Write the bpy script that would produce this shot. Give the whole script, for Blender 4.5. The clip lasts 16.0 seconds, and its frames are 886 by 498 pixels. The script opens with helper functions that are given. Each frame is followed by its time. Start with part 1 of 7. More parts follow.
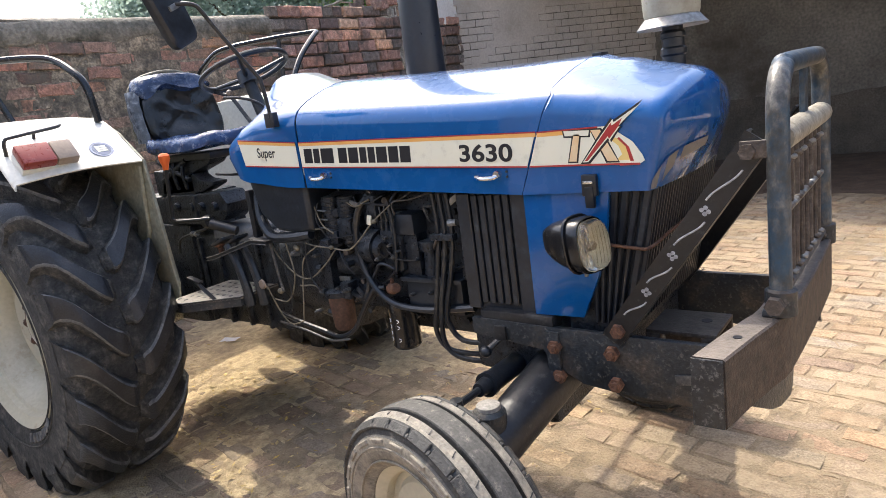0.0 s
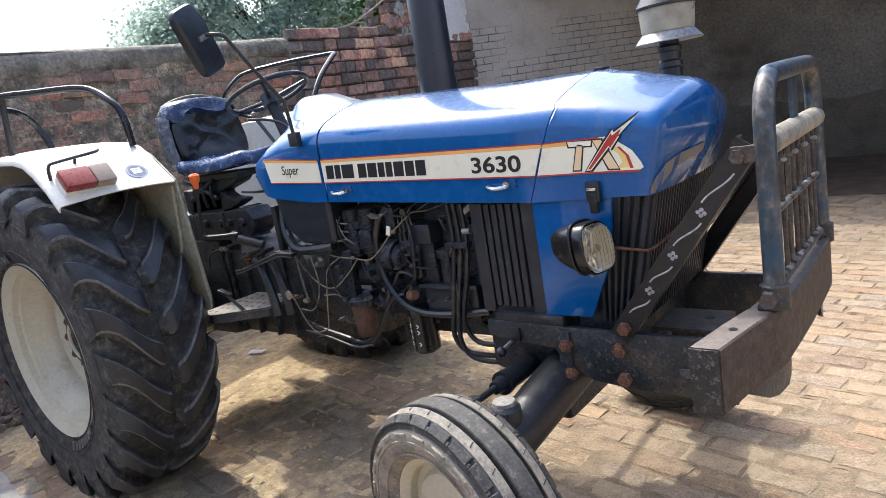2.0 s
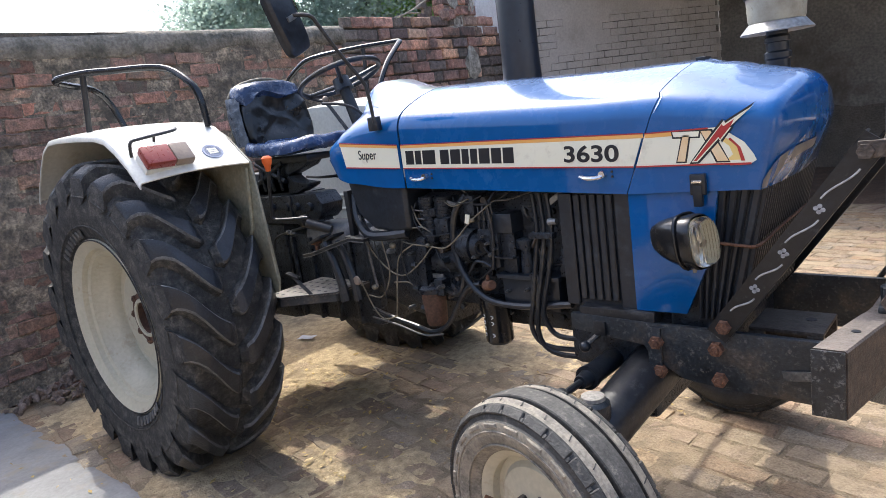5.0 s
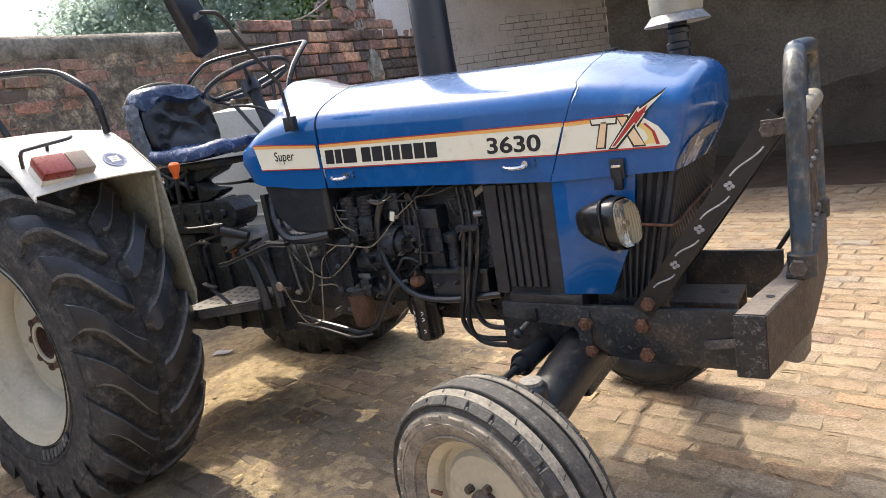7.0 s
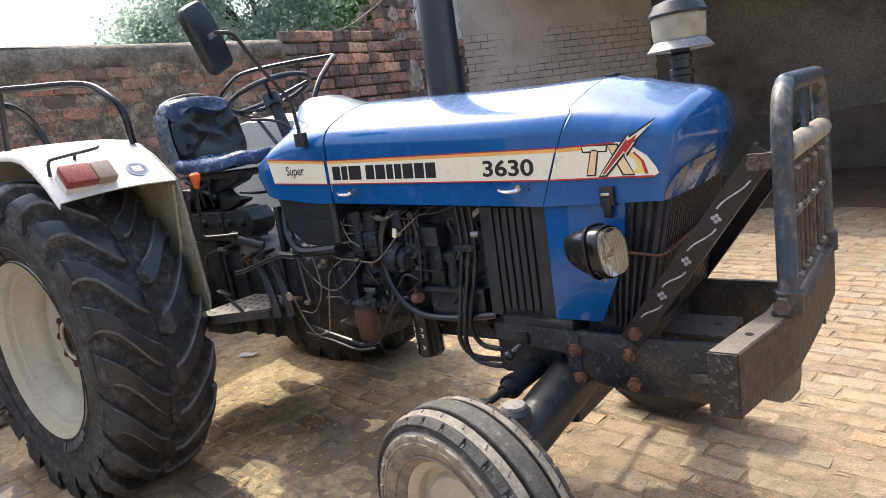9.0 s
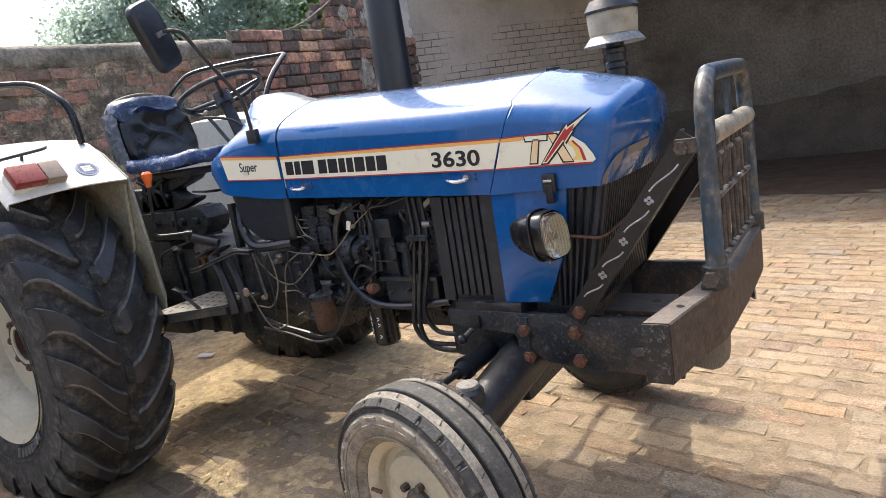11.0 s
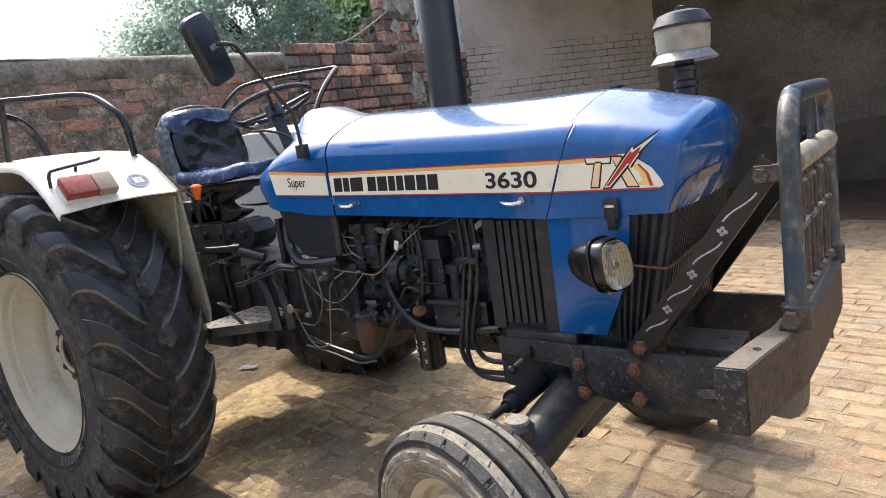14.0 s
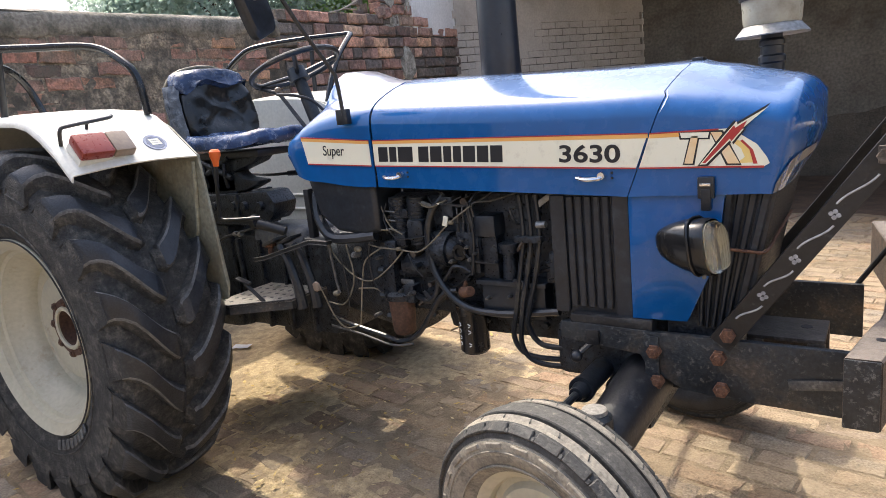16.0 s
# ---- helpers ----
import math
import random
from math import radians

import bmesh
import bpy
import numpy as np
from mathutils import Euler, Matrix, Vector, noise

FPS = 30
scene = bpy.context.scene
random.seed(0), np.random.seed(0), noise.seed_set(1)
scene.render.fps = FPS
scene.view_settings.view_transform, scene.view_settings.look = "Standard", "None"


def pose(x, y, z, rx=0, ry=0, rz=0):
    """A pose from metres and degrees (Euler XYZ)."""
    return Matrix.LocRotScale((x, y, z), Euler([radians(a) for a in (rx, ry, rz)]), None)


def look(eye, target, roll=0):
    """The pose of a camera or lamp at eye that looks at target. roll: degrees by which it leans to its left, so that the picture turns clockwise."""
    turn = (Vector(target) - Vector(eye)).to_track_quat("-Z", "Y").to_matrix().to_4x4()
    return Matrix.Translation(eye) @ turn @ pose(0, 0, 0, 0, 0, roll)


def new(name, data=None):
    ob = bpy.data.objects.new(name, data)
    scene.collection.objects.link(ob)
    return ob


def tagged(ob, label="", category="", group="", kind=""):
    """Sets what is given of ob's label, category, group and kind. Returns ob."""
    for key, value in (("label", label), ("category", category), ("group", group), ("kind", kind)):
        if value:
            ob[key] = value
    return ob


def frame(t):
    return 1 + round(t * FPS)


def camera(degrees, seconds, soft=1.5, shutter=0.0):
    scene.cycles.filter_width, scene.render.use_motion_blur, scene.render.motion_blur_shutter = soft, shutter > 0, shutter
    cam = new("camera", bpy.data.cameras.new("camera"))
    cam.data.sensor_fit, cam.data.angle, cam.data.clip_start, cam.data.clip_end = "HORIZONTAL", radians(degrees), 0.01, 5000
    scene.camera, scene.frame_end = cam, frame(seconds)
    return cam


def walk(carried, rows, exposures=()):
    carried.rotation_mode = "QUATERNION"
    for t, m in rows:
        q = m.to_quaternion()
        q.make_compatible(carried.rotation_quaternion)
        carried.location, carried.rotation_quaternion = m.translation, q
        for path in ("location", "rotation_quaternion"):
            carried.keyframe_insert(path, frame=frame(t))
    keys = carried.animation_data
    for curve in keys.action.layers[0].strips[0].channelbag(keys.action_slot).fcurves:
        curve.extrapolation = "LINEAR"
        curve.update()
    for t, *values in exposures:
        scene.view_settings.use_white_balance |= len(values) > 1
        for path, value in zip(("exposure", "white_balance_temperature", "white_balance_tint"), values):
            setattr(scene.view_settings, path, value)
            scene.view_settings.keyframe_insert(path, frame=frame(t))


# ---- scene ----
# the camera and its walk
cam = camera(68.3, 16.0, soft=0.6)
PATH = [
    (0, (3.119, -1.816, 1.4), (1.91, -0.285, 0.956), -7.9),
    (0.5, (3.155, -1.939, 1.394), (1.983, -0.415, 0.843), -9.7),
    (1, (3.21, -2.006, 1.407), (2.087, -0.422, 0.929), -9.1),
    (1.5, (3.216, -1.968, 1.4), (2.08, -0.383, 0.954), -9.1),
    (2, (3.203, -1.903, 1.406), (1.946, -0.399, 1.01), -9.6),
    (2.5, (3.174, -1.899, 1.394), (2.015, -0.315, 1.007), -10.2),
    (3, (3.111, -1.969, 1.408), (1.991, -0.348, 1.066), -10.6),
    (3.5, (3.061, -2.002, 1.412), (1.875, -0.426, 1.08), -8.6),
    (4, (3.052, -2.003, 1.419), (1.832, -0.47, 1.017), -7.9),
    (4.2, (3.053, -1.994, 1.415), (1.798, -0.49, 1.01), -8.0),
    (6.3, (3.015, -2.021, 1.397), (1.673, -0.591, 1.002), -7.9),
    (6.5, (3.01, -2.028, 1.393), (1.727, -0.544, 1.0), -8.7),
    (7, (2.988, -2.039, 1.385), (1.891, -0.421, 0.96), -9.6),
    (7.5, (2.965, -2.043, 1.382), (1.946, -0.368, 0.986), -8.2),
    (8, (2.979, -2.05, 1.4), (1.953, -0.38, 1.004), -7.5),
    (8.5, (3.051, -2.027, 1.413), (1.905, -0.423, 1.076), -8.5),
    (9, (3.135, -1.955, 1.407), (1.921, -0.414, 1.022), -8.4),
    (9.5, (3.203, -1.954, 1.4), (1.883, -0.517, 0.965), -8.4),
    (10, (3.242, -1.94, 1.396), (2.009, -0.428, 0.954), -9.9),
    (10.2, (3.248, -1.937, 1.394), (2.043, -0.401, 0.96), -10.0),
    (12.3, (3.062, -2.164, 1.384), (2.036, -0.494, 0.989), -8.1),
    (12.5, (3.058, -2.164, 1.391), (1.999, -0.51, 1.012), -8.6),
    (13, (3.08, -2.122, 1.397), (2.023, -0.459, 1.056), -8.7),
    (13.5, (3.103, -2.008, 1.403), (1.998, -0.371, 1.091), -8.7),
    (14, (3.122, -1.939, 1.405), (1.903, -0.393, 1.056), -8.3),
    (14.5, (3.102, -1.919, 1.402), (1.847, -0.413, 1.007), -8.8),
    (15, (3.009, -1.931, 1.4), (1.792, -0.384, 1.046), -7.5),
    (15.5, (2.859, -1.968, 1.41), (1.778, -0.327, 1.035), -7.6),
    (16, (2.791, -2.009, 1.398), (1.673, -0.404, 0.983), -6.0),
]
# the clip's white balance drifts a little
LIGHT = [(0, 1.08, 6250, 10), (0.5, 1.02, 6350, 10), (1.5, 1.03, 6000, 10), (2.5, 0.96, 5800, 10), (4, 0.96, 5800, 10), (6.3, 0.93, 6150, 10), (7.5, 1.0, 6500, 10), (8.5, 1.0, 6250, 10), (10.2, 0.95, 6300, 10), (13, 0.93, 6300, 10), (16, 1.0, 6350, 10)]
walk(cam, [(t, look(eye, target, roll)) for t, eye, target, roll in PATH], LIGHT)

# ---- world, sun, exposure ----
SUN_TO = Vector((-0.57, 0.2, 1.0)).normalized()
world = bpy.data.worlds.new("sky_world")
scene.world = world
world.use_nodes = True
wn = world.node_tree
sky = wn.nodes.new("ShaderNodeTexSky")
sky.sky_type = "NISHITA"
sky.sun_disc = False
sky.sun_elevation = math.asin(SUN_TO.z)
sky.sun_rotation = math.atan2(SUN_TO.x, SUN_TO.y)
sky.air_density, sky.dust_density, sky.ozone_density = 1.0, 6.0, 0.6
wn.links.new(sky.outputs[0], wn.nodes["Background"].inputs[0])
wn.nodes["Background"].inputs[1].default_value = 0.225
sun = new("sun", bpy.data.lights.new("sun", "SUN"))
sun.data.energy, sun.data.angle, sun.data.color = 2.05, radians(0.5), (1.0, 0.91, 0.74)
sun.matrix_world = look(SUN_TO * 20, (0, 0, 0))


# ---- materials ----
def material(name, colours, scale=6.0, rough=0.6, metal=0.0, bump=0.15, fine=60.0, dirt=None, dirt_scale=2.0, dirt_amount=0.0,
             rough_vary=0.12, per_object=0.0, per_island=0.0, coat=0.0, dust_sheen=None, bump_distance=0.004, dirt_rough=0.85, stretch=(1, 1, 1), tints=(), speck=0.3):
    """Noise between colours, a second coarse noise for dirt, fine relief, and random variation from piece to piece."""
    m = bpy.data.materials.new(name)
    m.use_nodes = True
    n, l = m.node_tree.nodes, m.node_tree.links
    b = n["Principled BSDF"]
    tc = n.new("ShaderNodeNewGeometry")
    mp = n.new("ShaderNodeMapping")
    mp.inputs["Scale"].default_value = stretch
    l.new(tc.outputs["Position"], mp.inputs[0])
    na = n.new("ShaderNodeTexNoise")
    na.inputs["Scale"].default_value, na.inputs["Detail"].default_value, na.inputs["Roughness"].default_value = scale, 8, 0.65
    l.new(mp.outputs[0], na.inputs["Vector"])
    ramp = n.new("ShaderNodeValToRGB")
    steps = ramp.color_ramp.elements
    for i, c in enumerate(colours):
        p = 0.3 + 0.4 * i / max(1, len(colours) - 1)
        e = steps[i] if i < 2 else steps.new(p)
        e.position, e.color = p, (*c, 1)
    l.new(na.outputs[0], ramp.inputs[0])
    col = ramp.outputs[0]
    nf = n.new("ShaderNodeTexNoise")
    nf.inputs["Scale"].default_value, nf.inputs["Detail"].default_value = fine, 6
    l.new(mp.outputs[0], nf.inputs["Vector"])
    if speck:
        # fine grain in the colour itself
        sr = n.new("ShaderNodeMapRange")
        sr.inputs["From Min"].default_value, sr.inputs["From Max"].default_value = 0.3, 0.7
        sr.inputs["To Min"].default_value, sr.inputs["To Max"].default_value = 1 - speck, 1 + speck
        l.new(nf.outputs[0], sr.inputs[0])
        sm = n.new("ShaderNodeMix")
        sm.data_type, sm.blend_type = "RGBA", "MULTIPLY"
        sm.inputs["Factor"].default_value = 1.0
        l.new(col, sm.inputs["A"])
        l.new(sr.outputs[0], sm.inputs["B"])
        col = sm.outputs["Result"]
    if per_object or per_island:
        src = n.new("ShaderNodeObjectInfo").outputs["Random"] if per_object else n.new("ShaderNodeNewGeometry").outputs["Random Per Island"]
        amount = per_object or per_island
        mr = n.new("ShaderNodeMapRange")
        mr.inputs["To Min"].default_value, mr.inputs["To Max"].default_value = 1 - amount, 1 + amount * 0.7
        l.new(src, mr.inputs[0])
        hs = n.new("ShaderNodeHueSaturation")
        l.new(mr.outputs[0], hs.inputs["Value"])
        ms = n.new("ShaderNodeMapRange")
        ms.inputs["To Min"].default_value, ms.inputs["To Max"].default_value = 1.12, 0.78
        wh = n.new("ShaderNodeTexWhiteNoise")
        wh.noise_dimensions = "1D"
        l.new(src, wh.inputs["W"])
        l.new(wh.outputs["Value"], ms.inputs[0])
        l.new(ms.outputs[0], hs.inputs["Saturation"])
        l.new(col, hs.inputs["Color"])
        col = hs.outputs[0]
        if tints:
            w2 = n.new("ShaderNodeTexWhiteNoise")
            w2.noise_dimensions = "2D"
            cv = n.new("ShaderNodeCombineXYZ")
            l.new(src, cv.inputs[0])
            cv.inputs[1].default_value = 3.7
            l.new(cv.outputs[0], w2.inputs["Vector"])
            tr = n.new("ShaderNodeValToRGB")
            es = tr.color_ramp.elements
            for i, c in enumerate(tints):
                p = i / (len(tints) - 1)
                e = es[i] if i < 2 else es.new(p)
                e.position, e.color = p, (*c, 1)
            l.new(w2.outputs["Value"], tr.inputs[0])
            mt = n.new("ShaderNodeMix")
            mt.data_type, mt.blend_type = "RGBA", "MULTIPLY"
            mt.inputs["Factor"].default_value = 1.0
            l.new(col, mt.inputs["A"])
            l.new(tr.outputs[0], mt.inputs["B"])
            col = mt.outputs["Result"]
    rr = n.new("ShaderNodeMapRange")
    rr.inputs["To Min"].default_value, rr.inputs["To Max"].default_value = rough - rough_vary, min(1, rough + rough_vary)
    l.new(nf.outputs[0], rr.inputs[0])
    rough_out = rr.outputs[0]
    if dirt:
        nd = n.new("ShaderNodeTexNoise")
        nd.inputs["Scale"].default_value, nd.inputs["Detail"].default_value, nd.inputs["Roughness"].default_value = dirt_scale, 10, 0.7
        l.new(tc.outputs["Position"], nd.inputs["Vector"])
        dr = n.new("ShaderNodeMapRange")
        dr.inputs["From Min"].default_value, dr.inputs["From Max"].default_value = 0.62 - dirt_amount * 0.4, 0.78 - dirt_amount * 0.3
        l.new(nd.outputs[0], dr.inputs[0])
        mx = n.new("ShaderNodeMix")
        mx.data_type = "RGBA"
        l.new(dr.outputs[0], mx.inputs["Factor"])
        l.new(col, mx.inputs["A"])
        mx.inputs["B"].default_value = (*dirt, 1)
        col = mx.outputs["Result"]
        m2 = n.new("ShaderNodeMix")
        l.new(dr.outputs[0], m2.inputs["Factor"])
        l.new(rough_out, m2.inputs["A"])
        m2.inputs["B"].default_value = dirt_rough
        rough_out = m2.outputs["Result"]
    if dust_sheen:
        # upward faces go paler: fine settled dust, plus painted sky sheen on blue paint
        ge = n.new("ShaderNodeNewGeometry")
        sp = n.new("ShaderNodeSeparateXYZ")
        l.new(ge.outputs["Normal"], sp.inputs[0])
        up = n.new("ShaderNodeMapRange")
        up.inputs["From Min"].default_value, up.inputs["From Max"].default_value, up.inputs["To Max"].default_value = dust_sheen[4] if len(dust_sheen) > 4 else 0.45, 0.98, dust_sheen[3]
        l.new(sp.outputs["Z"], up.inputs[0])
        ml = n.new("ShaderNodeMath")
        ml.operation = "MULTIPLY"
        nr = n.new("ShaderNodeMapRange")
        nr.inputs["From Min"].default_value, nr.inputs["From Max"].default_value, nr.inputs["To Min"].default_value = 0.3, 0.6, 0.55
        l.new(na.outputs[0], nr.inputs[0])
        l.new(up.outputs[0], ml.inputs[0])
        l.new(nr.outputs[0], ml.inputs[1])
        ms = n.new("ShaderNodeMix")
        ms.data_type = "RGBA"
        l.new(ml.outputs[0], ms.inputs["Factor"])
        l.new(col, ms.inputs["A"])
        ms.inputs["B"].default_value = (*dust_sheen[:3], 1)
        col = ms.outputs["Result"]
    l.new(col, b.inputs["Base Color"])
    l.new(rough_out, b.inputs["Roughness"])
    b.inputs["Metallic"].default_value = metal
    b.inputs["Coat Weight"].default_value = coat
    b.inputs["Coat Roughness"].default_value = 0.06
    if bump:
        add = n.new("ShaderNodeMath")
        add.operation = "ADD"
        l.new(na.outputs[0], add.inputs[0])
        l.new(nf.outputs[0], add.inputs[1])
        bp = n.new("ShaderNodeBump")
        bp.inputs["Strength"].default_value, bp.inputs["Distance"].default_value = bump, bump_distance
        l.new(add.outputs[0], bp.inputs["Height"])
        l.new(bp.outputs[0], b.inputs["Normal"])
    return m


DUST = (0.36, 0.29, 0.2)
M = {}
# the pale tone on top is dust plus sky sheen put into the colour
M["blue"] = material("blue_paint", [(0.0027, 0.073, 0.247), (0.0054, 0.089, 0.3)], 3, 0.27, 0, 0.02, 25, (0.06, 0.15, 0.32), 3.5, 0.06, 0.05, coat=0.9, dust_sheen=(0.46, 0.5, 0.56, 0.34, 0.72), speck=0.06)
M["black"] = material("worn_black_paint", [(0.008, 0.009, 0.011), (0.02, 0.021, 0.024)], 14, 0.4, 0, 0.25, 90, (0.09, 0.088, 0.084), 16, 0.12, 0.15)
M["dustyblue"] = material("dust_covered_blue_paint", [(0.0027, 0.073, 0.247), (0.0054, 0.089, 0.3)], 3, 0.3, 0, 0.02, 25, (0.06, 0.15, 0.32), 3.5, 0.06, 0.05, coat=0.8, dust_sheen=(0.5, 0.44, 0.36, 0.7, 0.7), speck=0.06)
for key in ("blue", "dustyblue"):
    M[key].node_tree.nodes["Principled BSDF"].inputs["Specular IOR Level"].default_value = 0.15
    M[key].node_tree.nodes["Principled BSDF"].inputs["Coat Roughness"].default_value = 0.045
M["stackblack"] = material("smooth_blue_black_paint", [(0.012, 0.015, 0.021), (0.022, 0.026, 0.034)], 5, 0.3, 0, 0.05, 60, (0.06, 0.045, 0.04), 9, 0.1, 0.06, speck=0.08)
M["engine"] = material("oily_black_metal", [(0.0045, 0.0065, 0.0105), (0.018, 0.0235, 0.033)], 30, 0.32, 0.2, 0.7, 120, (0.06, 0.072, 0.085), 24, 0.24, 0.2, dust_sheen=(0.13, 0.135, 0.14, 0.75))
M["chip"] = material("chipped_black_steel", [(0.009, 0.012, 0.016), (0.022, 0.028, 0.034), (0.085, 0.066, 0.048)], 9, 0.42, 0.1, 0.5, 120, (0.16, 0.15, 0.13), 60, 0.15, 0.2)
M["browniron"] = material("dusty_brown_steel", [(0.028, 0.022, 0.018), (0.065, 0.05, 0.04), (0.12, 0.1, 0.08)], 24, 0.6, 0.1, 0.6, 120, (0.19, 0.16, 0.125), 26, 0.15, dust_sheen=(0.13, 0.112, 0.09, 0.5))
M["dustblue"] = material("dusty_blue_grey_casting", [(0.07, 0.078, 0.09), (0.14, 0.148, 0.16)], 18, 0.55, 0, 0.4, 100, (0.2, 0.19, 0.17), 12, 0.25)
M["rust"] = material("rust", [(0.075, 0.034, 0.02), (0.17, 0.085, 0.048)], 40, 0.85, 0.0, 0.7, 160)
M["rubber"] = material("dusty_tyre_rubber", [(0.009, 0.011, 0.0145), (0.022, 0.025, 0.031)], 20, 0.38, 0, 0.5, 150, (0.07, 0.067, 0.06), 14, 0.1, 0.12)
M["rubber_grey"] = material("grey_worn_tyre_rubber", [(0.12, 0.11, 0.092), (0.2, 0.183, 0.153), (0.26, 0.235, 0.19)], 16, 0.85, 0, 0.5, 130, (0.3, 0.265, 0.205), 8, 0.3, 0.08)
M["rubber_pale"] = material("pale_scuffed_rubber", [(0.2, 0.183, 0.15), (0.32, 0.292, 0.235)], 18, 0.88, 0, 0.4, 130, (0.1, 0.092, 0.078), 9, 0.25, 0.08)
M["rubberdust"] = material("dust_caked_tyre_rubber", [(0.017, 0.018, 0.019), (0.045, 0.044, 0.041), (0.125, 0.118, 0.1)], 24, 0.85, 0, 0.9, 120, (0.028, 0.028, 0.028), 11, 0.35, 0.08, bump_distance=0.01)
M["lugedge"] = material("scuffed_rubber_edge", [(0.06, 0.062, 0.064), (0.17, 0.17, 0.165)], 18, 0.8, 0, 0.2, 110, (0.04, 0.038, 0.035), 12, 0.3)
M["cream"] = material("cream_wheel_paint", [(0.42, 0.395, 0.295), (0.49, 0.46, 0.355)], 4, 0.42, 0, 0.08, 60, (0.3, 0.22, 0.14), 6, 0.12, 0.1, speck=0.08)
M["white"] = material("white_fender_paint", [(0.6, 0.59, 0.52), (0.67, 0.66, 0.59)], 4, 0.35, 0, 0.05, 60, (0.45, 0.4, 0.3), 5, 0.1, 0.1, coat=0.2, speck=0.08)
M["decal"] = material("cream_decal", [(0.72, 0.7, 0.55), (0.76, 0.74, 0.6)], 5, 0.4, 0, 0.02, 60, (0.5, 0.46, 0.35), 8, 0.08, speck=0)
M["orange"] = material("orange_stripe", [(0.7, 0.36, 0.08), (0.75, 0.44, 0.14)], 6, 0.4, 0, 0, speck=0)
M["palorange"] = material("faded_orange_ink", [(0.72, 0.5, 0.26), (0.75, 0.6, 0.38)], 30, 0.4, 0, 0, speck=0)
M["yellowink"] = material("yellow_orange_ink", [(0.7, 0.5, 0.14), (0.74, 0.56, 0.2)], 30, 0.4, 0, 0, speck=0)
M["rodgrey"] = material("scuffed_grey_rod", [(0.04, 0.042, 0.045), (0.12, 0.115, 0.105)], 40, 0.5, 0.2, 0.3, 120, (0.3, 0.28, 0.25), 30, 0.2)
M["plate"] = material("pale_dusty_plate", [(0.17, 0.16, 0.14), (0.3, 0.28, 0.25)], 20, 0.8, 0, 0.3, 110, (0.08, 0.07, 0.06), 10, 0.3)
M["red"] = material("red_stripe", [(0.33, 0.02, 0.02), (0.4, 0.035, 0.03)], 6, 0.4, 0, 0, speck=0)
M["ink"] = material("black_ink", [(0.008, 0.008, 0.01), (0.012, 0.012, 0.014)], 6, 0.45, 0, 0, speck=0)
M["chrome"] = material("bright_plated_metal", [(0.7, 0.7, 0.7), (0.8, 0.8, 0.8)], 20, 0.25, 1.0, 0.05, 80, speck=0)
M["steel"] = material("worn_blue_and_bare_steel", [(0.022, 0.024, 0.025), (0.06, 0.06, 0.056), (0.2, 0.185, 0.16)], 30, 0.42, 0.15, 0.35, 90, (0.01, 0.058, 0.115), 7, 0.46, 0.12, stretch=(1, 1, 0.6), dirt_rough=0.4)
M["seatblack"] = material("black_plastic_sheet", [(0.007, 0.007, 0.007), (0.012, 0.0118, 0.0115)], 6, 0.3, 0, 0.35, 14, bump_distance=0.02, speck=0.05)
M["seatblue"] = material("blue_seat_cover", [(0.007, 0.015, 0.042), (0.026, 0.053, 0.125)], 14, 0.25, 0, 0.5, 24, (0.16, 0.2, 0.28), 20, 0.22, bump_distance=0.02, dirt_rough=0.4, speck=0.08)
# pale blotches put the white highlights on its creases into the colour
M["cushionblue"] = material("shiny_blue_cushion_cover", [(0.012, 0.03, 0.095), (0.04, 0.085, 0.2)], 14, 0.24, 0, 0.5, 24, (0.3, 0.36, 0.46), 22, 0.2, bump_distance=0.02, dirt_rough=0.35, speck=0.08)
M["greywrap"] = material("crumpled_grey_wrap", [(0.05, 0.06, 0.078), (0.15, 0.17, 0.2)], 16, 0.3, 0, 0.5, 24, (0.26, 0.29, 0.33), 26, 0.2, bump_distance=0.015, dirt_rough=0.4, speck=0.08)
M["orangeknob"] = material("orange_plastic", [(0.75, 0.12, 0.02), (0.8, 0.16, 0.03)], 6, 0.35, 0, 0.02, speck=0)
M["lampred"] = material("faded_red_lens", [(0.2, 0.035, 0.025), (0.27, 0.055, 0.04)], 12, 0.3, 0, 0.15, 90, (0.4, 0.25, 0.2), 9, 0.15, speck=0.08)
M["lampclear"] = material("dusty_clear_lens", [(0.2, 0.15, 0.11), (0.3, 0.235, 0.175)], 12, 0.35, 0, 0.15, 90, speck=0.08)
M["plastic"] = material("dusty_grey_plastic", [(0.008, 0.011, 0.016), (0.019, 0.024, 0.032)], 8, 0.38, 0, 0.15, 70, (0.055, 0.062, 0.068), 22, 0.17)
M["wire"] = material("dusty_cable", [(0.1, 0.09, 0.065), (0.22, 0.19, 0.13)], 15, 0.6, 0, 0.1)
M["hose"] = material("black_rubber_hose", [(0.007, 0.009, 0.0125), (0.017, 0.0205, 0.026)], 20, 0.34, 0, 0.15, 90, (0.1, 0.085, 0.06), 8, 0.2)
WALL_TINTS = [(0.55, 0.54, 0.52), (1.15, 1.05, 1.0), (1.35, 0.98, 0.86), (0.75, 0.74, 0.7), (1.55, 1.42, 1.15), (0.95, 0.9, 0.88), (1.3, 0.95, 0.86), (0.45, 0.45, 0.44)]
RED_TINTS = [(0.3, 0.33, 0.37), (1.1, 0.95, 0.92), (0.45, 0.47, 0.5), (1.5, 1.45, 1.2), (0.95, 0.82, 0.8), (0.35, 0.36, 0.38), (1.2, 1.02, 0.96), (0.7, 0.68, 0.66), (1.25, 0.98, 0.9), (1.9, 1.85, 1.5)]
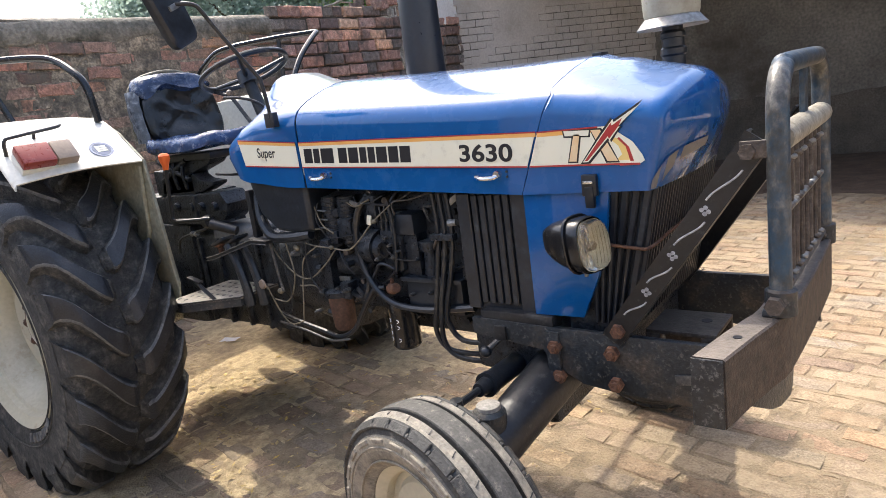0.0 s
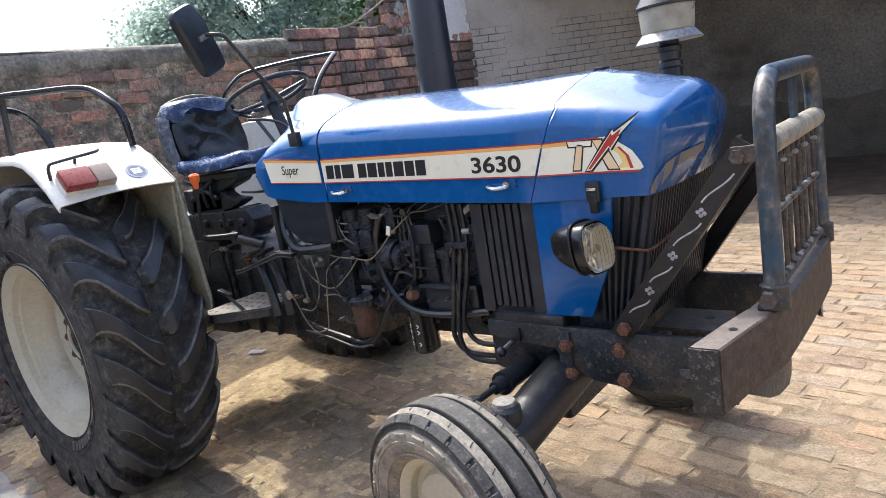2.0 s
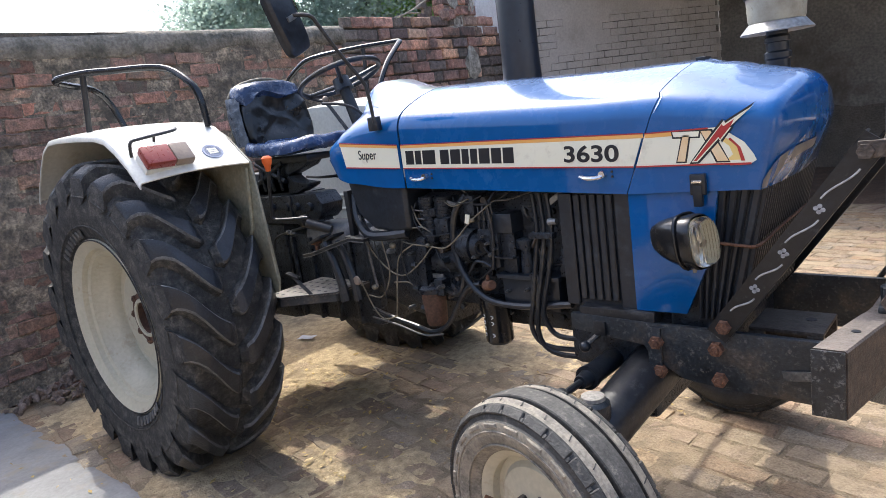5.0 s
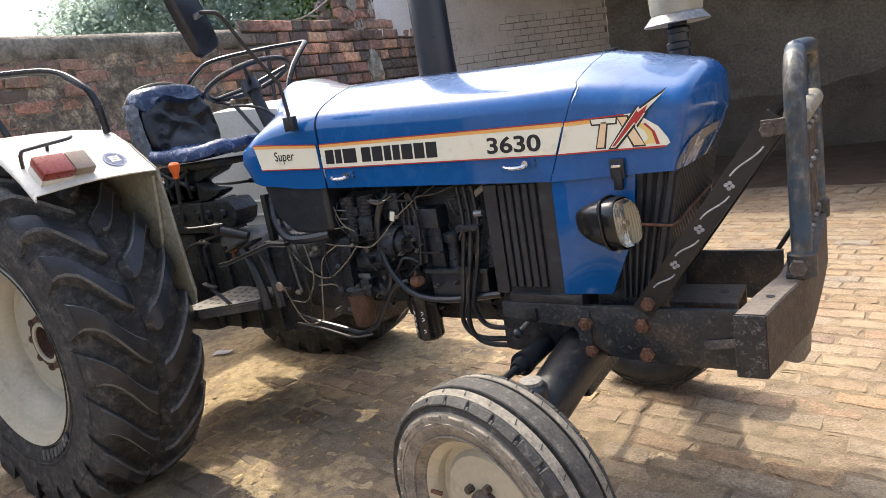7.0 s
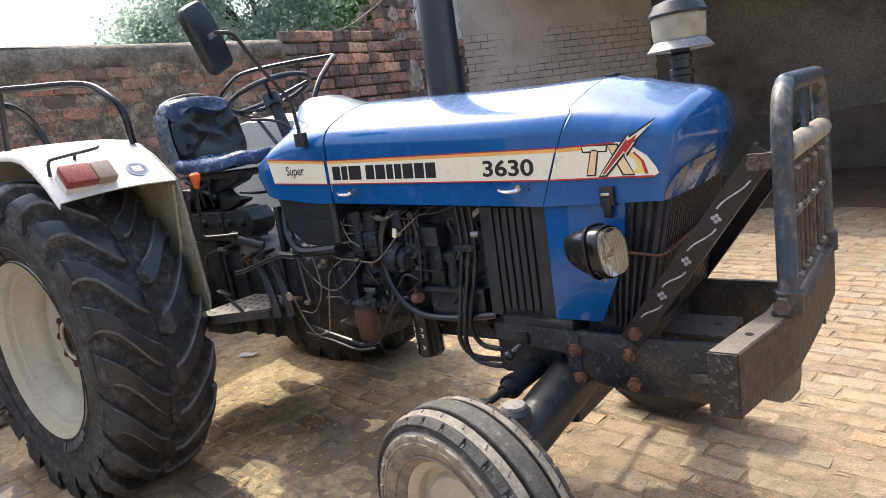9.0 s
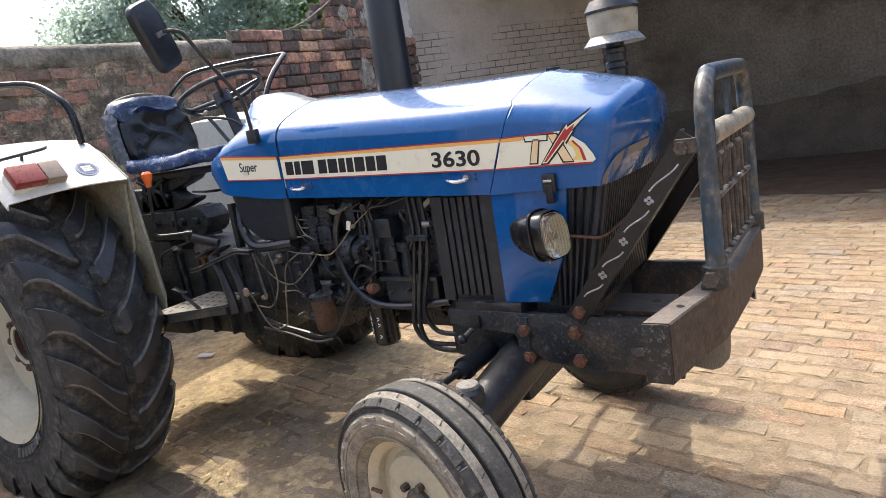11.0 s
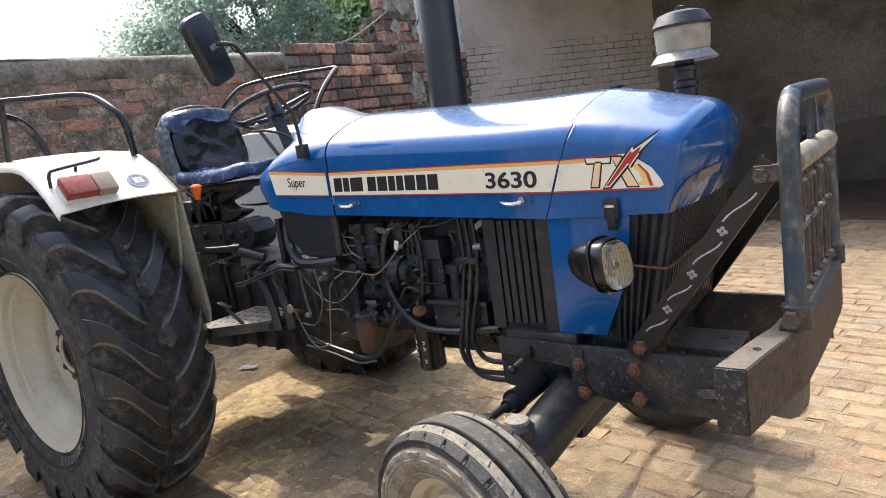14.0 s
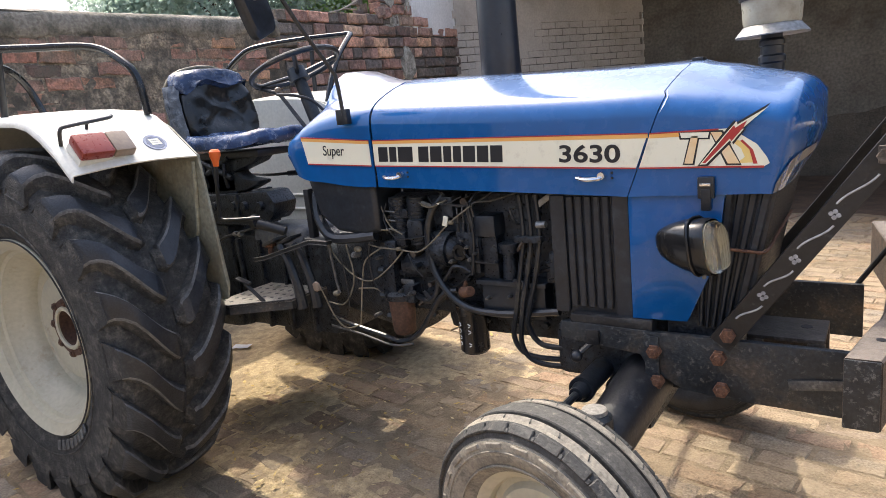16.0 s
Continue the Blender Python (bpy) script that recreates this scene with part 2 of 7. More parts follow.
SOFT_TINTS = [tuple(0.6 + 0.5 * c for c in tint) for tint in WALL_TINTS]
for key, cols, dirt, amount in (("low", [(0.15, 0.095, 0.074), (0.23, 0.14, 0.105), (0.3, 0.195, 0.145)], (0.075, 0.064, 0.048), 0.42),
                                ("mid", [(0.2, 0.14, 0.105), (0.34, 0.215, 0.155), (0.5, 0.34, 0.25)], (0.075, 0.066, 0.05), 0.45),
                                ("top", [(0.22, 0.155, 0.125), (0.37, 0.24, 0.185), (0.52, 0.32, 0.25)], (0.15, 0.13, 0.1), 0.4),
                                ("red", [(0.33, 0.2, 0.16), (0.5, 0.32, 0.255), (0.68, 0.5, 0.39)], (0.085, 0.076, 0.066), 0.4),
                                ("stained", [(0.08, 0.073, 0.068), (0.15, 0.13, 0.117), (0.25, 0.21, 0.185)], (0.19, 0.185, 0.165), 0.2)):
    for tail, kw in (("", {"per_island": 0.16}), ("_piece", {"per_object": 0.16})):
        M["wall_" + key + tail] = material("wall_brick_" + key + tail, cols, 26, 0.93, 0, 0.7, 90, dirt, 5.5 if key in ("red", "top", "stained") else 11, amount, 0.05, bump_distance=0.02, speck=0.3, tints=RED_TINTS if key == "red" else WALL_TINTS if key == "top" else SOFT_TINTS, **kw)
M["mortar"] = material("dark_mortar", [(0.05, 0.044, 0.037), (0.1, 0.085, 0.066)], 9, 0.95, 0, 0.9, 70, (0.07, 0.06, 0.045), 3, 0.4, bump_distance=0.01)
M["mortar_pale"] = material("eroded_brown_mortar", [(0.085, 0.073, 0.057), (0.2, 0.16, 0.115)], 18, 0.95, 0, 0.9, 70, (0.05, 0.045, 0.035), 7, 0.45, bump_distance=0.01)
M["render"] = material("weathered_wall_render", [(0.085, 0.073, 0.056), (0.24, 0.195, 0.143), (0.56, 0.45, 0.31)], 15, 0.95, 0, 1.0, 60, (0.09, 0.078, 0.06), 5, 0.4, bump_distance=0.014, speck=0.25)
M["sand"] = material("pale_yellow_sand", [(0.28, 0.205, 0.115), (0.47, 0.36, 0.21), (0.62, 0.49, 0.29)], 24, 0.95, 0, 1.0, 120, (0.22, 0.165, 0.105), 4, 0.35, bump_distance=0.012, speck=0.18)
M["cap"] = material("weathered_cement_coping", [(0.15, 0.135, 0.106), (0.25, 0.222, 0.178), (0.33, 0.295, 0.24)], 9, 0.95, 0, 1.0, 50, (0.065, 0.062, 0.045), 5, 0.4, bump_distance=0.014)
M["oldplaster"] = material("old_pale_plaster", [(0.2, 0.185, 0.15), (0.4, 0.375, 0.32), (0.6, 0.57, 0.5)], 14, 0.95, 0, 1.0, 50, (0.1, 0.095, 0.08), 9, 0.36, bump_distance=0.014)
M["paint"] = material("grey_limewash", [(0.42, 0.385, 0.34), (0.54, 0.495, 0.44)], 1.3, 0.9, 0, 0.3, 40, (0.36, 0.315, 0.26), 1.7, 0.26, bump_distance=0.006, speck=0.1)
M["plaster"] = material("pale_plaster", [(0.8, 0.8, 0.8), (0.88, 0.88, 0.88)], 1.5, 0.85, 0, 0.2, 40, (0.55, 0.54, 0.53), 2, 0.12, speck=0.08)
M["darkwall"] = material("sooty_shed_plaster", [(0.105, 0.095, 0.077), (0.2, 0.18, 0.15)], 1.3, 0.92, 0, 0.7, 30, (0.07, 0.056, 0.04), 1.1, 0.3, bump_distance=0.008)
PAVER_TINTS = [(0.9, 0.92, 0.95), (1.02, 0.98, 0.93), (1.04, 0.91, 0.83), (1.18, 1.13, 1.04), (0.95, 0.95, 0.94), (1.05, 0.96, 0.89), (0.76, 0.66, 0.64), (1.08, 1.03, 0.96), (1.05, 0.87, 0.79), (0.88, 0.92, 0.96)]
for tail, kw in (("", {"per_island": 0.1}), ("_piece", {"per_object": 0.1})):
    M["paver" + tail] = material("clay_paver" + tail, [(0.192, 0.146, 0.097), (0.262, 0.205, 0.138), (0.332, 0.266, 0.182)], 14, 0.92, 0, 1.0, 110, (0.32, 0.25, 0.16), 4.0, 0.36, 0.06, bump_distance=0.007, tints=PAVER_TINTS, speck=0.32, **kw)
M["earth"] = material("dry_sandy_earth", [(0.17, 0.125, 0.078), (0.27, 0.207, 0.13), (0.36, 0.285, 0.185)], 24, 0.95, 0, 1.0, 120, (0.2, 0.15, 0.095), 5, 0.35, bump_distance=0.012, speck=0.18)
M["jointearth"] = material("dark_joint_earth", [(0.14, 0.104, 0.066), (0.22, 0.168, 0.107), (0.32, 0.25, 0.165)], 9, 0.95, 0, 1.0, 120, (0.3, 0.23, 0.145), 3, 0.3, bump_distance=0.012, speck=0.25)
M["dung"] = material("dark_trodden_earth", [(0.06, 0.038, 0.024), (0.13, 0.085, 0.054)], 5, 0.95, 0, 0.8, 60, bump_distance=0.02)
M["foot_band"] = material("dark_wall_foot", [(0.06, 0.05, 0.038), (0.125, 0.106, 0.082)], 2.5, 0.95, 0, 0.8, 50, (0.1, 0.085, 0.062), 4, 0.25, bump_distance=0.012)
M["cement"] = material("grey_cement_patch", [(0.19, 0.19, 0.19), (0.29, 0.285, 0.28)], 4, 0.85, 0, 0.6, 60, (0.27, 0.235, 0.185), 6, 0.25, speck=0.1)
M["straw"] = material("dry_straw", [(0.36, 0.25, 0.09), (0.5, 0.37, 0.15)], 30, 0.85, 0, 0, per_island=0.4)
M["bowlbrown"] = material("rusty_brown_cast", [(0.06, 0.03, 0.02), (0.12, 0.065, 0.042)], 25, 0.7, 0, 0.4, 100)
M["tread"] = material("dark_worn_tread", [(0.022, 0.0225, 0.022), (0.055, 0.054, 0.05)], 40, 0.65, 0, 0.6, 140, (0.17, 0.155, 0.13), 45, 0.15, 0.1)
M["ribgrey"] = material("grey_worn_rib", [(0.042, 0.041, 0.038), (0.088, 0.085, 0.077)], 40, 0.75, 0, 0.5, 140, (0.24, 0.22, 0.18), 40, 0.12, 0.1)
M["bumpercoat"] = material("scuffed_brown_steel", [(0.018, 0.015, 0.013), (0.045, 0.032, 0.025), (0.09, 0.062, 0.045)], 30, 0.62, 0.0, 0.8, 150, (0.14, 0.112, 0.088), 60, 0.15, 0.2, dust_sheen=(0.2, 0.173, 0.147, 0.7))
M["flecked"] = material("flaking_black_paint", [(0.009, 0.01, 0.012), (0.03, 0.033, 0.036)], 16, 0.42, 0.1, 0.6, 140, (0.2, 0.2, 0.19), 90, 0.22, 0.2)
M["braceblack"] = material("painted_black_channel", [(0.006, 0.0065, 0.008), (0.014, 0.0145, 0.016)], 14, 0.42, 0, 0.25, 90, (0.07, 0.068, 0.064), 50, 0.08, 0.15)
M["nosestripe"] = material("pale_nose_stripe", [(0.13, 0.125, 0.12), (0.24, 0.22, 0.195)], 9, 0.4, 0, 0.03, 60, (0.06, 0.1, 0.19), 10, 0.2, speck=0.1)
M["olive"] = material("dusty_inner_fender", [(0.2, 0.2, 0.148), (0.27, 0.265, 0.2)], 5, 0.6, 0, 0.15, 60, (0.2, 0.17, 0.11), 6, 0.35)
M["rubble"] = material("brick_rubble", [(0.11, 0.075, 0.055), (0.22, 0.16, 0.12)], 14, 0.92, 0, 0.5, 80, per_island=0.35)
M["paper"] = material("scrap_paper", [(0.7, 0.7, 0.7), (0.78, 0.78, 0.78)], 14, 0.7, 0, 0.1, speck=0)
M["leaf"] = material("tree_leaf", [(0.13, 0.24, 0.1), (0.25, 0.39, 0.17)], 3, 0.8, 0, 0, per_island=0.22, speck=0)
M["leafgrey"] = material("greyish_tree_leaf", [(0.16, 0.22, 0.19), (0.31, 0.38, 0.335)], 3, 0.75, 0, 0, per_island=0.22, speck=0)
for key in ("leaf", "leafgrey"):
    nt = M[key].node_tree
    tr, mixer = nt.nodes.new("ShaderNodeBsdfTranslucent"), nt.nodes.new("ShaderNodeMixShader")
    tr.inputs[0].default_value = (0.52, 0.74, 0.32, 1) if key == "leaf" else (0.48, 0.6, 0.52, 1)
    mixer.inputs[0].default_value = 0.55
    nt.links.new(nt.nodes["Principled BSDF"].outputs[0], mixer.inputs[1])
    nt.links.new(tr.outputs[0], mixer.inputs[2])
    nt.links.new(mixer.outputs[0], nt.nodes["Material Output"].inputs[0])
M["bark"] = material("bark", [(0.06, 0.045, 0.03), (0.12, 0.09, 0.065)], 12, 0.9, 0, 0.8, 60)
M["palepaint"] = material("thin_pale_paint", [(0.2, 0.2, 0.21), (0.42, 0.42, 0.43)], 60, 0.6, 0, 0.1, 80)
M["deadwood"] = material("bleached_dead_wood", [(0.24, 0.21, 0.17), (0.38, 0.345, 0.29)], 20, 0.9, 0, 0.4, 80)
M["silver"] = material("dull_silver_paint", [(0.16, 0.165, 0.165), (0.26, 0.26, 0.25)], 12, 0.45, 0.4, 0.1, 80, (0.16, 0.14, 0.11), 9, 0.25)
M["palemetal"] = material("dusty_pale_tube", [(0.24, 0.215, 0.165), (0.36, 0.33, 0.26)], 16, 0.6, 0.1, 0.3, 80, (0.12, 0.1, 0.075), 14, 0.25)
M["bluebadge"] = material("faded_blue_sticker", [(0.16, 0.19, 0.28), (0.26, 0.29, 0.37)], 40, 0.45, 0, 0)
M["badge"] = material("dark_blue_sticker", [(0.06, 0.08, 0.14), (0.12, 0.15, 0.22)], 40, 0.45, 0, 0)
M["bowl"] = material("cloudy_plastic_bowl", [(0.33, 0.32, 0.25), (0.44, 0.42, 0.34)], 6, 0.3, 0, 0.03, 40, (0.2, 0.17, 0.12), 5, 0.25, speck=0.08)
M["gloss"] = material("glossy_black_enamel", [(0.006, 0.0065, 0.008), (0.01, 0.0105, 0.012)], 10, 0.22, 0, 0.05, 60, (0.07, 0.065, 0.055), 30, 0.08, speck=0)
M["glass"] = material("headlamp_glass", [(0.88, 0.85, 0.76), (0.94, 0.91, 0.83)], 20, 0.1, 0, 0, rough_vary=0.03, speck=0)
M["glass"].node_tree.nodes["Principled BSDF"].inputs["Transmission Weight"].default_value = 1.0
M["reflector"] = material("dull_silvered_reflector", [(0.62, 0.57, 0.43), (0.76, 0.72, 0.58)], 30, 0.35, 0.1, 0.05, 60, speck=0)
M["jointgrey"] = material("grey_painted_joint", [(0.085, 0.074, 0.063), (0.17, 0.15, 0.13)], 5, 0.95, 0, 0.6, 60, (0.42, 0.38, 0.335), 4, 0.46)
M["mirrorglass"] = material("mirror_glass", [(0.85, 0.85, 0.85), (0.9, 0.9, 0.9)], 6, 0.03, 1.0, 0, rough_vary=0.01, speck=0)


# ---- mesh tools ----
def thing(name, label, category, kind="", group="", at=(0, 0, 0)):
    ob = new(name)
    ob.empty_display_size = 0.1
    ob.location = at
    return tagged(ob, label, category, group, kind)


def part(name, bm, mat, parent, label="", smooth=35, mats=()):
    """Links a bmesh as one mesh object under a thing or a part."""
    me = bpy.data.meshes.new(name)
    bm.normal_update()
    bm.to_mesh(me)
    bm.free()
    for m in (mat, *mats):
        me.materials.append(M[m])
    if smooth:
        me.shade_smooth()
        me.set_sharp_from_angle(angle=radians(smooth))
    ob = new(name, me)
    if parent:
        ob.parent = parent
    return tagged(ob, label)


def solid(name, bm, mat, label, category, kind="", smooth=35, mats=(), group=""):
    return tagged(part(name, bm, mat, None, label, smooth, mats), label, category, group, kind)


def box(bm, x0, x1, y0, y1, z0, z1, bevel=0.0, m=None, seg=2):
    r = bmesh.ops.create_cube(bm, size=1)
    vs = r["verts"]
    bmesh.ops.scale(bm, vec=(x1 - x0, y1 - y0, z1 - z0), verts=vs)
    bmesh.ops.translate(bm, vec=((x0 + x1) / 2, (y0 + y1) / 2, (z0 + z1) / 2), verts=vs)
    if bevel:
        es = list({e for v in vs for e in v.link_edges})
        out = bmesh.ops.bevel(bm, geom=es, offset=bevel, segments=seg, affect="EDGES", profile=0.6)
        vs = list({v for f in out["faces"] for v in f.verts} | {v for v in vs if v.is_valid})
    if m is not None:
        bmesh.ops.transform(bm, matrix=m, verts=vs)
    return vs


def loft(bm, rings, closed=True, cap=True):
    rows = [[bm.verts.new(p) for p in r] for r in rings]
    n = len(rows[0])
    for a, b in zip(rows, rows[1:]):
        for i in range(n if closed else n - 1):
            j = (i + 1) % n
            bm.faces.new((a[i], a[j], b[j], b[i]))
    if cap and closed:
        bm.faces.new(rows[0][::-1])
        bm.faces.new(rows[-1])
    return rows


def frame_of(d):
    d = Vector(d).normalized()
    up = Vector((0, 0, 1)) if abs(d.z) < 0.95 else Vector((1, 0, 0))
    u = d.cross(up).normalized()
    return u, u.cross(d).normalized()


def rod(bm, p0, p1, r0, r1=None, seg=12):
    r1 = r0 if r1 is None else r1
    p0, p1 = Vector(p0), Vector(p1)
    u, v = frame_of(p1 - p0)
    rings = []
    for p, r in ((p0, r0), (p1, r1)):
        rings.append([p + u * r * math.cos(k * math.tau / seg) + v * r * math.sin(k * math.tau / seg) for k in range(seg)])
    loft(bm, rings)


def smooth_line(points, steps=6):
    """A Catmull-Rom line through the points."""
    p = [Vector(q) for q in points]
    p = [p[0] * 2 - p[1], *p, p[-1] * 2 - p[-2]]
    out = []
    for a, b, c, d in zip(p, p[1:], p[2:], p[3:]):
        for k in range(steps):
            t = k / steps
            out.append(0.5 * (2 * b + (c - a) * t + (2 * a - 5 * b + 4 * c - d) * t * t + (3 * b - a - 3 * c + d) * t ** 3))
    return out + [p[-2]]


def tube(bm, points, r, seg=10, steps=6):
    """A round tube along a smooth line."""
    line = smooth_line(points, steps) if steps else [Vector(q) for q in points]
    rings = []
    u = None
    for i, p in enumerate(line):
        d = (line[min(i + 1, len(line) - 1)] - line[max(i - 1, 0)]).normalized()
        if u is None:
            u, v = frame_of(d)
        else:
            u = (u - d * u.dot(d)).normalized()
            v = u.cross(d)
        rr = r(i / (len(line) - 1)) if callable(r) else r
        rings.append([p + u * rr * math.cos(k * math.tau / seg) + v * rr * math.sin(k * math.tau / seg) for k in range(seg)])
    loft(bm, rings)


def lathe(bm, profile, m=None, seg=48):
    """Turns (radius, height) rows about z; a closed profile where its ends meet."""
    rings = []
    for k in range(seg):
        a = k * math.tau / seg
        rings.append([Vector((r * math.cos(a), r * math.sin(a), z)) for r, z in profile])
    rows = [[bm.verts.new(m @ p if m is not None else p) for p in ring] for ring in rings]
    for i in range(seg):
        a, b = rows[i], rows[(i + 1) % seg]
        for j in range(len(profile) - 1):
            q = (a[j], b[j], b[j + 1], a[j + 1])
            bm.faces.new(q)
    bmesh.ops.remove_doubles(bm, verts=[v for r in rows for v in r], dist=1e-5)


def prism(bm, outline, place, thick):
    """An outline (a, b) laid through place(a, b, depth), with depth 0 and thick."""
    lo = [bm.verts.new(place(a, b, 0)) for a, b in outline]
    hi = [bm.verts.new(place(a, b, thick)) for a, b in outline]
    n = len(outline)
    bm.faces.new(lo[::-1])
    bm.faces.new(hi)
    for i in range(n):
        j = (i + 1) % n
        bm.faces.new((lo[i], lo[j], hi[j], hi[i]))


def fix(bm):
    bmesh.ops.recalc_face_normals(bm, faces=bm.faces)
    return bm


def bevel_all(bm, width, seg=2, angle=30):
    es = [e for e in bm.edges if len(e.link_faces) == 2 and e.calc_face_angle(0) > radians(angle)]
    bmesh.ops.bevel(bm, geom=es, offset=width, segments=seg, affect="EDGES", profile=0.6)
    return bm


def lerp_rows(rows, x):
    """Piecewise linear value from (x, value) rows."""
    if x <= rows[0][0]:
        return rows[0][1]
    for (a, va), (b, vb) in zip(rows, rows[1:]):
        if x <= b:
            return va + (vb - va) * (x - a) / (b - a)
    return rows[-1][1]


# ---- the yard: ground, walls, shed ----
WALL_X = -1.65
PILLAR = (3.7, 4.25)
bm = bmesh.new()
N = 60
grid = [[None] * (N + 1) for _ in range(N + 1)]
for i in range(N + 1):
    for j in range(N + 1):
        a, b = (i / N * 2 - 1), (j / N * 2 - 1)
        x, y = 2 + 300 * a * abs(a) ** 2, 2 + 300 * b * abs(b) ** 2
        grid[i][j] = bm.verts.new((x, y, -0.02 + 0.006 * noise.noise((x * 2, y * 2, 0))))
for i in range(N):
    for j in range(N):
        bm.faces.new((grid[i][j], grid[i + 1][j], grid[i + 1][j + 1], grid[i][j + 1]))
ground = solid("ground", bm, "earth", "dry sandy earth of a farm yard", "ground", "structure")

bm = bmesh.new()
box(bm, WALL_X - 0.24, WALL_X - 0.02, -6.5, 5.35, -0.05, 0.8)
wall_west = solid("wall_west", fix(bm), "mortar", "old weathered brick boundary wall with dark eroded mortar", "wall", "structure")

bm = bmesh.new()
box(bm, WALL_X - 0.24, WALL_X - 0.012, -6.5, 2.25, 0.8, 2.26)
part("upper_core", fix(bm), "mortar_pale", wall_west, "pale brown eroded mortar")
bm = bmesh.new()
box(bm, WALL_X - 0.24, WALL_X - 0.024, 2.26, 4.3, 0.8, 2.34)
box(bm, WALL_X - 0.24, WALL_X - 0.022, 4.302, 5.35, 0.8, 2.25)
part("newer_core", fix(bm), "mortar", wall_west, "dark deep joints")
bm = bmesh.new()
box(bm, WALL_X - 0.1, WALL_X - 0.02, PILLAR[0] + 0.02, PILLAR[1] - 0.02, 2.28, 3.6)
part("pillar_core", fix(bm), "oldplaster", wall_west)

# thin leftover render: bricks come through it where it has worn away
bm = bmesh.new()
rows = []
for i in range(141):
    y = -2.6 + 4.95 * i / 140
    row = []
    for j in range(61):
        z = 2.2 * j / 60
        out = 0.002 + 0.013 * noise.noise((y * 0.9, z * 1.3, 2)) + 0.007 * noise.noise((y * 4, z * 5, 6)) + 0.003 * noise.noise((y * 15, z * 17, 3))
        course = z - 0.022 * y
        out -= 0.011 * max(0, 1 - abs(course - 1.98) / 0.09) + 0.03 * max(0, (y - 1.85) / 0.5)
        row.append(bm.verts.new((WALL_X + out, y, z)))
    rows.append(row)
for a, b in zip(rows, rows[1:]):
    for j in range(60):
        bm.faces.new((a[j], b[j], b[j + 1], a[j + 1]))
part("worn_render", fix(bm), "render", wall_west, "grey-brown weathered render, worn through to the bricks", 80)

# rounded cement coping on the older stretch of the wall
bm = bmesh.new()
rings = []
for k in range(90):
    y = -6.5 + 8.72 * k / 89
    z = 2.19 + 0.028 * (y + 0.6) + 0.012 * noise.noise((y * 1.7, 0, 3))
    drop = 0.1 + 0.05 * noise.noise((y * 2.3, 4, 7)) + 0.03 * noise.noise((y * 9, 4, 7))
    ring = []
    for i in range(13):
        a = math.pi * i / 12
        w = 0.13 + 0.01 * noise.noise((y * 3, i * 0.6, 1))
        ring.append((WALL_X - 0.12 + w * math.cos(a) * 1.0, y, z - 0.02 + 0.09 * math.sin(a) ** 0.7 + 0.006 * noise.noise((y * 9, i, 5))))
    ring.append((WALL_X - 0.26, y, z - 0.07))
    ring.append((WALL_X - 0.01, y, z - drop - 0.012))
    ring.append((WALL_X + 0.008, y, z - drop))
    rings.append(ring)
loft(bm, rings)
coping = part("coping", fix(bm), "cap", wall_west, "rounded grey cement coping, weathered", 60)


def upright_wall(name, a, b, z0, z1, thick, mat, label):
    """A wall whose seen face runs from a to b in plan."""
    a, b = Vector(a), Vector(b)
    d = (b - a).normalized()
    n = Vector((-d.y, d.x))
    bm = bmesh.new()
    nx = max(2, int((b - a).length / 0.25))
    nz = max(2, int((z1 - z0) / 0.25))
    rings = []
    for k in range(nx + 1):
        p = a + (b - a) * k / nx
        front = []
        for j in range(nz + 1):
            z = z0 + (z1 - z0) * j / nz
            q = p + n * 0.006 * noise.noise((p.x * 1.3, p.y * 1.3, z * 1.5))
            front.append((q.x, q.y, z))
        back = p + n * thick
        rings.append(front + [(back.x, back.y, z1), (back.x, back.y, z0)])
    loft(bm, rings)
    return solid(name, fix(bm), mat, label, "wall", "structure", 40)


PW_A, PW_B = (-1.66, 5.15), (-0.2, 7.9)
wall_painted = upright_wall("wall_painted", PW_A, PW_B, -0.05, 4.0, 0.25, "paint", "limewashed brick side wall of the shed, grey and stained")
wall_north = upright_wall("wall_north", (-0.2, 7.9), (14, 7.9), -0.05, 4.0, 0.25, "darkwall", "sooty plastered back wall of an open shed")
bm = bmesh.new()
pa, pb = Vector((*PW_A, 0)), Vector((*PW_B, 0))
dd = (pb - pa).normalized()
nn = Vector((dd.y, -dd.x, 0)) * 0.005
pa, pb = pa + dd * 0.02, pb - dd * 0.02
lo, hi = [pa + nn, pb + nn], [pb + nn + Vector((0, 0, 2.48)), pa + nn + Vector((0, 0, 2.48))]
bm.faces.new([bm.verts.new(p) for p in lo + hi])
part("joint_mortar", bm, "jointgrey", wall_painted, "", 0)
# unseen walls added to close the yard and fill the hood's reflections
wall_east = upright_wall("wall_east", (11, 8), (11, -8), -0.05, 3.2, 0.25, "paint", "plain unseen wall that closes the yard on the east")
wall_south = upright_wall("wall_south", (11, -7), (-2, -7), -0.05, 3.2, 0.25, "paint", "plain unseen wall that closes the yard on the south")
bm = bmesh.new()
box(bm, WALL_X - 0.26, WALL_X - 0.02, 4.27, 5.2, 2.26, 4.0, 0.01)
plaster_wall = solid("wall_plaster", bm, "plaster", "pale plastered upper wall beside the brick pillar", "wall", "structure")
bm = bmesh.new()
prism(bm, [(-2.2, 5.3), (6.0, 3.85), (14.0, 3.85), (14.0, 8.3), (-2.2, 8.3)], lambda a, b, d: (a, b, 3.3 + d), 0.16)
shed_roof = solid("shed_roof", bevel_all(fix(bm), 0.02), "cap", "flat slab roof of the open shed", "roof", "structure")
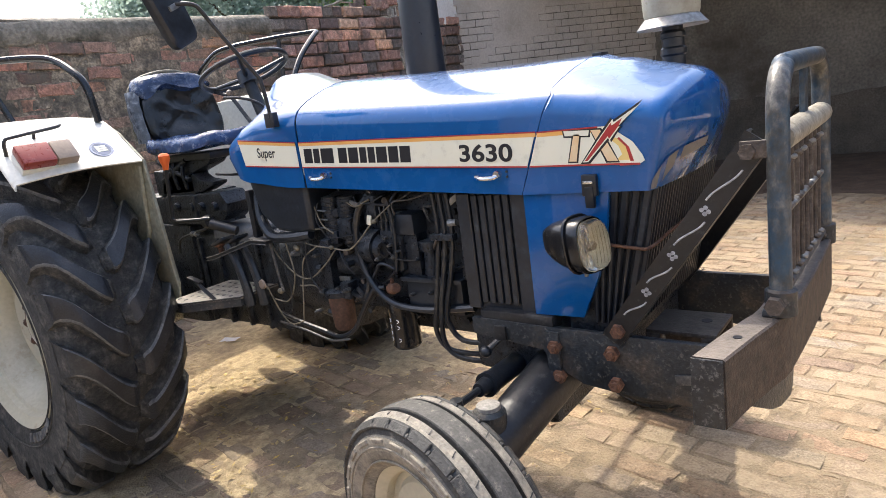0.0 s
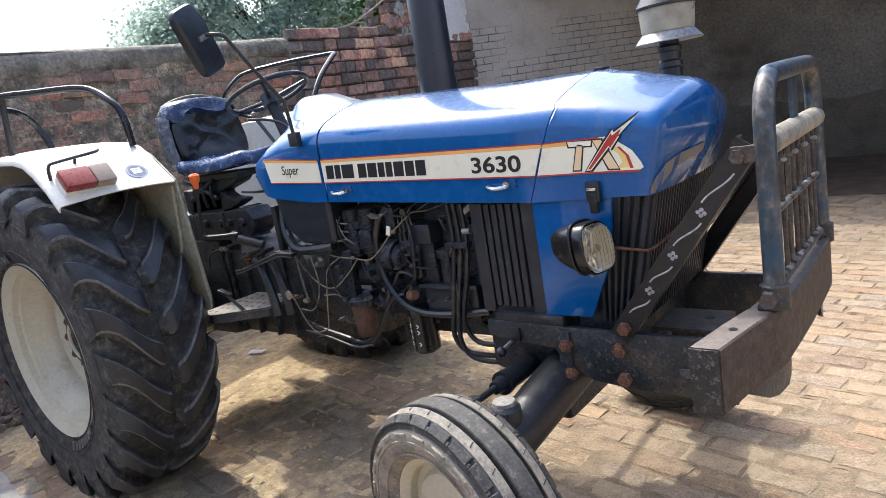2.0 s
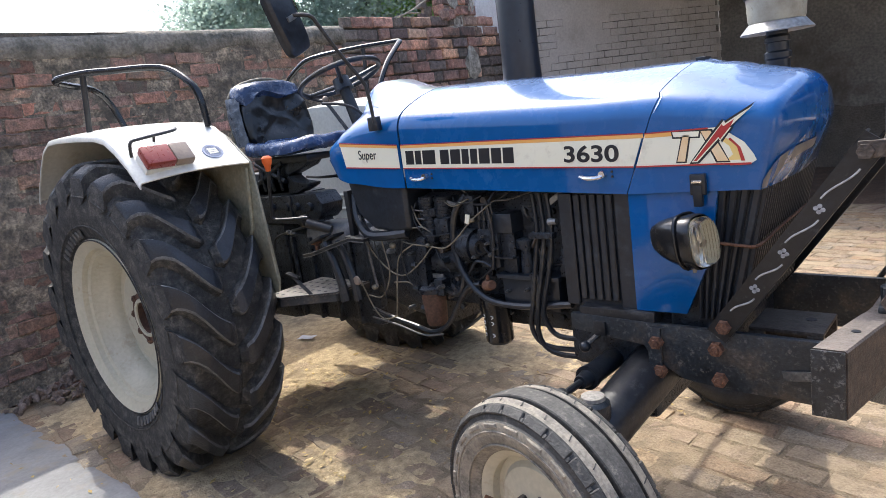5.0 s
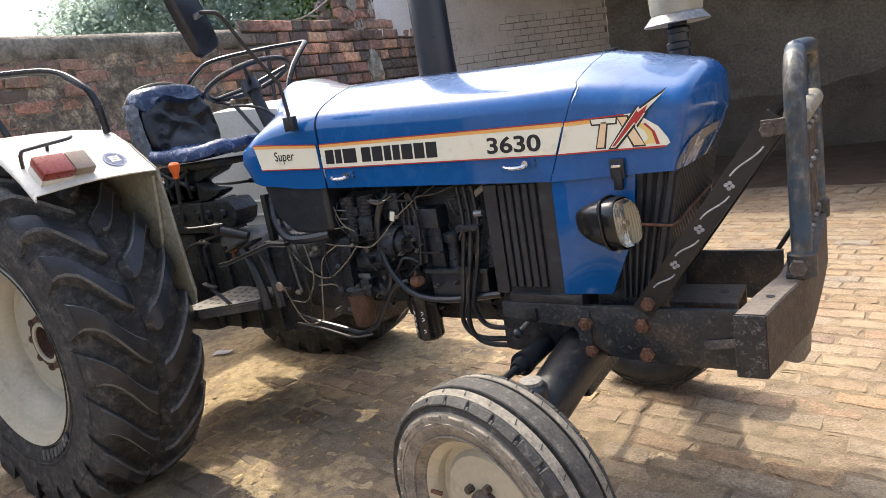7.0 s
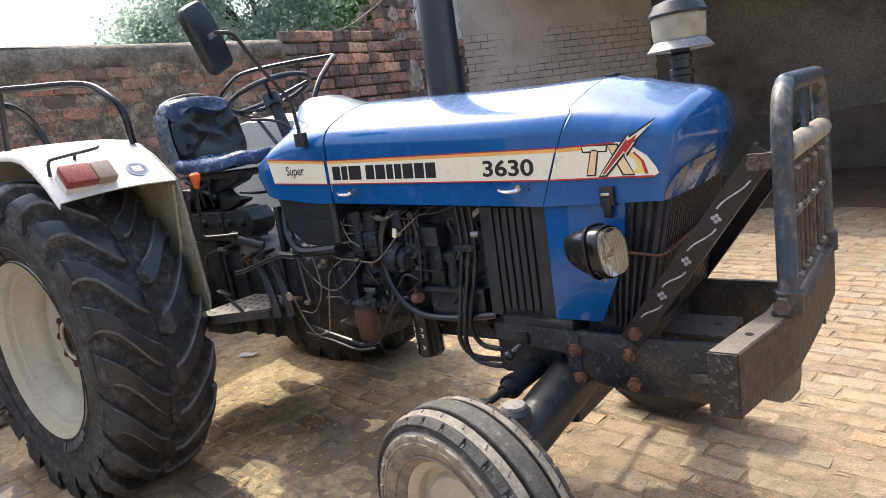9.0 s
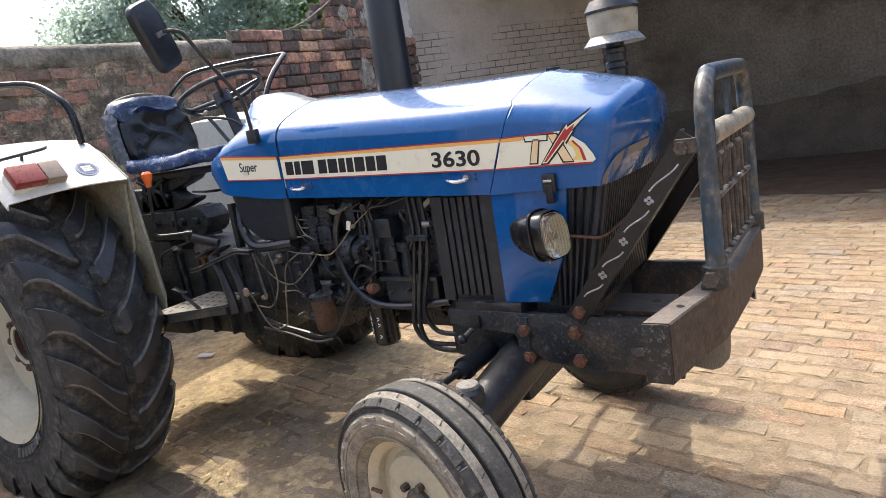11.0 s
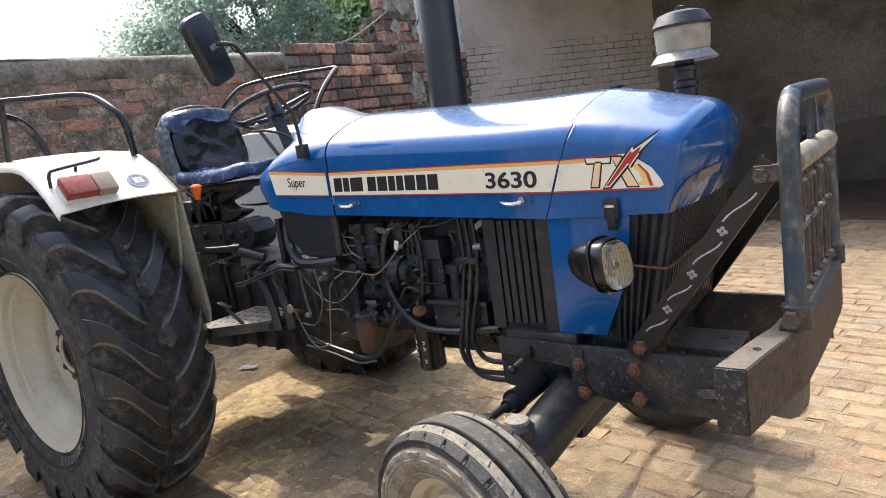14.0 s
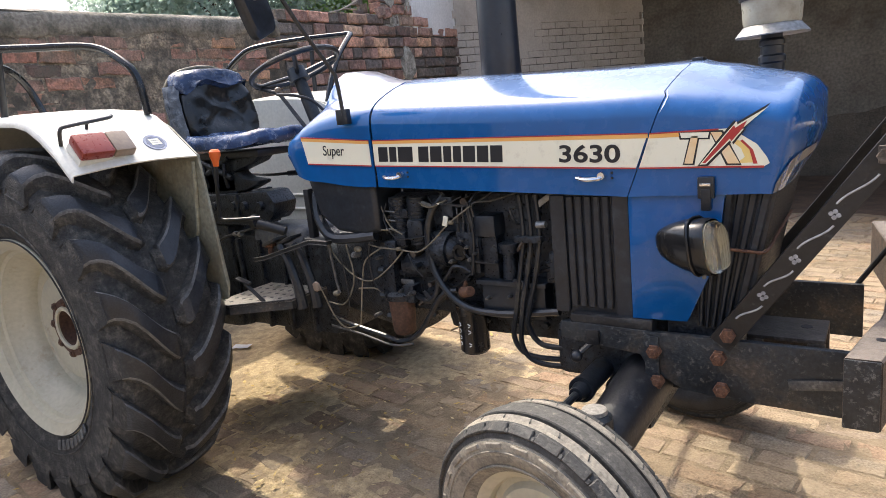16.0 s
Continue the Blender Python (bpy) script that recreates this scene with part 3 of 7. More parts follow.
# trodden floor of the shed
bm = bmesh.new()
rows = []
for i in range(61):
    x = -1.6 + 12.6 * i / 60
    front = max(1.5, 5.45 - 0.3 * (x - 1.76))
    rows.append([bm.verts.new((x, front + (8.02 - front) * j / 12, (0.0 if j else -0.03) + 0.02 * noise.noise((x * 1.6, j * 0.7, 2)) + 0.05 * (j / 12) ** 2)) for j in range(13)])
for a, b in zip(rows, rows[1:]):
    for j in range(12):
        bm.faces.new((a[j], b[j], b[j + 1], a[j + 1]))
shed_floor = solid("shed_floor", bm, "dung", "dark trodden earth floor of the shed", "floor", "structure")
# darkening towards the ground on the back wall, coloured in as a ragged band
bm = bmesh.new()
foot_band = []
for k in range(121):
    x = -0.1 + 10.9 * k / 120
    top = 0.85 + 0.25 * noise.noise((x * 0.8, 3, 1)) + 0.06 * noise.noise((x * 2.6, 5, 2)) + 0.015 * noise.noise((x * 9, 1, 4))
    foot_band.append([(x, 7.882 - 0.006 * math.sin(j * 0.8), -0.02 + (top + 0.02) * j / 8) for j in range(9)])
loft(bm, foot_band, closed=False)
part("dung_smear", fix(bm), "foot_band", wall_north, "ragged band of darker colour along the wall's foot", 60)


# ---- tractor ----
tractor = thing("tractor", "blue farm tractor with cream wheels, parked on brick paving", "tractor")


def place_y(y, side=-1):
    return lambda a, b, d: (a, y + side * d, b)


# hood: half width, bottom edge, top line along the length
TOP = [(0.9, 1.5), (1.0, 1.562), (1.08, 1.575), (1.2, 1.55), (1.34, 1.517), (1.5, 1.508), (1.86, 1.485), (2.1, 1.468), (2.28, 1.459), (2.44, 1.438), (2.56, 1.408), (2.7, 1.37)]
BOT = [(0.9, 1.215), (1.02, 1.195), (1.355, 1.165), (2.22, 1.12), (2.7, 1.125)]


SHOULDER = [(-0.994, 0.1), (-0.98, 0.2), (-0.955, 0.3), (-0.92, 0.39), (-0.87, 0.47), (-0.8, 0.55), (-0.68, 0.66), (-0.5, 0.8), (-0.25, 0.94)]


def hood_ring(x, w, slant=0.0, shrink=1.0, n=20, power=3.4, top_add=0.0, skew=0.0):
    zb, zt = lerp_rows(BOT, x), lerp_rows(TOP, x) + top_add
    zs = zb + 0.58 * (zt - zb)
    mid = zb + 0.12
    half = [(-w, zb), (-w, zb + 0.1), (-w, zs)]
    for f, h in SHOULDER:
        f = f if power > 3 else -abs(f) ** 1.5
        half.append((w * f, zs + (zt - zs) * h))
    pts = half + [(0, zt)] + [(-y, z) for y, z in half[::-1]]
    return [Vector((x + slant * (z - zb) * (1.0 if abs(y) > 0.27 else 0.9), y * shrink, mid + (z - mid) * (0.35 + 0.65 * shrink) if shrink < 1 else z)) for y, z in pts]


def shell(rings, thick=0.004):
    bm = bmesh.new()
    loft(bm, rings, closed=False)
    fix(bm)
    bmesh.ops.solidify(bm, geom=bm.faces[:], thickness=thick)
    return bm


hood = part("hood", shell([hood_ring(x, 0.30, s) for x, s in ((1.362, 0.0), (1.4, 0.0), (1.5, 0), (1.65, 0), (1.8, 0), (1.95, 0), (2.08, 0.1), (2.15, 0.25), (2.2162, 0.4))]), "blue", tractor, "blue painted steel hood, top paled by dust and painted sheen")
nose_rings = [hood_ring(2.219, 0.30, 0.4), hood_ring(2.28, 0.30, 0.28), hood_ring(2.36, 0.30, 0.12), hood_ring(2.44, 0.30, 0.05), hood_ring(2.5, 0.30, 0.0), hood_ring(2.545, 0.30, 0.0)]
for x, w, zb, zt in ((2.575, 0.2995, 1.123, 1.404), (2.594, 0.297, 1.122, 1.4), (2.607, 0.287, 1.122, 1.396), (2.617, 0.266, 1.122, 1.391), (2.628, 0.225, 1.122, 1.385), (2.639, 0.17, 1.122, 1.376), (2.65, 0.09, 1.122, 1.362), (2.657, 0.0004, 1.122, 1.352)):
    k = (x - 2.545) / 0.113
    ring = hood_ring(2.545, w, 0.0)
    z0, z1 = lerp_rows(BOT, 2.545), lerp_rows(TOP, 2.545)
    nose_rings.append([Vector((x - 0.14 * k * max(0, 0.5 - (p.z - z0) / (z1 - z0)), p.y, zb + (zt - zb) * (p.z - z0) / (z1 - z0))) for p in ring])
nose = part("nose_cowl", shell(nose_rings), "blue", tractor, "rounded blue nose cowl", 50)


def resample(line, n):
    """The line (a, b) again with n points at even steps."""
    p = [Vector(q) for q in line]
    run = [0.0]
    for a, b in zip(p, p[1:]):
        run.append(run[-1] + (b - a).length)
    out = []
    for i in range(n):
        s = run[-1] * i / (n - 1)
        k = max(j for j in range(len(p) - 1) if run[j] <= s + 1e-9)
        t = (s - run[k]) / max(1e-9, run[k + 1] - run[k])
        out.append(tuple(p[k].lerp(p[k + 1], min(1, t))))
    return out


SIDE = [(0.885, 1.318), (0.95, 1.36), (1.03, 1.398), (1.2, 1.437), (1.36, 1.462)]
HUMP = [(0.885, 1.33), (0.95, 1.385), (1.0, 1.425), (1.035, 1.5), (1.06, 1.572), (1.1, 1.578), (1.2, 1.558), (1.3, 1.53), (1.36, 1.517)]
cowl_rings = []
for x, w in ((0.885, 0.235), (0.89, 0.262), (0.905, 0.282), (0.935, 0.292), (0.97, 0.297), (1.0, 0.298), (1.03, 0.299), (1.055, 0.2995), (1.08, 0.30), (1.12, 0.30), (1.2, 0.30), (1.28, 0.30), (1.352, 0.30)):
    zb, zs, zt = lerp_rows(BOT, x), lerp_rows(SIDE, x), lerp_rows(HUMP, x)
    h = zt - zs
    t = max(0, (x - 0.953) / 0.4)
    half = [(-w, zb), (-w, zb + 0.08), (-w, zs - 0.07), (-0.985 * w, zs - 0.035), (-0.93 * w, zs - 0.012), (-0.8 * w, zs + 0.1 * h), (-(0.6 + 0.02 * t) * w, zs + (0.22 + 0.3 * t) * h), (-(0.47 + 0.03 * t) * w, zs + (0.6 + 0.15 * t) * h), (-0.38 * w, zs + 0.88 * h), (-0.25 * w, zs + 0.97 * h)]
    half.append((0, zt))
    # the last stretch runs over into the hood's section
    ramp = min(1, max(0, (x - 1.1) / 0.25))
    ramp = ramp * ramp * (3 - 2 * ramp)
    own = resample(half, 24)
    hood_half = resample([(p.y, p.z) for p in hood_ring(1.362, 0.30)][:13], 24)
    mixed = [(a[0] + (b[0] - a[0]) * ramp, a[1] + (b[1] - a[1]) * ramp) for a, b in zip(own, hood_half)]
    # the rear edge leans: its foot stands further forward than its top
    lean = 0.07 * max(0, (1.05 - x) / 0.165)
    cowl_rings.append([Vector((x + lean * max(0, 1 - (z - zb) / 0.12), y, z)) for y, z in mixed + [(-y, z) for y, z in mixed[-2::-1]]])
bm = bmesh.new()
loft(bm, [ring + [Vector((p.x, p.y * 0.985, p.z - (0.004 if abs(p.y) < 0.28 else 0))) for p in ring[::-1]] for ring in cowl_rings])
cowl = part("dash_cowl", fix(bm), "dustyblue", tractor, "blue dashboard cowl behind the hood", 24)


# decals on the near side
def strip(name, outline, mat, parent, lift=0.0016, y=-0.3025, label=""):
    bm = bmesh.new()
    prism(bm, outline, place_y(y), lift)
    return part(name, fix(bm), mat, parent, label, 0)


def band(x0, x1, z00, z01, z10, z11):
    return [(x0, z00), (x1, z01), (x1, z11), (x0, z10)]


def on_decal(x, k):
    """Height on the decal band at x; k = 0 at the lower edge, 1 at the upper."""
    lo = lerp_rows([(1.05, 1.255), (1.35, 1.237), (2.245, 1.196), (2.56, 1.19)], x)
    hi = lerp_rows([(1.05, 1.352), (1.35, 1.322), (2.27, 1.284), (2.45, 1.284)], x)
    return lo + (hi - lo) * k


for body, x0, x1, skew in ((cowl, 1.03, 1.345, 0.02), (hood, 1.362, 2.2445, 0.0), (nose, 2.2525, 2.5, 0.0)):
    end = 0.034 if body is hood else 0
    strip("decal_band", [(x0 + skew, on_decal(x0, 0)), (x1, on_decal(x1, 0)), (x1 + end, on_decal(x1, 1)), (x0 + (0.032 if body is nose else 0), on_decal(x0, 1))], "decal", body, label="cream decal band")
    strip("stripe", [(x0 + skew, on_decal(x0, -0.02)), (x1, on_decal(x1, -0.02)), (x1, on_decal(x1, 0.025)), (x0 + skew, on_decal(x0, 0.025))], "red", body, 0.0024)
    xe = x1 if body is not nose else 2.45
    xs = x0 + (0.03 if body is nose else 0)
    strip("stripe", [(xs, on_decal(xs, 0.975)), (xe + end, on_decal(xe, 0.975)), (xe + end, on_decal(xe, 1.015)), (xs, on_decal(xs, 1.015))], "red", body, 0.0024)
    strip("stripe", [(xs, on_decal(xs, 0.86)), (xe + end, on_decal(xe, 0.86)), (xe + end, on_decal(xe, 0.975)), (xs, on_decal(xs, 0.975))], "orange", body, 0.002)


# pale and blue stripes wrapped round the lower front of the nose
def on_nose(u, v, lift):
    i, j = min(int(u), len(nose_rings) - 2), int(v)
    fu, fv = u - i, v - j
    p = nose_rings[i][j].lerp(nose_rings[i][j + 1], fv).lerp(nose_rings[i + 1][j].lerp(nose_rings[i + 1][j + 1], fv), fu)
    return p + Vector((lift, -lift, 0))


# paint flaked off along the hood seam, at the shoulder
bm = bmesh.new()
rows = []
for k in range(15):
    v = 3.0 + 4.4 * k / 14
    w = 0.16 * max(0.03, math.sin(math.pi * k / 14)) * (0.55 + 0.6 * abs(noise.noise((k * 0.9, 2, 5))))
    rows.append([bm.verts.new(on_nose(u, v, 0.0045)) for u in (0.01, 0.01 + w * 0.6, 0.01 + w)])
for a, b in zip(rows, rows[1:]):
    for j in range(2):
        bm.faces.new((a[j], a[j + 1], b[j + 1], b[j]))
part("flaked_paint", fix(bm), "paper", nose, "pale bare filler where paint has flaked")
for u0, u1, lo0, lo1, hi0, hi1, mat in ((7.2, 8.6, 0.04, 0.04, 0.25, 0.62, "nosestripe"), (8.6, 9.3, 0.04, 0.15, 0.62, 0.8, "blue"), (9.3, 10.2, 0.15, 0.5, 0.8, 0.95, "nosestripe"), (10.2, 10.6, 0.5, 0.6, 0.95, 1.0, "blue"), (10.6, 12.4, 0.6, 0.9, 1.0, 1.3, "nosestripe")):
    bm = bmesh.new()
    rings = []
    for i in range(7):
        t = i / 6
        u, lo, hi = u0 + (u1 - u0) * t, lo0 + (lo1 - lo0) * t, hi0 + (hi1 - hi0) * t
        rings.append([on_nose(u, lo + (hi - lo) * k / 4, 0.0035) for k in range(5)])
    loft(bm, rings, closed=False)
    part("front_decal", fix(bm), mat, nose, "pale and dark stripes on the lower front", 60)


# ---- wheels ----
def rear_tyre(parent_name, side):
    """A wide drive tyre with chevron lugs, about its own axis y; side -1 is the near one."""
    def side_y(y):
        return -y

    bm = bmesh.new()
    R, W, rim_r = 0.685, 0.218, 0.385
    prof = [(rim_r, -W * 0.78), (rim_r + 0.03, -W * 0.9), (rim_r + 0.1, -W * 1.02), (R - 0.12, -W * 1.04), (R - 0.05, -W * 0.98), (R - 0.015, -W * 0.85), (R, -W * 0.5), (R + 0.006, 0)]
    prof += [(r, -z) for r, z in prof[-2::-1]]
    prof += [(rim_r + 0.02, 0.1), (rim_r + 0.02, -0.1), prof[0]]
    lathe(bm, prof, Matrix.Rotation(math.pi / 2, 4, "X"), 72)
    fix(bm)
    for f in bm.faces:
        c = f.calc_center_median()
        f.material_index = 1 if math.hypot(c.x, c.z) > 0.41 else 0
    wheel = part(parent_name, bm, "rubber", tractor, "large black drive tyre with chevron lugs, dusty", 30, ("rubberdust",))
    for rr, yy in ((0.405, 0.93), (0.475, 1.035)):
        bm = bmesh.new()
        tube(bm, [(rr * math.cos(k * math.tau / 72), side_y(yy * W), rr * math.sin(k * math.tau / 72)) for k in range(73)], 0.0035, 5, 0)
        part("sidewall_ring", fix(bm), "rubberdust", wheel, "", 60)
    for k in range(16):
        bm = bmesh.new()
        box(bm, -0.012, 0.012, -0.004, 0.004, -0.02, 0.02, 0.003, None, 1)
        mark = part("raised_mark", bm, "rodgrey", wheel)
        a = (0.088 * k if k < 8 else math.pi + 0.088 * (k - 8)) + 2.3
        mark.matrix_basis = Matrix.Rotation(a, 4, "Y") @ Matrix.Translation((0, side_y(W * 0.985), 0.438)) @ Matrix.Rotation(0.25, 4, "X")
    lugs = 21
    for s in (-1, 1):
        bm = bmesh.new()
        rows = []
        for t in (0, 0.08, 0.18, 0.3, 0.42, 0.54, 0.66, 0.76, 0.84, 0.9, 0.945, 0.975, 0.993, 1.0):
            y = s * (W * 1.03 * (1 - t) + 0.022 * t)
            a = 0.3 * (0.22 * t + 0.78 * t * t * (3 - 2 * t))
            base = R - 0.06 * max(0, 1 - t * 3.0) ** 1.3
            top = 0.057 - 0.014 * max(0, t - 0.9) / 0.1
            wd = lerp_rows([(0, 0.056), (0.1, 0.045), (0.25, 0.038), (0.5, 0.037), (0.72, 0.041), (0.86, 0.045), (0.95, 0.045), (0.985, 0.041), (1.0, 0.034)], t) / R
            spread = 0.034 - 0.008 * t
            ring = []
            for da, h in ((-wd - spread, -0.018), (-wd - spread * 0.4, 0.02), (-wd - 0.004, top - 0.011), (-wd + 0.009, top), (wd - 0.009, top), (wd + 0.004, top - 0.011), (wd + spread * 0.4, 0.02), (wd + spread, -0.018)):
                rr = base + h
                ring.append((rr * math.sin(a + da), y if h > 0 or t > 0 else y * 1.03, rr * math.cos(a + da)))
            rows.append(ring)
        # sloping inner end
        rows.append([(x * 0.965 if 0 < k < 7 else x, y - s * 0.022, z * 0.965 if 0 < k < 7 else z) for k, (x, y, z) in enumerate(rows[-1])])
        first = []
        for da, h in ((-0.08, -0.03), (-0.07, -0.012), (-0.06, 0.0), (-0.04, 0.006), (0.04, 0.006), (0.06, 0.0), (0.07, -0.012), (0.08, -0.03)):
            rr = R - 0.1 + h * 0.5
            first.append((rr * math.sin(da - 0.05), s * W * 1.045, rr * math.cos(da - 0.05)))
        loft(bm, [first] + rows)
        fix(bm)
        for k, f in enumerate(bm.faces):
            f.material_index = (1, 1, 2, 0, 2, 1, 1, 1)[k % 8] if 8 <= k < 112 else 1
        lug = part("tread_lug", bm, "rubber", wheel, "", 40, ("rubberdust", "lugedge"))
        lug.matrix_basis = Matrix.Rotation((0.5 if s > 0 else 0) * math.tau / lugs, 4, "Y")
        for k in range(1, lugs):
            o = new("tread_lug", lug.data)
            o.parent = wheel
            o.matrix_basis = Matrix.Rotation((k + (0.5 if s > 0 else 0)) * math.tau / lugs, 4, "Y")
    return wheel


def rear_rim(wheel):
    bm = bmesh.new()
    m = Matrix.Rotation(math.pi / 2, 4, "X")
    # outward is -y for the near wheel: the lathe's +z maps to -y
    prof = [(0.403, 0.205), (0.41, 0.198), (0.408, 0.188), (0.392, 0.183), (0.372, 0.176), (0.366, 0.15), (0.352, 0.14), (0.345, 0.12), (0.318, 0.07), (0.305, 0.05), (0.305, -0.05), (0.36, -0.13), (0.4, -0.19), (0.408, -0.2), (0.398, -0.207), (0.35, -0.14), (0.296, -0.06), (0.296, 0.055), (0.312, 0.08), (0.338, 0.125), (0.344, 0.146), (0.358, 0.154), (0.363, 0.178), (0.385, 0.19), (0.395, 0.2), (0.403, 0.205)]
    lathe(bm, prof, m, 72)
    part("rim", fix(bm), "cream", wheel, "cream painted steel rim", 35)
    bm = bmesh.new()
    lathe(bm, [(0.304, 0.03), (0.28, 0.012), (0.232, 0.008), (0.226, 0.012), (0.222, 0.046), (0.214, 0.05), (0.16, 0.047), (0.085, 0.048), (0.085, 0.034), (0.16, 0.032), (0.21, 0.034), (0.222, -0.004), (0.28, -0.002), (0.304, 0.016), (0.304, 0.03)], m, 56)
    part("wheel_disc", fix(bm), "cream", wheel, "cream dished wheel disc")
    bm = bmesh.new()
    lathe(bm, [(0.0, -0.03), (0.074, -0.03), (0.075, 0.05), (0.08, 0.054), (0.118, 0.053), (0.122, 0.048), (0.1, -0.05), (0.0, -0.052)], m, 32)
    part("hub", fix(bm), "bowlbrown", wheel, "dark rusty hub")
    bm = bmesh.new()
    lathe(bm, [(0.0, -0.026), (0.0735, -0.026), (0.0735, -0.029)], m, 28)
    part("axle_hole", fix(bm), "ink", wheel)
    bm = bmesh.new()
    lathe(bm, [(0.076, 0.03), (0.076, 0.058), (0.08, 0.062), (0.09, 0.061), (0.094, 0.054), (0.094, 0.03)], m, 36)
    part("hub_ring", fix(bm), "cream", wheel, "worn pale ring round the hub's bore")
    for k in range(8):
        a = k * math.tau / 8
        c = Vector((0.112 * math.cos(a), 0, 0.112 * math.sin(a)))
        bm = bmesh.new()
        rod(bm, c + Vector((0, -0.044, 0)), c + Vector((0, -0.06, 0)), 0.019, 0.017, 6)
        rod(bm, c + Vector((0, -0.06, 0)), c + Vector((0, -0.065, 0)), 0.009, 0.008, 8)
        part("wheel_nut", fix(bm), "bowlbrown", wheel, "rusty wheel nut")


for side in (-1, 1):
    w = rear_tyre("rear_wheel", side)
    rear_rim(w)
    w.matrix_basis = pose(0.005, -0.715, 0.677, 0, 4.2, 0)
    if side > 0:
        w.matrix_basis = pose(0.005, 0.92, 0.677, 0, -20, 0) @ Matrix.Diagonal((1, -1, 1, 1)).to_4x4()


def lower(r):
    """The front tyre's low section: radii beyond the rim are drawn in."""
    return r if r < 0.226 else 0.226 + (r - 0.226) * 0.89


def front_wheel(side):
    m = Matrix.Rotation(math.pi / 2, 4, "X")
    bm = bmesh.new()
    R, W = 0.388, 0.098
    prof = [(0.222, 0.07)]
    prof += [(0.25, 0.089), (0.285, W * 1.0), (0.318, W * 1.0), (0.329, W * 0.975), (0.333, W * 0.92), (0.346, W * 0.88), (0.36, W * 0.8), (0.369, W * 0.7)]
    # a wide middle rib and two outer ribs, parted by narrow grooves
    prof += [(0.374, W * 0.66), (0.38, W * 0.6), (0.383, W * 0.42), (0.38, W * 0.4), (0.364, W * 0.385), (0.364, W * 0.3), (0.382, W * 0.285), (0.386, W * 0.26), (0.389, W * 0.01)]
    prof = [(lower(r), z) for r, z in prof]
    full = prof
    mirror = [(r, -z) for r, z in full[::-1]]
    loop = full + mirror + [(0.222, -0.07), (0.215, -0.05), (0.215, 0.05), full[0]]
    lathe(bm, loop, m, 84)
    fix(bm)
    for f in bm.faces:
        c = f.calc_center_median()
        rr = math.hypot(c.x, c.z)
        u = abs(c.y) / W
        # inner sidewall takes darker rubber: its shade is put into the colour
        f.material_index = (4 if u < 0.27 else 1 if u < 0.405 else 0 if u < 0.6 else 2 if u < 0.66 else 1) if rr > lower(0.335) and u < 0.93 else (1 if lower(0.328) < rr and u < 0.985 else 2) if lower(0.285) < rr < lower(0.345) and c.y < 0 else 0 if c.y < 0 else 3
    tyre = part("front_wheel", bm, "rubber_grey", tractor, "grey ribbed front tyre, worn and dusty", 28, ("tread", "rubber_pale", "rubber", "ribgrey"))
    for rr, yy in ((lower(0.25), 0.935), (lower(0.296), 1.01)):
        bm = bmesh.new()
        tube(bm, [(rr * math.cos(k * math.tau / 64), -yy * W, rr * math.sin(k * math.tau / 64)) for k in range(65)], 0.003, 5, 0)
        part("sidewall_ring", fix(bm), "rubber_grey", tyre, "", 60)
    # edge blocks on the outer rib, and short bars on the sidewall
    def ring_of(name, count, bm, place):
        first = part(name, bm, "tread" if name != "sidewall_bar" else "rubber_grey", tyre, "", 25)
        first.matrix_basis = place
        for k in range(1, count):
            o = new(name, first.data)
            o.parent = tyre
            o.matrix_basis = Matrix.Rotation(k * math.tau / count, 4, "Y") @ place
    for s in (-1, 1):
        bm = bmesh.new()
        box(bm, -0.042, 0.03, -0.015, 0.013, -0.01, 0.005, 0.003, None, 1)
        box(bm, 0.03, 0.041, -0.015, -0.002, -0.01, 0.004, 0.002, None, 1)
        ring_of("shoulder_block", 26, bm, Matrix.Translation((0, s * W * 0.8, lower(0.362))) @ Matrix.Rotation(-s * 0.75, 4, "X"))
        # short cuts across the outer rib
        bm = bmesh.new()
        box(bm, -0.0016, 0.0016, -0.009, 0.009, -0.004, 0.0012, 0, Matrix.Rotation(0.5, 4, "Z"))
        ring_of("rib_cut", 26, bm, Matrix.Translation((0, s * W * 0.52, lower(0.3815))))
        if s > 0:
            continue
        bm = bmesh.new()
        box(bm, -0.027, 0.027, -0.004, 0.004, -0.007, 0.007, 0.002, None, 1)
        ring_of("sidewall_bar", 22, bm, Matrix.Translation((0, s * W * 1.0, lower(0.316))))
    bm = bmesh.new()
    prof = [(0.222, 0.075), (0.226, 0.066), (0.216, 0.06), (0.2, 0.056), (0.188, 0.04), (0.183, -0.02), (0.2, -0.06), (0.22, -0.072), (0.212, -0.075), (0.19, -0.062), (0.175, -0.02), (0.179, 0.045), (0.193, 0.062), (0.21, 0.068), (0.216, 0.075), (0.222, 0.075)]
    prof = [(r * (1.085 if side < 0 else 0.96), z) for r, z in prof]
    lathe(bm, prof, m, 56)
    part("rim", fix(bm), "cream", tyre, "cream front rim")
    bm = bmesh.new()
    lathe(bm, [(0.2, 0.022), (0.172, 0.02), (0.158, 0.034), (0.1, 0.04), (0.055, 0.036), (0.0, 0.036), (0, 0.028), (0.055, 0.026), (0.1, 0.03), (0.158, 0.024), (0.172, 0.01), (0.2, 0.012), (0.2, 0.022)], m, 48)
    part("wheel_disc", fix(bm), "cream", tyre, "cream wheel disc")
    bm = bmesh.new()
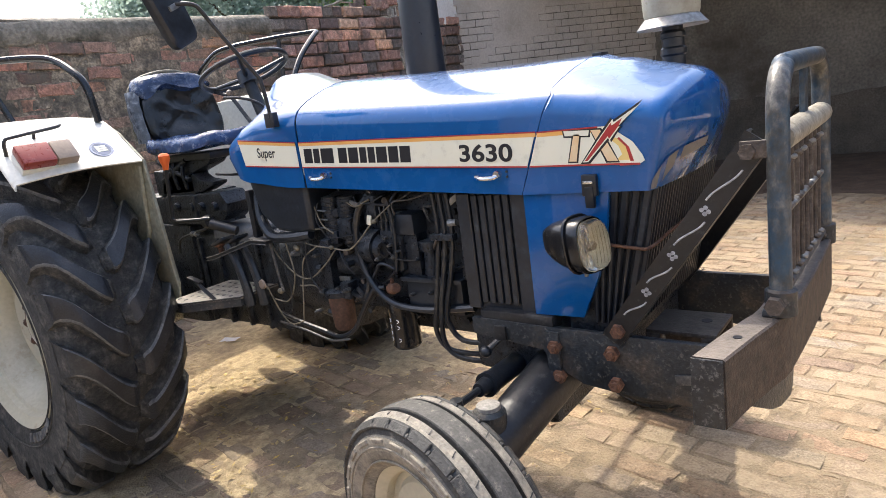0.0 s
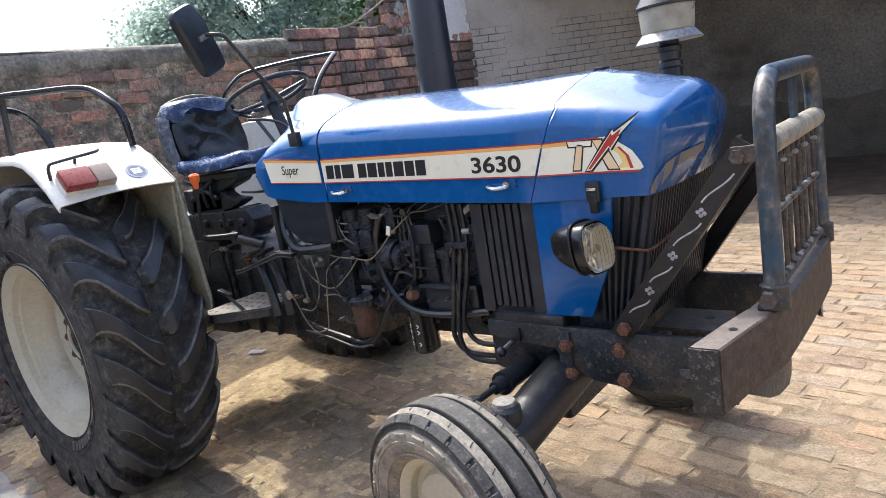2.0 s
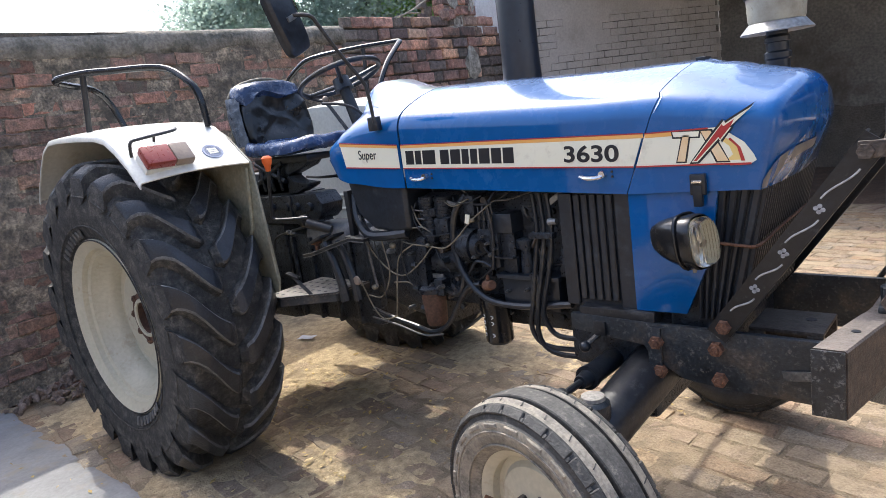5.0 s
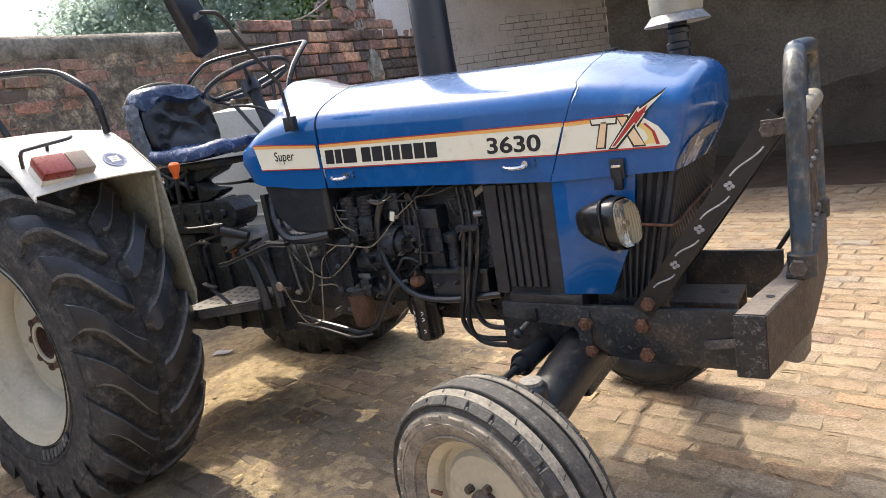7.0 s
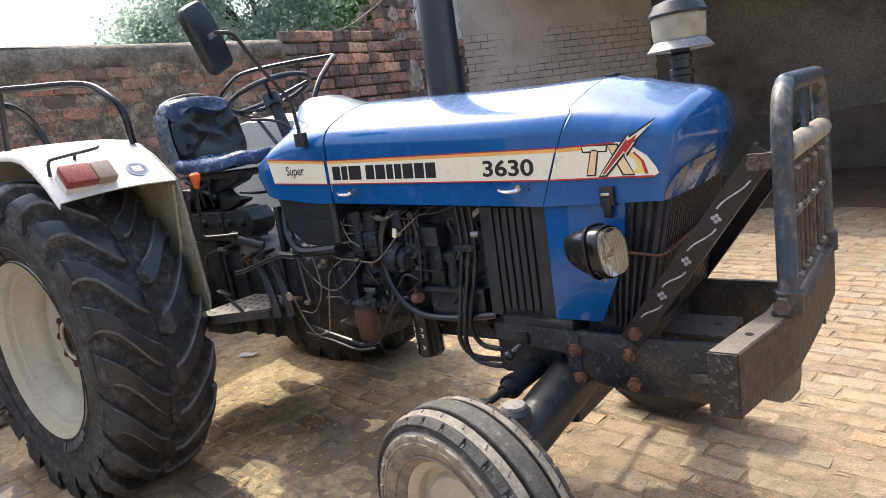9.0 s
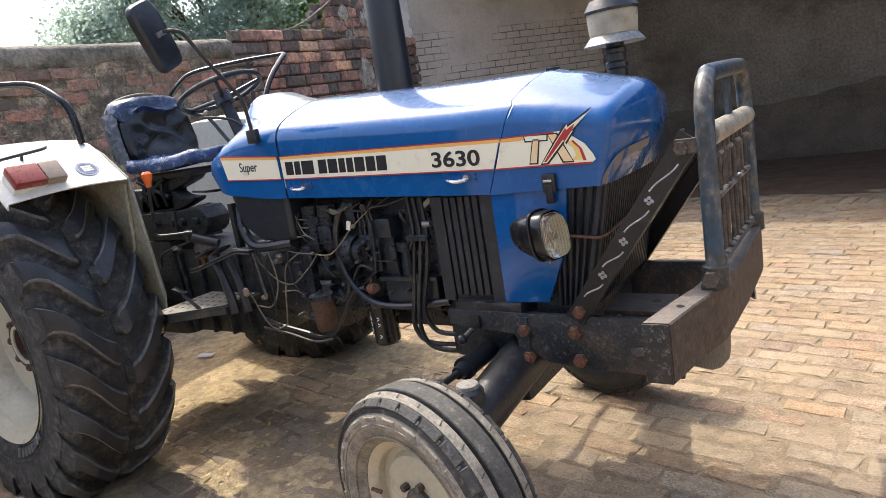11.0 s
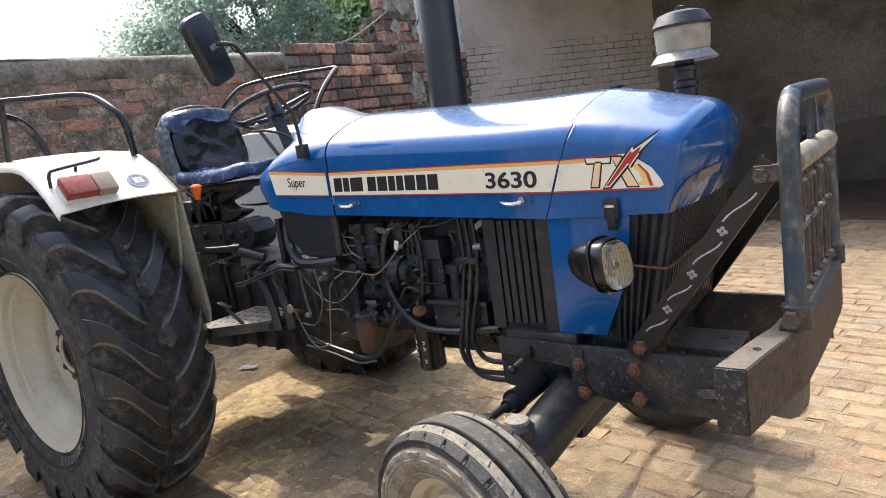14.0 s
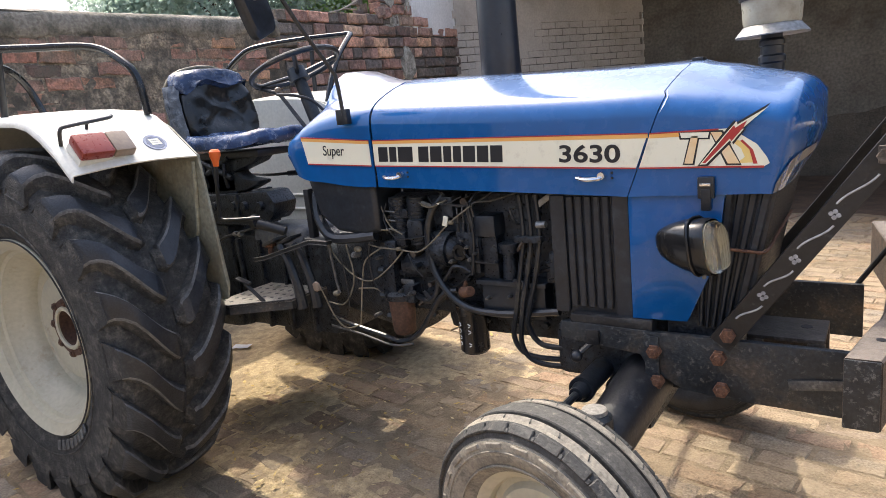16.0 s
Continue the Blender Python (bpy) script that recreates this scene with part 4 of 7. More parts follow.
    lathe(bm, [(0.06, 0.03), (0.058, 0.048), (0.05, 0.054), (0.046, 0.074), (0.04, 0.08), (0.036, 0.1), (0.026, 0.112), (0.0, 0.114)], m, 28)
    part("hub_cap", fix(bm), "browniron", tyre, "dark dusty hub cap")
    for k in range(6):
        a = k * math.tau / 6 + 0.3
        c = Vector((0.075 * math.cos(a), 0, 0.075 * math.sin(a)))
        bm = bmesh.new()
        rod(bm, c + Vector((0, -0.034, 0)), c + Vector((0, -0.058, 0)), 0.013, 0.012, 6)
        part("wheel_nut", fix(bm), "browniron", tyre, "dark wheel nut")
    bm = bmesh.new()
    rod(bm, (-0.17, -0.056, 0.0), (-0.2, -0.07, 0.01), 0.007, 0.006, 8)
    part("valve_stem", fix(bm), "rust", tyre)
    if side < 0:
        tyre.matrix_basis = pose(2.143, -0.735, 0.344, 0, 0, -13) @ Matrix.Diagonal((0.925, 1, 0.925, 1))
    else:
        tyre.matrix_basis = pose(2.143, 0.735, 0.344, 0, 0, -10) @ Matrix.Diagonal((0.925, -1, 0.925, 1))
    return tyre


for side in (-1, 1):
    front_wheel(side)

# ---- fenders ----
OUT = [(0.597, 1.31), (0.522, 1.388), (0.44, 1.452), (0.37, 1.492), (0.29, 1.51), (0.1, 1.524), (-0.12, 1.533), (-0.22, 1.53), (-0.3, 1.5), (-0.38, 1.435), (-0.46, 1.35), (-0.52, 1.27)]
INN = [(0.66, 1.325), (0.585, 1.385), (0.52, 1.44), (0.45, 1.488), (0.38, 1.512), (0.15, 1.538), (-0.1, 1.55), (-0.22, 1.548), (-0.31, 1.515), (-0.4, 1.45), (-0.48, 1.365), (-0.55, 1.28)]


def fender(side):
    lift = 0.05 if side > 0 else 0.0
    rise = 0.05 if side > 0 else 0.0
    bm = bmesh.new()
    rings = []
    for (xo, zo), (xi, zi) in zip(OUT, INN):
        ring = []
        for k in range(9):
            t = k / 8
            y = 0.48 + 0.43 * t
            bulge = 0.012 * math.sin(math.pi * t)
            ring.append((xi + (xo - xi) * t, side * y, zi + (zo - zi) * t + bulge + lift * t))
        # a turned-down outer lip
        ring.append((xo, side * 0.918, zo - 0.012 + lift))
        ring.append((xo - 0.002, side * 0.918, zo - 0.022 + lift))
        rings.append(ring)
    loft(bm, rings, closed=False)
    fix(bm)
    bmesh.ops.solidify(bm, geom=bm.faces[:], thickness=0.006)
    f = part("rear_fender", bm, "white", tractor, "white painted rear fender", 40)
    bm = bmesh.new()
    out = [(0.66, 1.325), (0.52, 1.44), (0.38, 1.512), (0.15, 1.538), (-0.1, 1.55), (-0.31, 1.515), (-0.55, 1.28), (-0.58, 0.9), (-0.3, 0.62), (0.3, 0.66), (0.69, 0.77), (0.708, 0.83)]
    prism(bm, out, lambda a, b, d: (a, side * (0.478 - d), b), 0.008)
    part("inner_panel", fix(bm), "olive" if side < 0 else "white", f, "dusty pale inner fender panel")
    bm = bmesh.new()
    tube(bm, [(0.667, side * 0.482, 1.33), (0.686, side * 0.482, 1.1), (0.708, side * 0.482, 0.82)], 0.005, 8, 3)
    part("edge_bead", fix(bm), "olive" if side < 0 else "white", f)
    bm = bmesh.new()
    if side < 0:
        tube(bm, [(0.635, -0.484, 1.306), (0.619, -0.484, 1.196), (0.592, -0.484, 1.053), (0.561, -0.484, 1.004)], 0.009, 8, 5)
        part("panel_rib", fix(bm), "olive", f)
    else:
        for z in (1.03, 0.952):
            rod(bm, (-0.25, 0.47, z), (0.5, 0.47, z), 0.009, 0.009, 8)
        part("panel_rib", fix(bm), "white", f)
    # grab rail: two hoops that meet in a point at the outer side
    if side < 0:
        rail = [(0.44, 0.505, 1.495), (0.43, 0.51, 1.62), (0.39, 0.525, 1.69), (0.25, 0.56, 1.768), (0.1, 0.72, 1.782), (0.03, 0.8, 1.785), (-0.04, 0.87, 1.775), (-0.08, 0.87, 1.765), (-0.14, 0.79, 1.755), (-0.25, 0.66, 1.745), (-0.285, 0.58, 1.68), (-0.26, 0.54, 1.545)]
        leg = ((0.03, -0.8, 1.78), (-0.04, -0.8, 1.53))
    else:
        rail = [(0.43, 0.5, 1.5), (0.425, 0.56, 1.62), (0.4, 0.66, 1.73), (0.345, 0.82, 1.835), (0.3, 0.885, 1.86), (0.24, 0.86, 1.862), (0.1, 0.74, 1.858), (-0.1, 0.57, 1.838), (-0.2, 0.52, 1.8), (-0.33, 0.5, 1.7), (-0.34, 0.5, 1.54)]
        leg = ((0.12, 0.76, 1.855), (0.1, 0.76, 1.56))
    bm = bmesh.new()
    tube(bm, [(x, side * y, z) for x, y, z in rail], 0.0145, 10, 5)
    r = part("grab_rail", fix(bm), "gloss", f, "worn black tubular grab rail")
    bm = bmesh.new()
    rod(bm, *leg, 0.0125)
    part("rail_leg", fix(bm), "black", r)
    # tail lamp block on the sloping front of the fender
    m = Matrix.Translation((0.567, side * 0.785, 1.376)) @ Matrix.Rotation(radians(50), 4, "Y")
    bm = bmesh.new()
    box(bm, -0.047, 0.039, -0.094, 0.094, -0.02, 0.012, 0.004, m)
    lamp = part("side_lamp", bm, "white", f, "fender lamp with red and clear lenses")
    for y0, y1, mat, lab in ((-0.095, 0.018, "lampred", "faded red lens"), (0.02, 0.095, "lampclear", "dusty clear lens")):
        bm = bmesh.new()
        y0, y1 = (y0, y1) if side < 0 else (-y1, -y0)
        box(bm, -0.048, 0.04, y0, y1, 0.012, 0.05, 0.008, m)
        part("lens", bm, mat, lamp, lab)
    bm = bmesh.new()
    tube(bm, [(0.50, side * 0.88, 1.41), (0.515, side * 0.88, 1.462), (0.51, side * 0.84, 1.474), (0.475, side * 0.69, 1.492), (0.455, side * 0.66, 1.5)], 0.007, 8, 4)
    rod(bm, (0.468, side * 0.76, 1.487), (0.462, side * 0.765, 1.45), 0.006)
    part("lamp_guard", fix(bm), "black", f, "thin black guard bar")
    bm = bmesh.new()
    n = (Vector((0.585, 0, 1.385)) - Vector((0.52, 0, 1.44)))
    mm = Matrix.Translation((0.573, side * 0.585, 1.3855)) @ Matrix.Rotation(math.atan2(-n.z, n.x), 4, "Y")
    lathe(bm, [(0, 0.006), (0.042, 0.006), (0.0425, 0.0)], mm, 32)
    sticker = part("round_sticker", fix(bm), "bluebadge", f, "small round blue sticker")
    bm = bmesh.new()
    lathe(bm, [(0, 0.0068), (0.033, 0.0068), (0.0335, 0.006)], mm, 32)
    part("sticker_centre", fix(bm), "badge", sticker)
    for k in range(3):
        bm = bmesh.new()
        box(bm, -0.009, -0.003 + 0.012, -0.02, 0.02, 0.007, 0.0078, 0, mm @ Matrix.Translation((0.012 * (k - 1) - 0.002, 0, 0)) @ Matrix.Diagonal((0.5, 1, 1, 1)))
        part("sticker_line", bm, "decal", sticker)
    return f


for side in (-1, 1):
    fender(side)

# ---- frame, bumper, bull bar ----
RAIL = {}
for s in (-1, 1):
    bm = bmesh.new()
    out = [(2.0, 0.752), (2.28, 0.745), (2.745, 0.742), (2.745, 0.572), (2.45, 0.578), (2.35, 0.588), (2.255, 0.64), (2.235, 0.675), (2.0, 0.70)]
    prism(bm, out, lambda a, b, d: (a, s * (0.285 + d), b), 0.02)
    RAIL[s] = part("side_rail", bevel_all(fix(bm), 0.003), "chip", tractor, "chipped black steel side rail")
rails = RAIL[-1]
for x, z in ((2.276, 0.692), (2.282, 0.605), (2.443, 0.694), (2.449, 0.606)):
    for s in (-1, 1):
        bm = bmesh.new()
        rod(bm, (x, s * 0.303, z), (x, s * 0.322, z), 0.021, 0.02, 6)
        rod(bm, (x, s * 0.322, z), (x, s * 0.328, z), 0.012, 0.01, 8)
        part("rail_bolt", fix(bm), "rust", RAIL[s], "rusty hexagon bolt")
bm = bmesh.new()
box(bm, 2.25, 2.29, -0.313, -0.306, 0.57, 0.735, 0.002)
part("rail_strap", bm, "chip", rails)
bm = bmesh.new()
box(bm, 2.03, 2.27, -0.3, -0.24, 0.735, 0.775, 0.005)
box(bm, 2.08, 2.12, -0.315, -0.3, 0.69, 0.735, 0.006)
part("rail_ledge", bm, "black", rails)
bm = bmesh.new()
box(bm, -0.065, 0.065, -0.003, 0.003, -0.013, 0.013, 0.002, pose(2.67, -0.309, 0.652, 0, -8, 0))
part("welded_bar", bm, "rodgrey", rails, "pale welded bar")


def beam_ring(y, x0, x1, z0, z1):
    b = 0.004
    return [(x0, y, z0 + b), (x0, y, z1 - b), (x0 + b, y, z1), (x1 - b, y, z1), (x1, y, z1 - b), (x1, y, z0 + b), (x1 - b, y, z0), (x0 + b, y, z0)]


bm = bmesh.new()
rings = []
for y, x in ((-0.59, 2.732), (-0.45, 2.759), (-0.36, 2.779), (-0.325, 2.789), (-0.28, 2.795), (-0.15, 2.799), (0.0, 2.802), (0.15, 2.805), (0.28, 2.806), (0.325, 2.803), (0.36, 2.796), (0.45, 2.78), (0.59, 2.755)):
    rings.append(beam_ring(y, x, x + 0.066, 0.692 + 0.03 * max(0, y) / 0.59, 0.842 + 0.04 * max(0, y) / 0.59))
loft(bm, rings)
bumper = part("bumper", fix(bm), "bumpercoat", tractor, "heavy scuffed black-brown steel bumper beam")
bm = bmesh.new()
rod(bm, (2.725, 0.31, 0.735), (2.812, 0.31, 0.872), 0.008, 0.008, 8)
part("strut", fix(bm), "black", bumper, "thin black strut")
bm = bmesh.new()
lathe(bm, [(0, 0.0015), (0.009, 0.0015), (0.0095, 0)], Matrix.Translation((2.793, -0.47, 0.842)), 16)
part("bolt_hole", fix(bm), "ink", bumper)
bm = bmesh.new()
box(bm, 2.733, 2.795, -0.5955, -0.5905, 0.694, 0.84, 0.002)
part("end_plate", bm, "flecked", bumper, "chipped black end plate")
for s in (-1, 1):
    bm = bmesh.new()
    out = [(0.21, 0.74), (0.21, 0.665), (0.222, 0.635), (0.25, 0.62), (0.31, 0.618), (0.36, 0.632), (0.47, 0.69), (0.47, 0.74)]
    prism(bm, out, lambda a, b, d: (2.853 - d - 0.2 * max(0, a - 0.26), s * a, b), 0.012)
    part("hanger_plate", bevel_all(fix(bm), 0.002), "chip", bumper, "steel plate hanging under the bumper")

bm = bmesh.new()
BX = 2.848
line = [(BX, -0.315, 0.87), (BX, -0.315, 1.05), (BX, -0.315, 1.25), (BX, -0.312, 1.3), (BX, -0.29, 1.345), (BX, -0.25, 1.37), (BX, -0.2, 1.376), (BX, 0.17, 1.38), (BX, 0.22, 1.375), (BX, 0.262, 1.35), (BX, 0.285, 1.305), (BX, 0.29, 1.25), (BX, 0.3, 1.05), (BX, 0.31, 0.87)]
tube(bm, line, 0.0232, 20, 6)
bull = part("bull_bar", fix(bm), "steel", tractor, "bent steel bull bar with worn blue paint")
bm = bmesh.new()
tube(bm, [(BX, -0.3, 1.225), (BX, 0.28, 1.225)], 0.029, 14, 2)
part("cross_tube", fix(bm), "palemetal", bull, "dusty cross tube")
bm = bmesh.new()
box(bm, BX - 0.006, BX + 0.006, -0.02, 0.035, 1.24, 1.385, 0.003)
part("tab_plate", bm, "steel", bull)
bm = bmesh.new()
rod(bm, (BX, -0.3, 0.885), (BX, 0.3, 0.885), 0.012, 0.012, 8)
rod(bm, (BX, -0.3, 1.06), (BX, 0.3, 1.06), 0.009, 0.009, 8)
part("grille_rail", fix(bm), "rodgrey", bull)
for k in range(8):
    y = -0.24 + 0.068 * k
    bend = 0.006 * math.sin(k * 2.3)
    bm = bmesh.new()
    tube(bm, [(BX, y, 0.885), (BX, y + bend, 0.97), (BX, y - bend, 1.1), (BX, y, 1.2)], 0.0062, 8, 4)
    part("grille_rod", fix(bm), "browniron", bull, "thin bent rusty rod")
    for z in (0.9, 1.17, 1.065):
        bm = bmesh.new()
        bmesh.ops.create_icosphere(bm, subdivisions=2, radius=0.0095, matrix=Matrix.Translation((BX + 0.004, y + 0.002, z)) @ Matrix.Diagonal((1, 1.2, 0.8, 1)))
        part("weld_bead", bm, "silver" if k % 2 else "browniron", bull)
for s in (-1, 1):
    bm = bmesh.new()
    box(bm, BX - 0.036, BX + 0.006, s * 0.315 - 0.026, s * 0.315 + 0.026, 0.838, 0.858, 0.008)
    lathe(bm, [(0.022, 0.84), (0.033, 0.846), (0.033, 0.9), (0.022, 0.905)], Matrix.Translation((BX, s * 0.315, 0)), 20)
    foot = part("post_foot", fix(bm), "chip", bull, "bolted black post foot")
    bm = bmesh.new()
    rod(bm, (BX - 0.006, s * 0.315 - 0.025, 0.874), (BX - 0.006, s * 0.315 - 0.05, 0.874), 0.021, 0.02, 6)
    part("foot_bolt", fix(bm), "browniron", foot)

# channel braces from the rail up to the bull bar
for s in (-1, 1):
    a, b = Vector((2.468, s * 0.312, 0.762)), Vector((2.79, s * 0.312, 1.205))
    d = (b - a).normalized()
    up = Vector((-d.z, 0, d.x))
    bm = bmesh.new()
    sec = [(-0.029, -0.004), (0.029, -0.004), (0.029, 0.04), (0.023, 0.04), (0.023, 0.004), (-0.023, 0.004), (-0.023, 0.04), (-0.029, 0.04)]
    loft(bm, [[p + up * h + Vector((0, -s * w, 0)) for h, w in sec] for p in (a - d * 0.035, b + d * 0.035)])
    brace = part("brace", fix(bm), "braceblack", tractor, "black channel brace with painted flower scrolls")
    for p in (a, b):
        bm = bmesh.new()
        rod(bm, p + Vector((0, s * 0.003, 0)), p + Vector((0, s * 0.02, 0)), 0.02, 0.018, 6)
        part("brace_bolt", fix(bm), "rust" if p is a else "browniron", brace, "rusty bolt")
    bm = bmesh.new()
    box(bm, 2.775, 2.835, s * 0.315 - 0.012, s * 0.315 + 0.012, 1.19, 1.228, 0.003)
    part("lug", bm, "browniron", brace)
    if s < 0:
        L = (b - a).length
        for t0, t1 in ((0.09, 0.21), (0.29, 0.42), (0.51, 0.67), (0.75, 0.93)):
            bm = bmesh.new()
            pts = []
            for i in range(7):
                t = t0 + (t1 - t0) * i / 6
                pts.append(a + d * L * t + up * (0.013 * math.cos(i / 6 * math.pi) - 0.001) + Vector((0, -0.0048, 0)))
            tube(bm, pts, 0.0026, 6, 3)
            part("painted_scroll", fix(bm), "palepaint", brace, "pale painted scroll")
        for t in (0.25, 0.465, 0.71):
            c = a + d * L * t + Vector((0, -0.0045, 0))
            bm = bmesh.new()
            for i in range(4):
                q = c + d * 0.007 * math.cos(i * 1.57 + 0.4) + up * 0.008 * math.sin(i * 1.57 + 0.4)
                rod(bm, q, q + Vector((0, -0.0008, 0)), 0.0055, 0.005, 8)
            part("painted_flower", fix(bm), "palepaint", brace, "pale painted flower")


# ---- nose fittings, grille, lamps ----
def set_back(bm, rear=0.0):
    """Leans the grille: the lower, the further back, in full from x = rear + 0.17 on."""
    for v in bm.verts:
        v.co.x += (0.21 * (v.co.z - 1.09) - 0.01) * (min(1, (v.co.x - rear) / 0.17) if rear else 1)


for s in (-1, 1):
    bm = bmesh.new()
    out = [(2.214, 1.135), (2.214, 0.775), (2.362, 0.778), (2.436, 0.947), (2.462, 1.135)]
    prism(bm, out, lambda a, b, d: (a, s * (0.272 + d), b), 0.018)
    side_panel = part("nose_side_panel", bevel_all(fix(bm), 0.003), "blue", tractor, "blue panel behind the headlamp")
    # louvred engine side panel
    bm = bmesh.new()
    box(bm, 1.985, 2.21, s * 0.262 - 0.004, s * 0.262 + 0.004, 0.77, 1.125)
    lou = part("louvre_panel", bm, "plastic", tractor, "black louvred engine side panel")
    for k in range(5):
        x = 2.028 + 0.0268 * k
        bm = bmesh.new()
        prism(bm, [(x, 0.79), (x + 0.019, 0.79), (x + 0.019, 1.12), (x, 1.12)], lambda a, b, d: (a, s * (0.266 + d), b), 0.012)
        part("louvre", bevel_all(fix(bm), 0.003, 1), "plastic", lou)
    for x0, x1 in ((1.978, 2.022), (2.164, 2.213)):
        bm = bmesh.new()
        prism(bm, [(x0, 0.772), (x1, 0.772), (x1, 1.125), (x0, 1.125)], lambda a, b, d: (a, s * (0.266 + d), b), 0.014)
        part("panel_edge", bevel_all(fix(bm), 0.003, 1), "plastic", lou)
    # corner grille with upright flutes, its foot set back
    bm = bmesh.new()
    box(bm, 2.39, 2.56, s * 0.258 - 0.003, s * 0.258 + 0.003, 0.755, 1.13)
    set_back(bm, 2.37)
    gs = part("side_grille", bm, "plastic", tractor, "black fluted side grille")
    for k in range(6):
        x = 2.40 + 0.029 * k
        bm = bmesh.new()
        prism(bm, [(x, 0.76), (x + 0.021, 0.76), (x + 0.021, 1.128), (x, 1.128)], lambda a, b, d: (a, s * (0.262 + d), b), 0.012)
        set_back(bm, 2.37)
        part("flute", bevel_all(fix(bm), 0.004, 1), "plastic", gs)
    # headlamp: a shell tapering back from an upright lens
    bm = bmesh.new()
    rings = []
    for x, k in ((2.306, 0.12), (2.312, 0.32), (2.325, 0.52), (2.35, 0.72), (2.385, 0.89), (2.42, 0.97), (2.45, 1.0), (2.456, 0.97)):
        ring = []
        for i in range(28):
            a = i * math.tau / 28
            c, q = math.cos(a), math.sin(a)
            ring.append((x - 0.012 * q * k, s * (0.385 - 0.012 * (1 - k)) + 0.06 * k * math.copysign(abs(c) ** 0.65, c), 1.012 + 0.068 * k * math.copysign(abs(q) ** 0.65, q)))
        rings.append(ring)
    bm.faces.new(loft(bm, rings, cap=False)[0][::-1])
    hl = part("headlamp", fix(bm), "gloss", tractor, "glossy black headlamp shell")
    bm = bmesh.new()
    rings = []
    for x, k in ((2.452, 0.9), (2.466, 0.87), (2.474, 0.75), (2.478, 0.45), (2.479, 0.1)):
        rings.append([(x - 0.012 * math.sin(i * math.tau / 28) * k, s * 0.385 + 0.06 * k * math.copysign(abs(math.cos(i * math.tau / 28)) ** 0.65, math.cos(i * math.tau / 28)), 1.012 + 0.068 * k * math.copysign(abs(math.sin(i * math.tau / 28)) ** 0.65, math.sin(i * math.tau / 28))) for i in range(28)])
    loft(bm, rings)
    part("lens", fix(bm), "glass", hl, "dusty clear glass lens").visible_shadow = False
    bm = bmesh.new()
    rings = []
    for x, k in ((2.40, 0.3), (2.43, 0.7), (2.459, 0.91)):
        rings.append([(x - 0.012 * math.sin(i * math.tau / 24) * k, s * 0.385 + 0.06 * k * math.copysign(abs(math.cos(i * math.tau / 24)) ** 0.65, math.cos(i * math.tau / 24)), 1.012 + 0.068 * k * math.copysign(abs(math.sin(i * math.tau / 24)) ** 0.65, math.sin(i * math.tau / 24))) for i in range(24)])
    loft(bm, rings, cap=False)
    part("reflector", fix(bm), "reflector", hl, "bright reflector")
    bm = bmesh.new()
    tube(bm, [(2.418 - 0.012 * math.sin(i * math.tau / 20), s * 0.385 + 0.0612 * math.copysign(abs(math.cos(i * math.tau / 20)) ** 0.65, math.cos(i * math.tau / 20)), 1.012 + 0.0692 * math.copysign(abs(math.sin(i * math.tau / 20)) ** 0.65, math.sin(i * math.tau / 20))) for i in range(21)], 0.004, 6, 0)
    part("clamp_ring", fix(bm), "gloss", hl)
    bm = bmesh.new()
    lathe(bm, [(0.0, 0.0), (0.013, 0.0), (0.013, 0.02), (0.008, 0.03), (0.0, 0.032)], Matrix.Translation((2.42, s * 0.385, 1.008)) @ Matrix.Rotation(math.pi / 2, 4, "Y"), 12)
    part("bulb", fix(bm), "lampclear", hl)
    for q in range(-3, 4):
        bm = bmesh.new()
        rod(bm, (2.4725 - abs(q) * 0.0012, s * 0.385 + 0.0135 * q, 0.965), (2.468 - abs(q) * 0.0012, s * 0.385 + 0.0135 * q, 1.058), 0.001, 0.001, 6)
        part("lens_flute", fix(bm), "glass", hl).visible_shadow = False
    bm = bmesh.new()
    rod(bm, (2.43, s * 0.385, 0.945), (2.43, s * 0.385, 0.93), 0.006, 0.005, 8)
    part("lens_screw", fix(bm), "silver", hl)
    bm = bmesh.new()
    rod(bm, (2.4, s * 0.27, 1.0), (2.39, s * 0.35, 1.0), 0.022, 0.022, 12)
    part("lamp_stalk", fix(bm), "black", hl)
    hl.matrix_basis = Matrix.Translation((2.4, s * 0.385, 0)) @ Matrix.Rotation(s * 0.2, 4, "Z") @ Matrix.Translation((-2.4, -s * 0.385, 0))
    # rubber hood latch
    bm = bmesh.new()
    box(bm, 2.40, 2.44, s * 0.309 - 0.008, s * 0.309 + 0.008, 1.115, 1.17, 0.004)
    box(bm, 2.408, 2.432, s * 0.312 - 0.008, s * 0.312 + 0.008, 1.085, 1.14, 0.004)
    latch = part("hood_latch", bm, "hose", nose, "black rubber hood latch")
    bm = bmesh.new()
    box(bm, 2.407, 2.433, s * 0.322 - 0.003, s * 0.322 + 0.003, 1.148, 1.155, 0.001)
    part("latch_pin", bm, "chrome", latch)

bm = bmesh.new()
box(bm, 2.54, 2.555, -0.265, 0.265, 0.755, 1.13, 0.004)
set_back(bm)
front_grille = part("front_grille", bm, "plastic", tractor, "black front grille with upright slats")
for k in range(25):
    y = -0.258 + 0.0215 * k
    bm = bmesh.new()
    box(bm, 2.556, 2.578, y - 0.005, y + 0.005, 0.758, 1.128, 0.002, None, 1)
    set_back(bm)
    part("grille_slat", bm, "plastic", front_grille)
bm = bmesh.new()
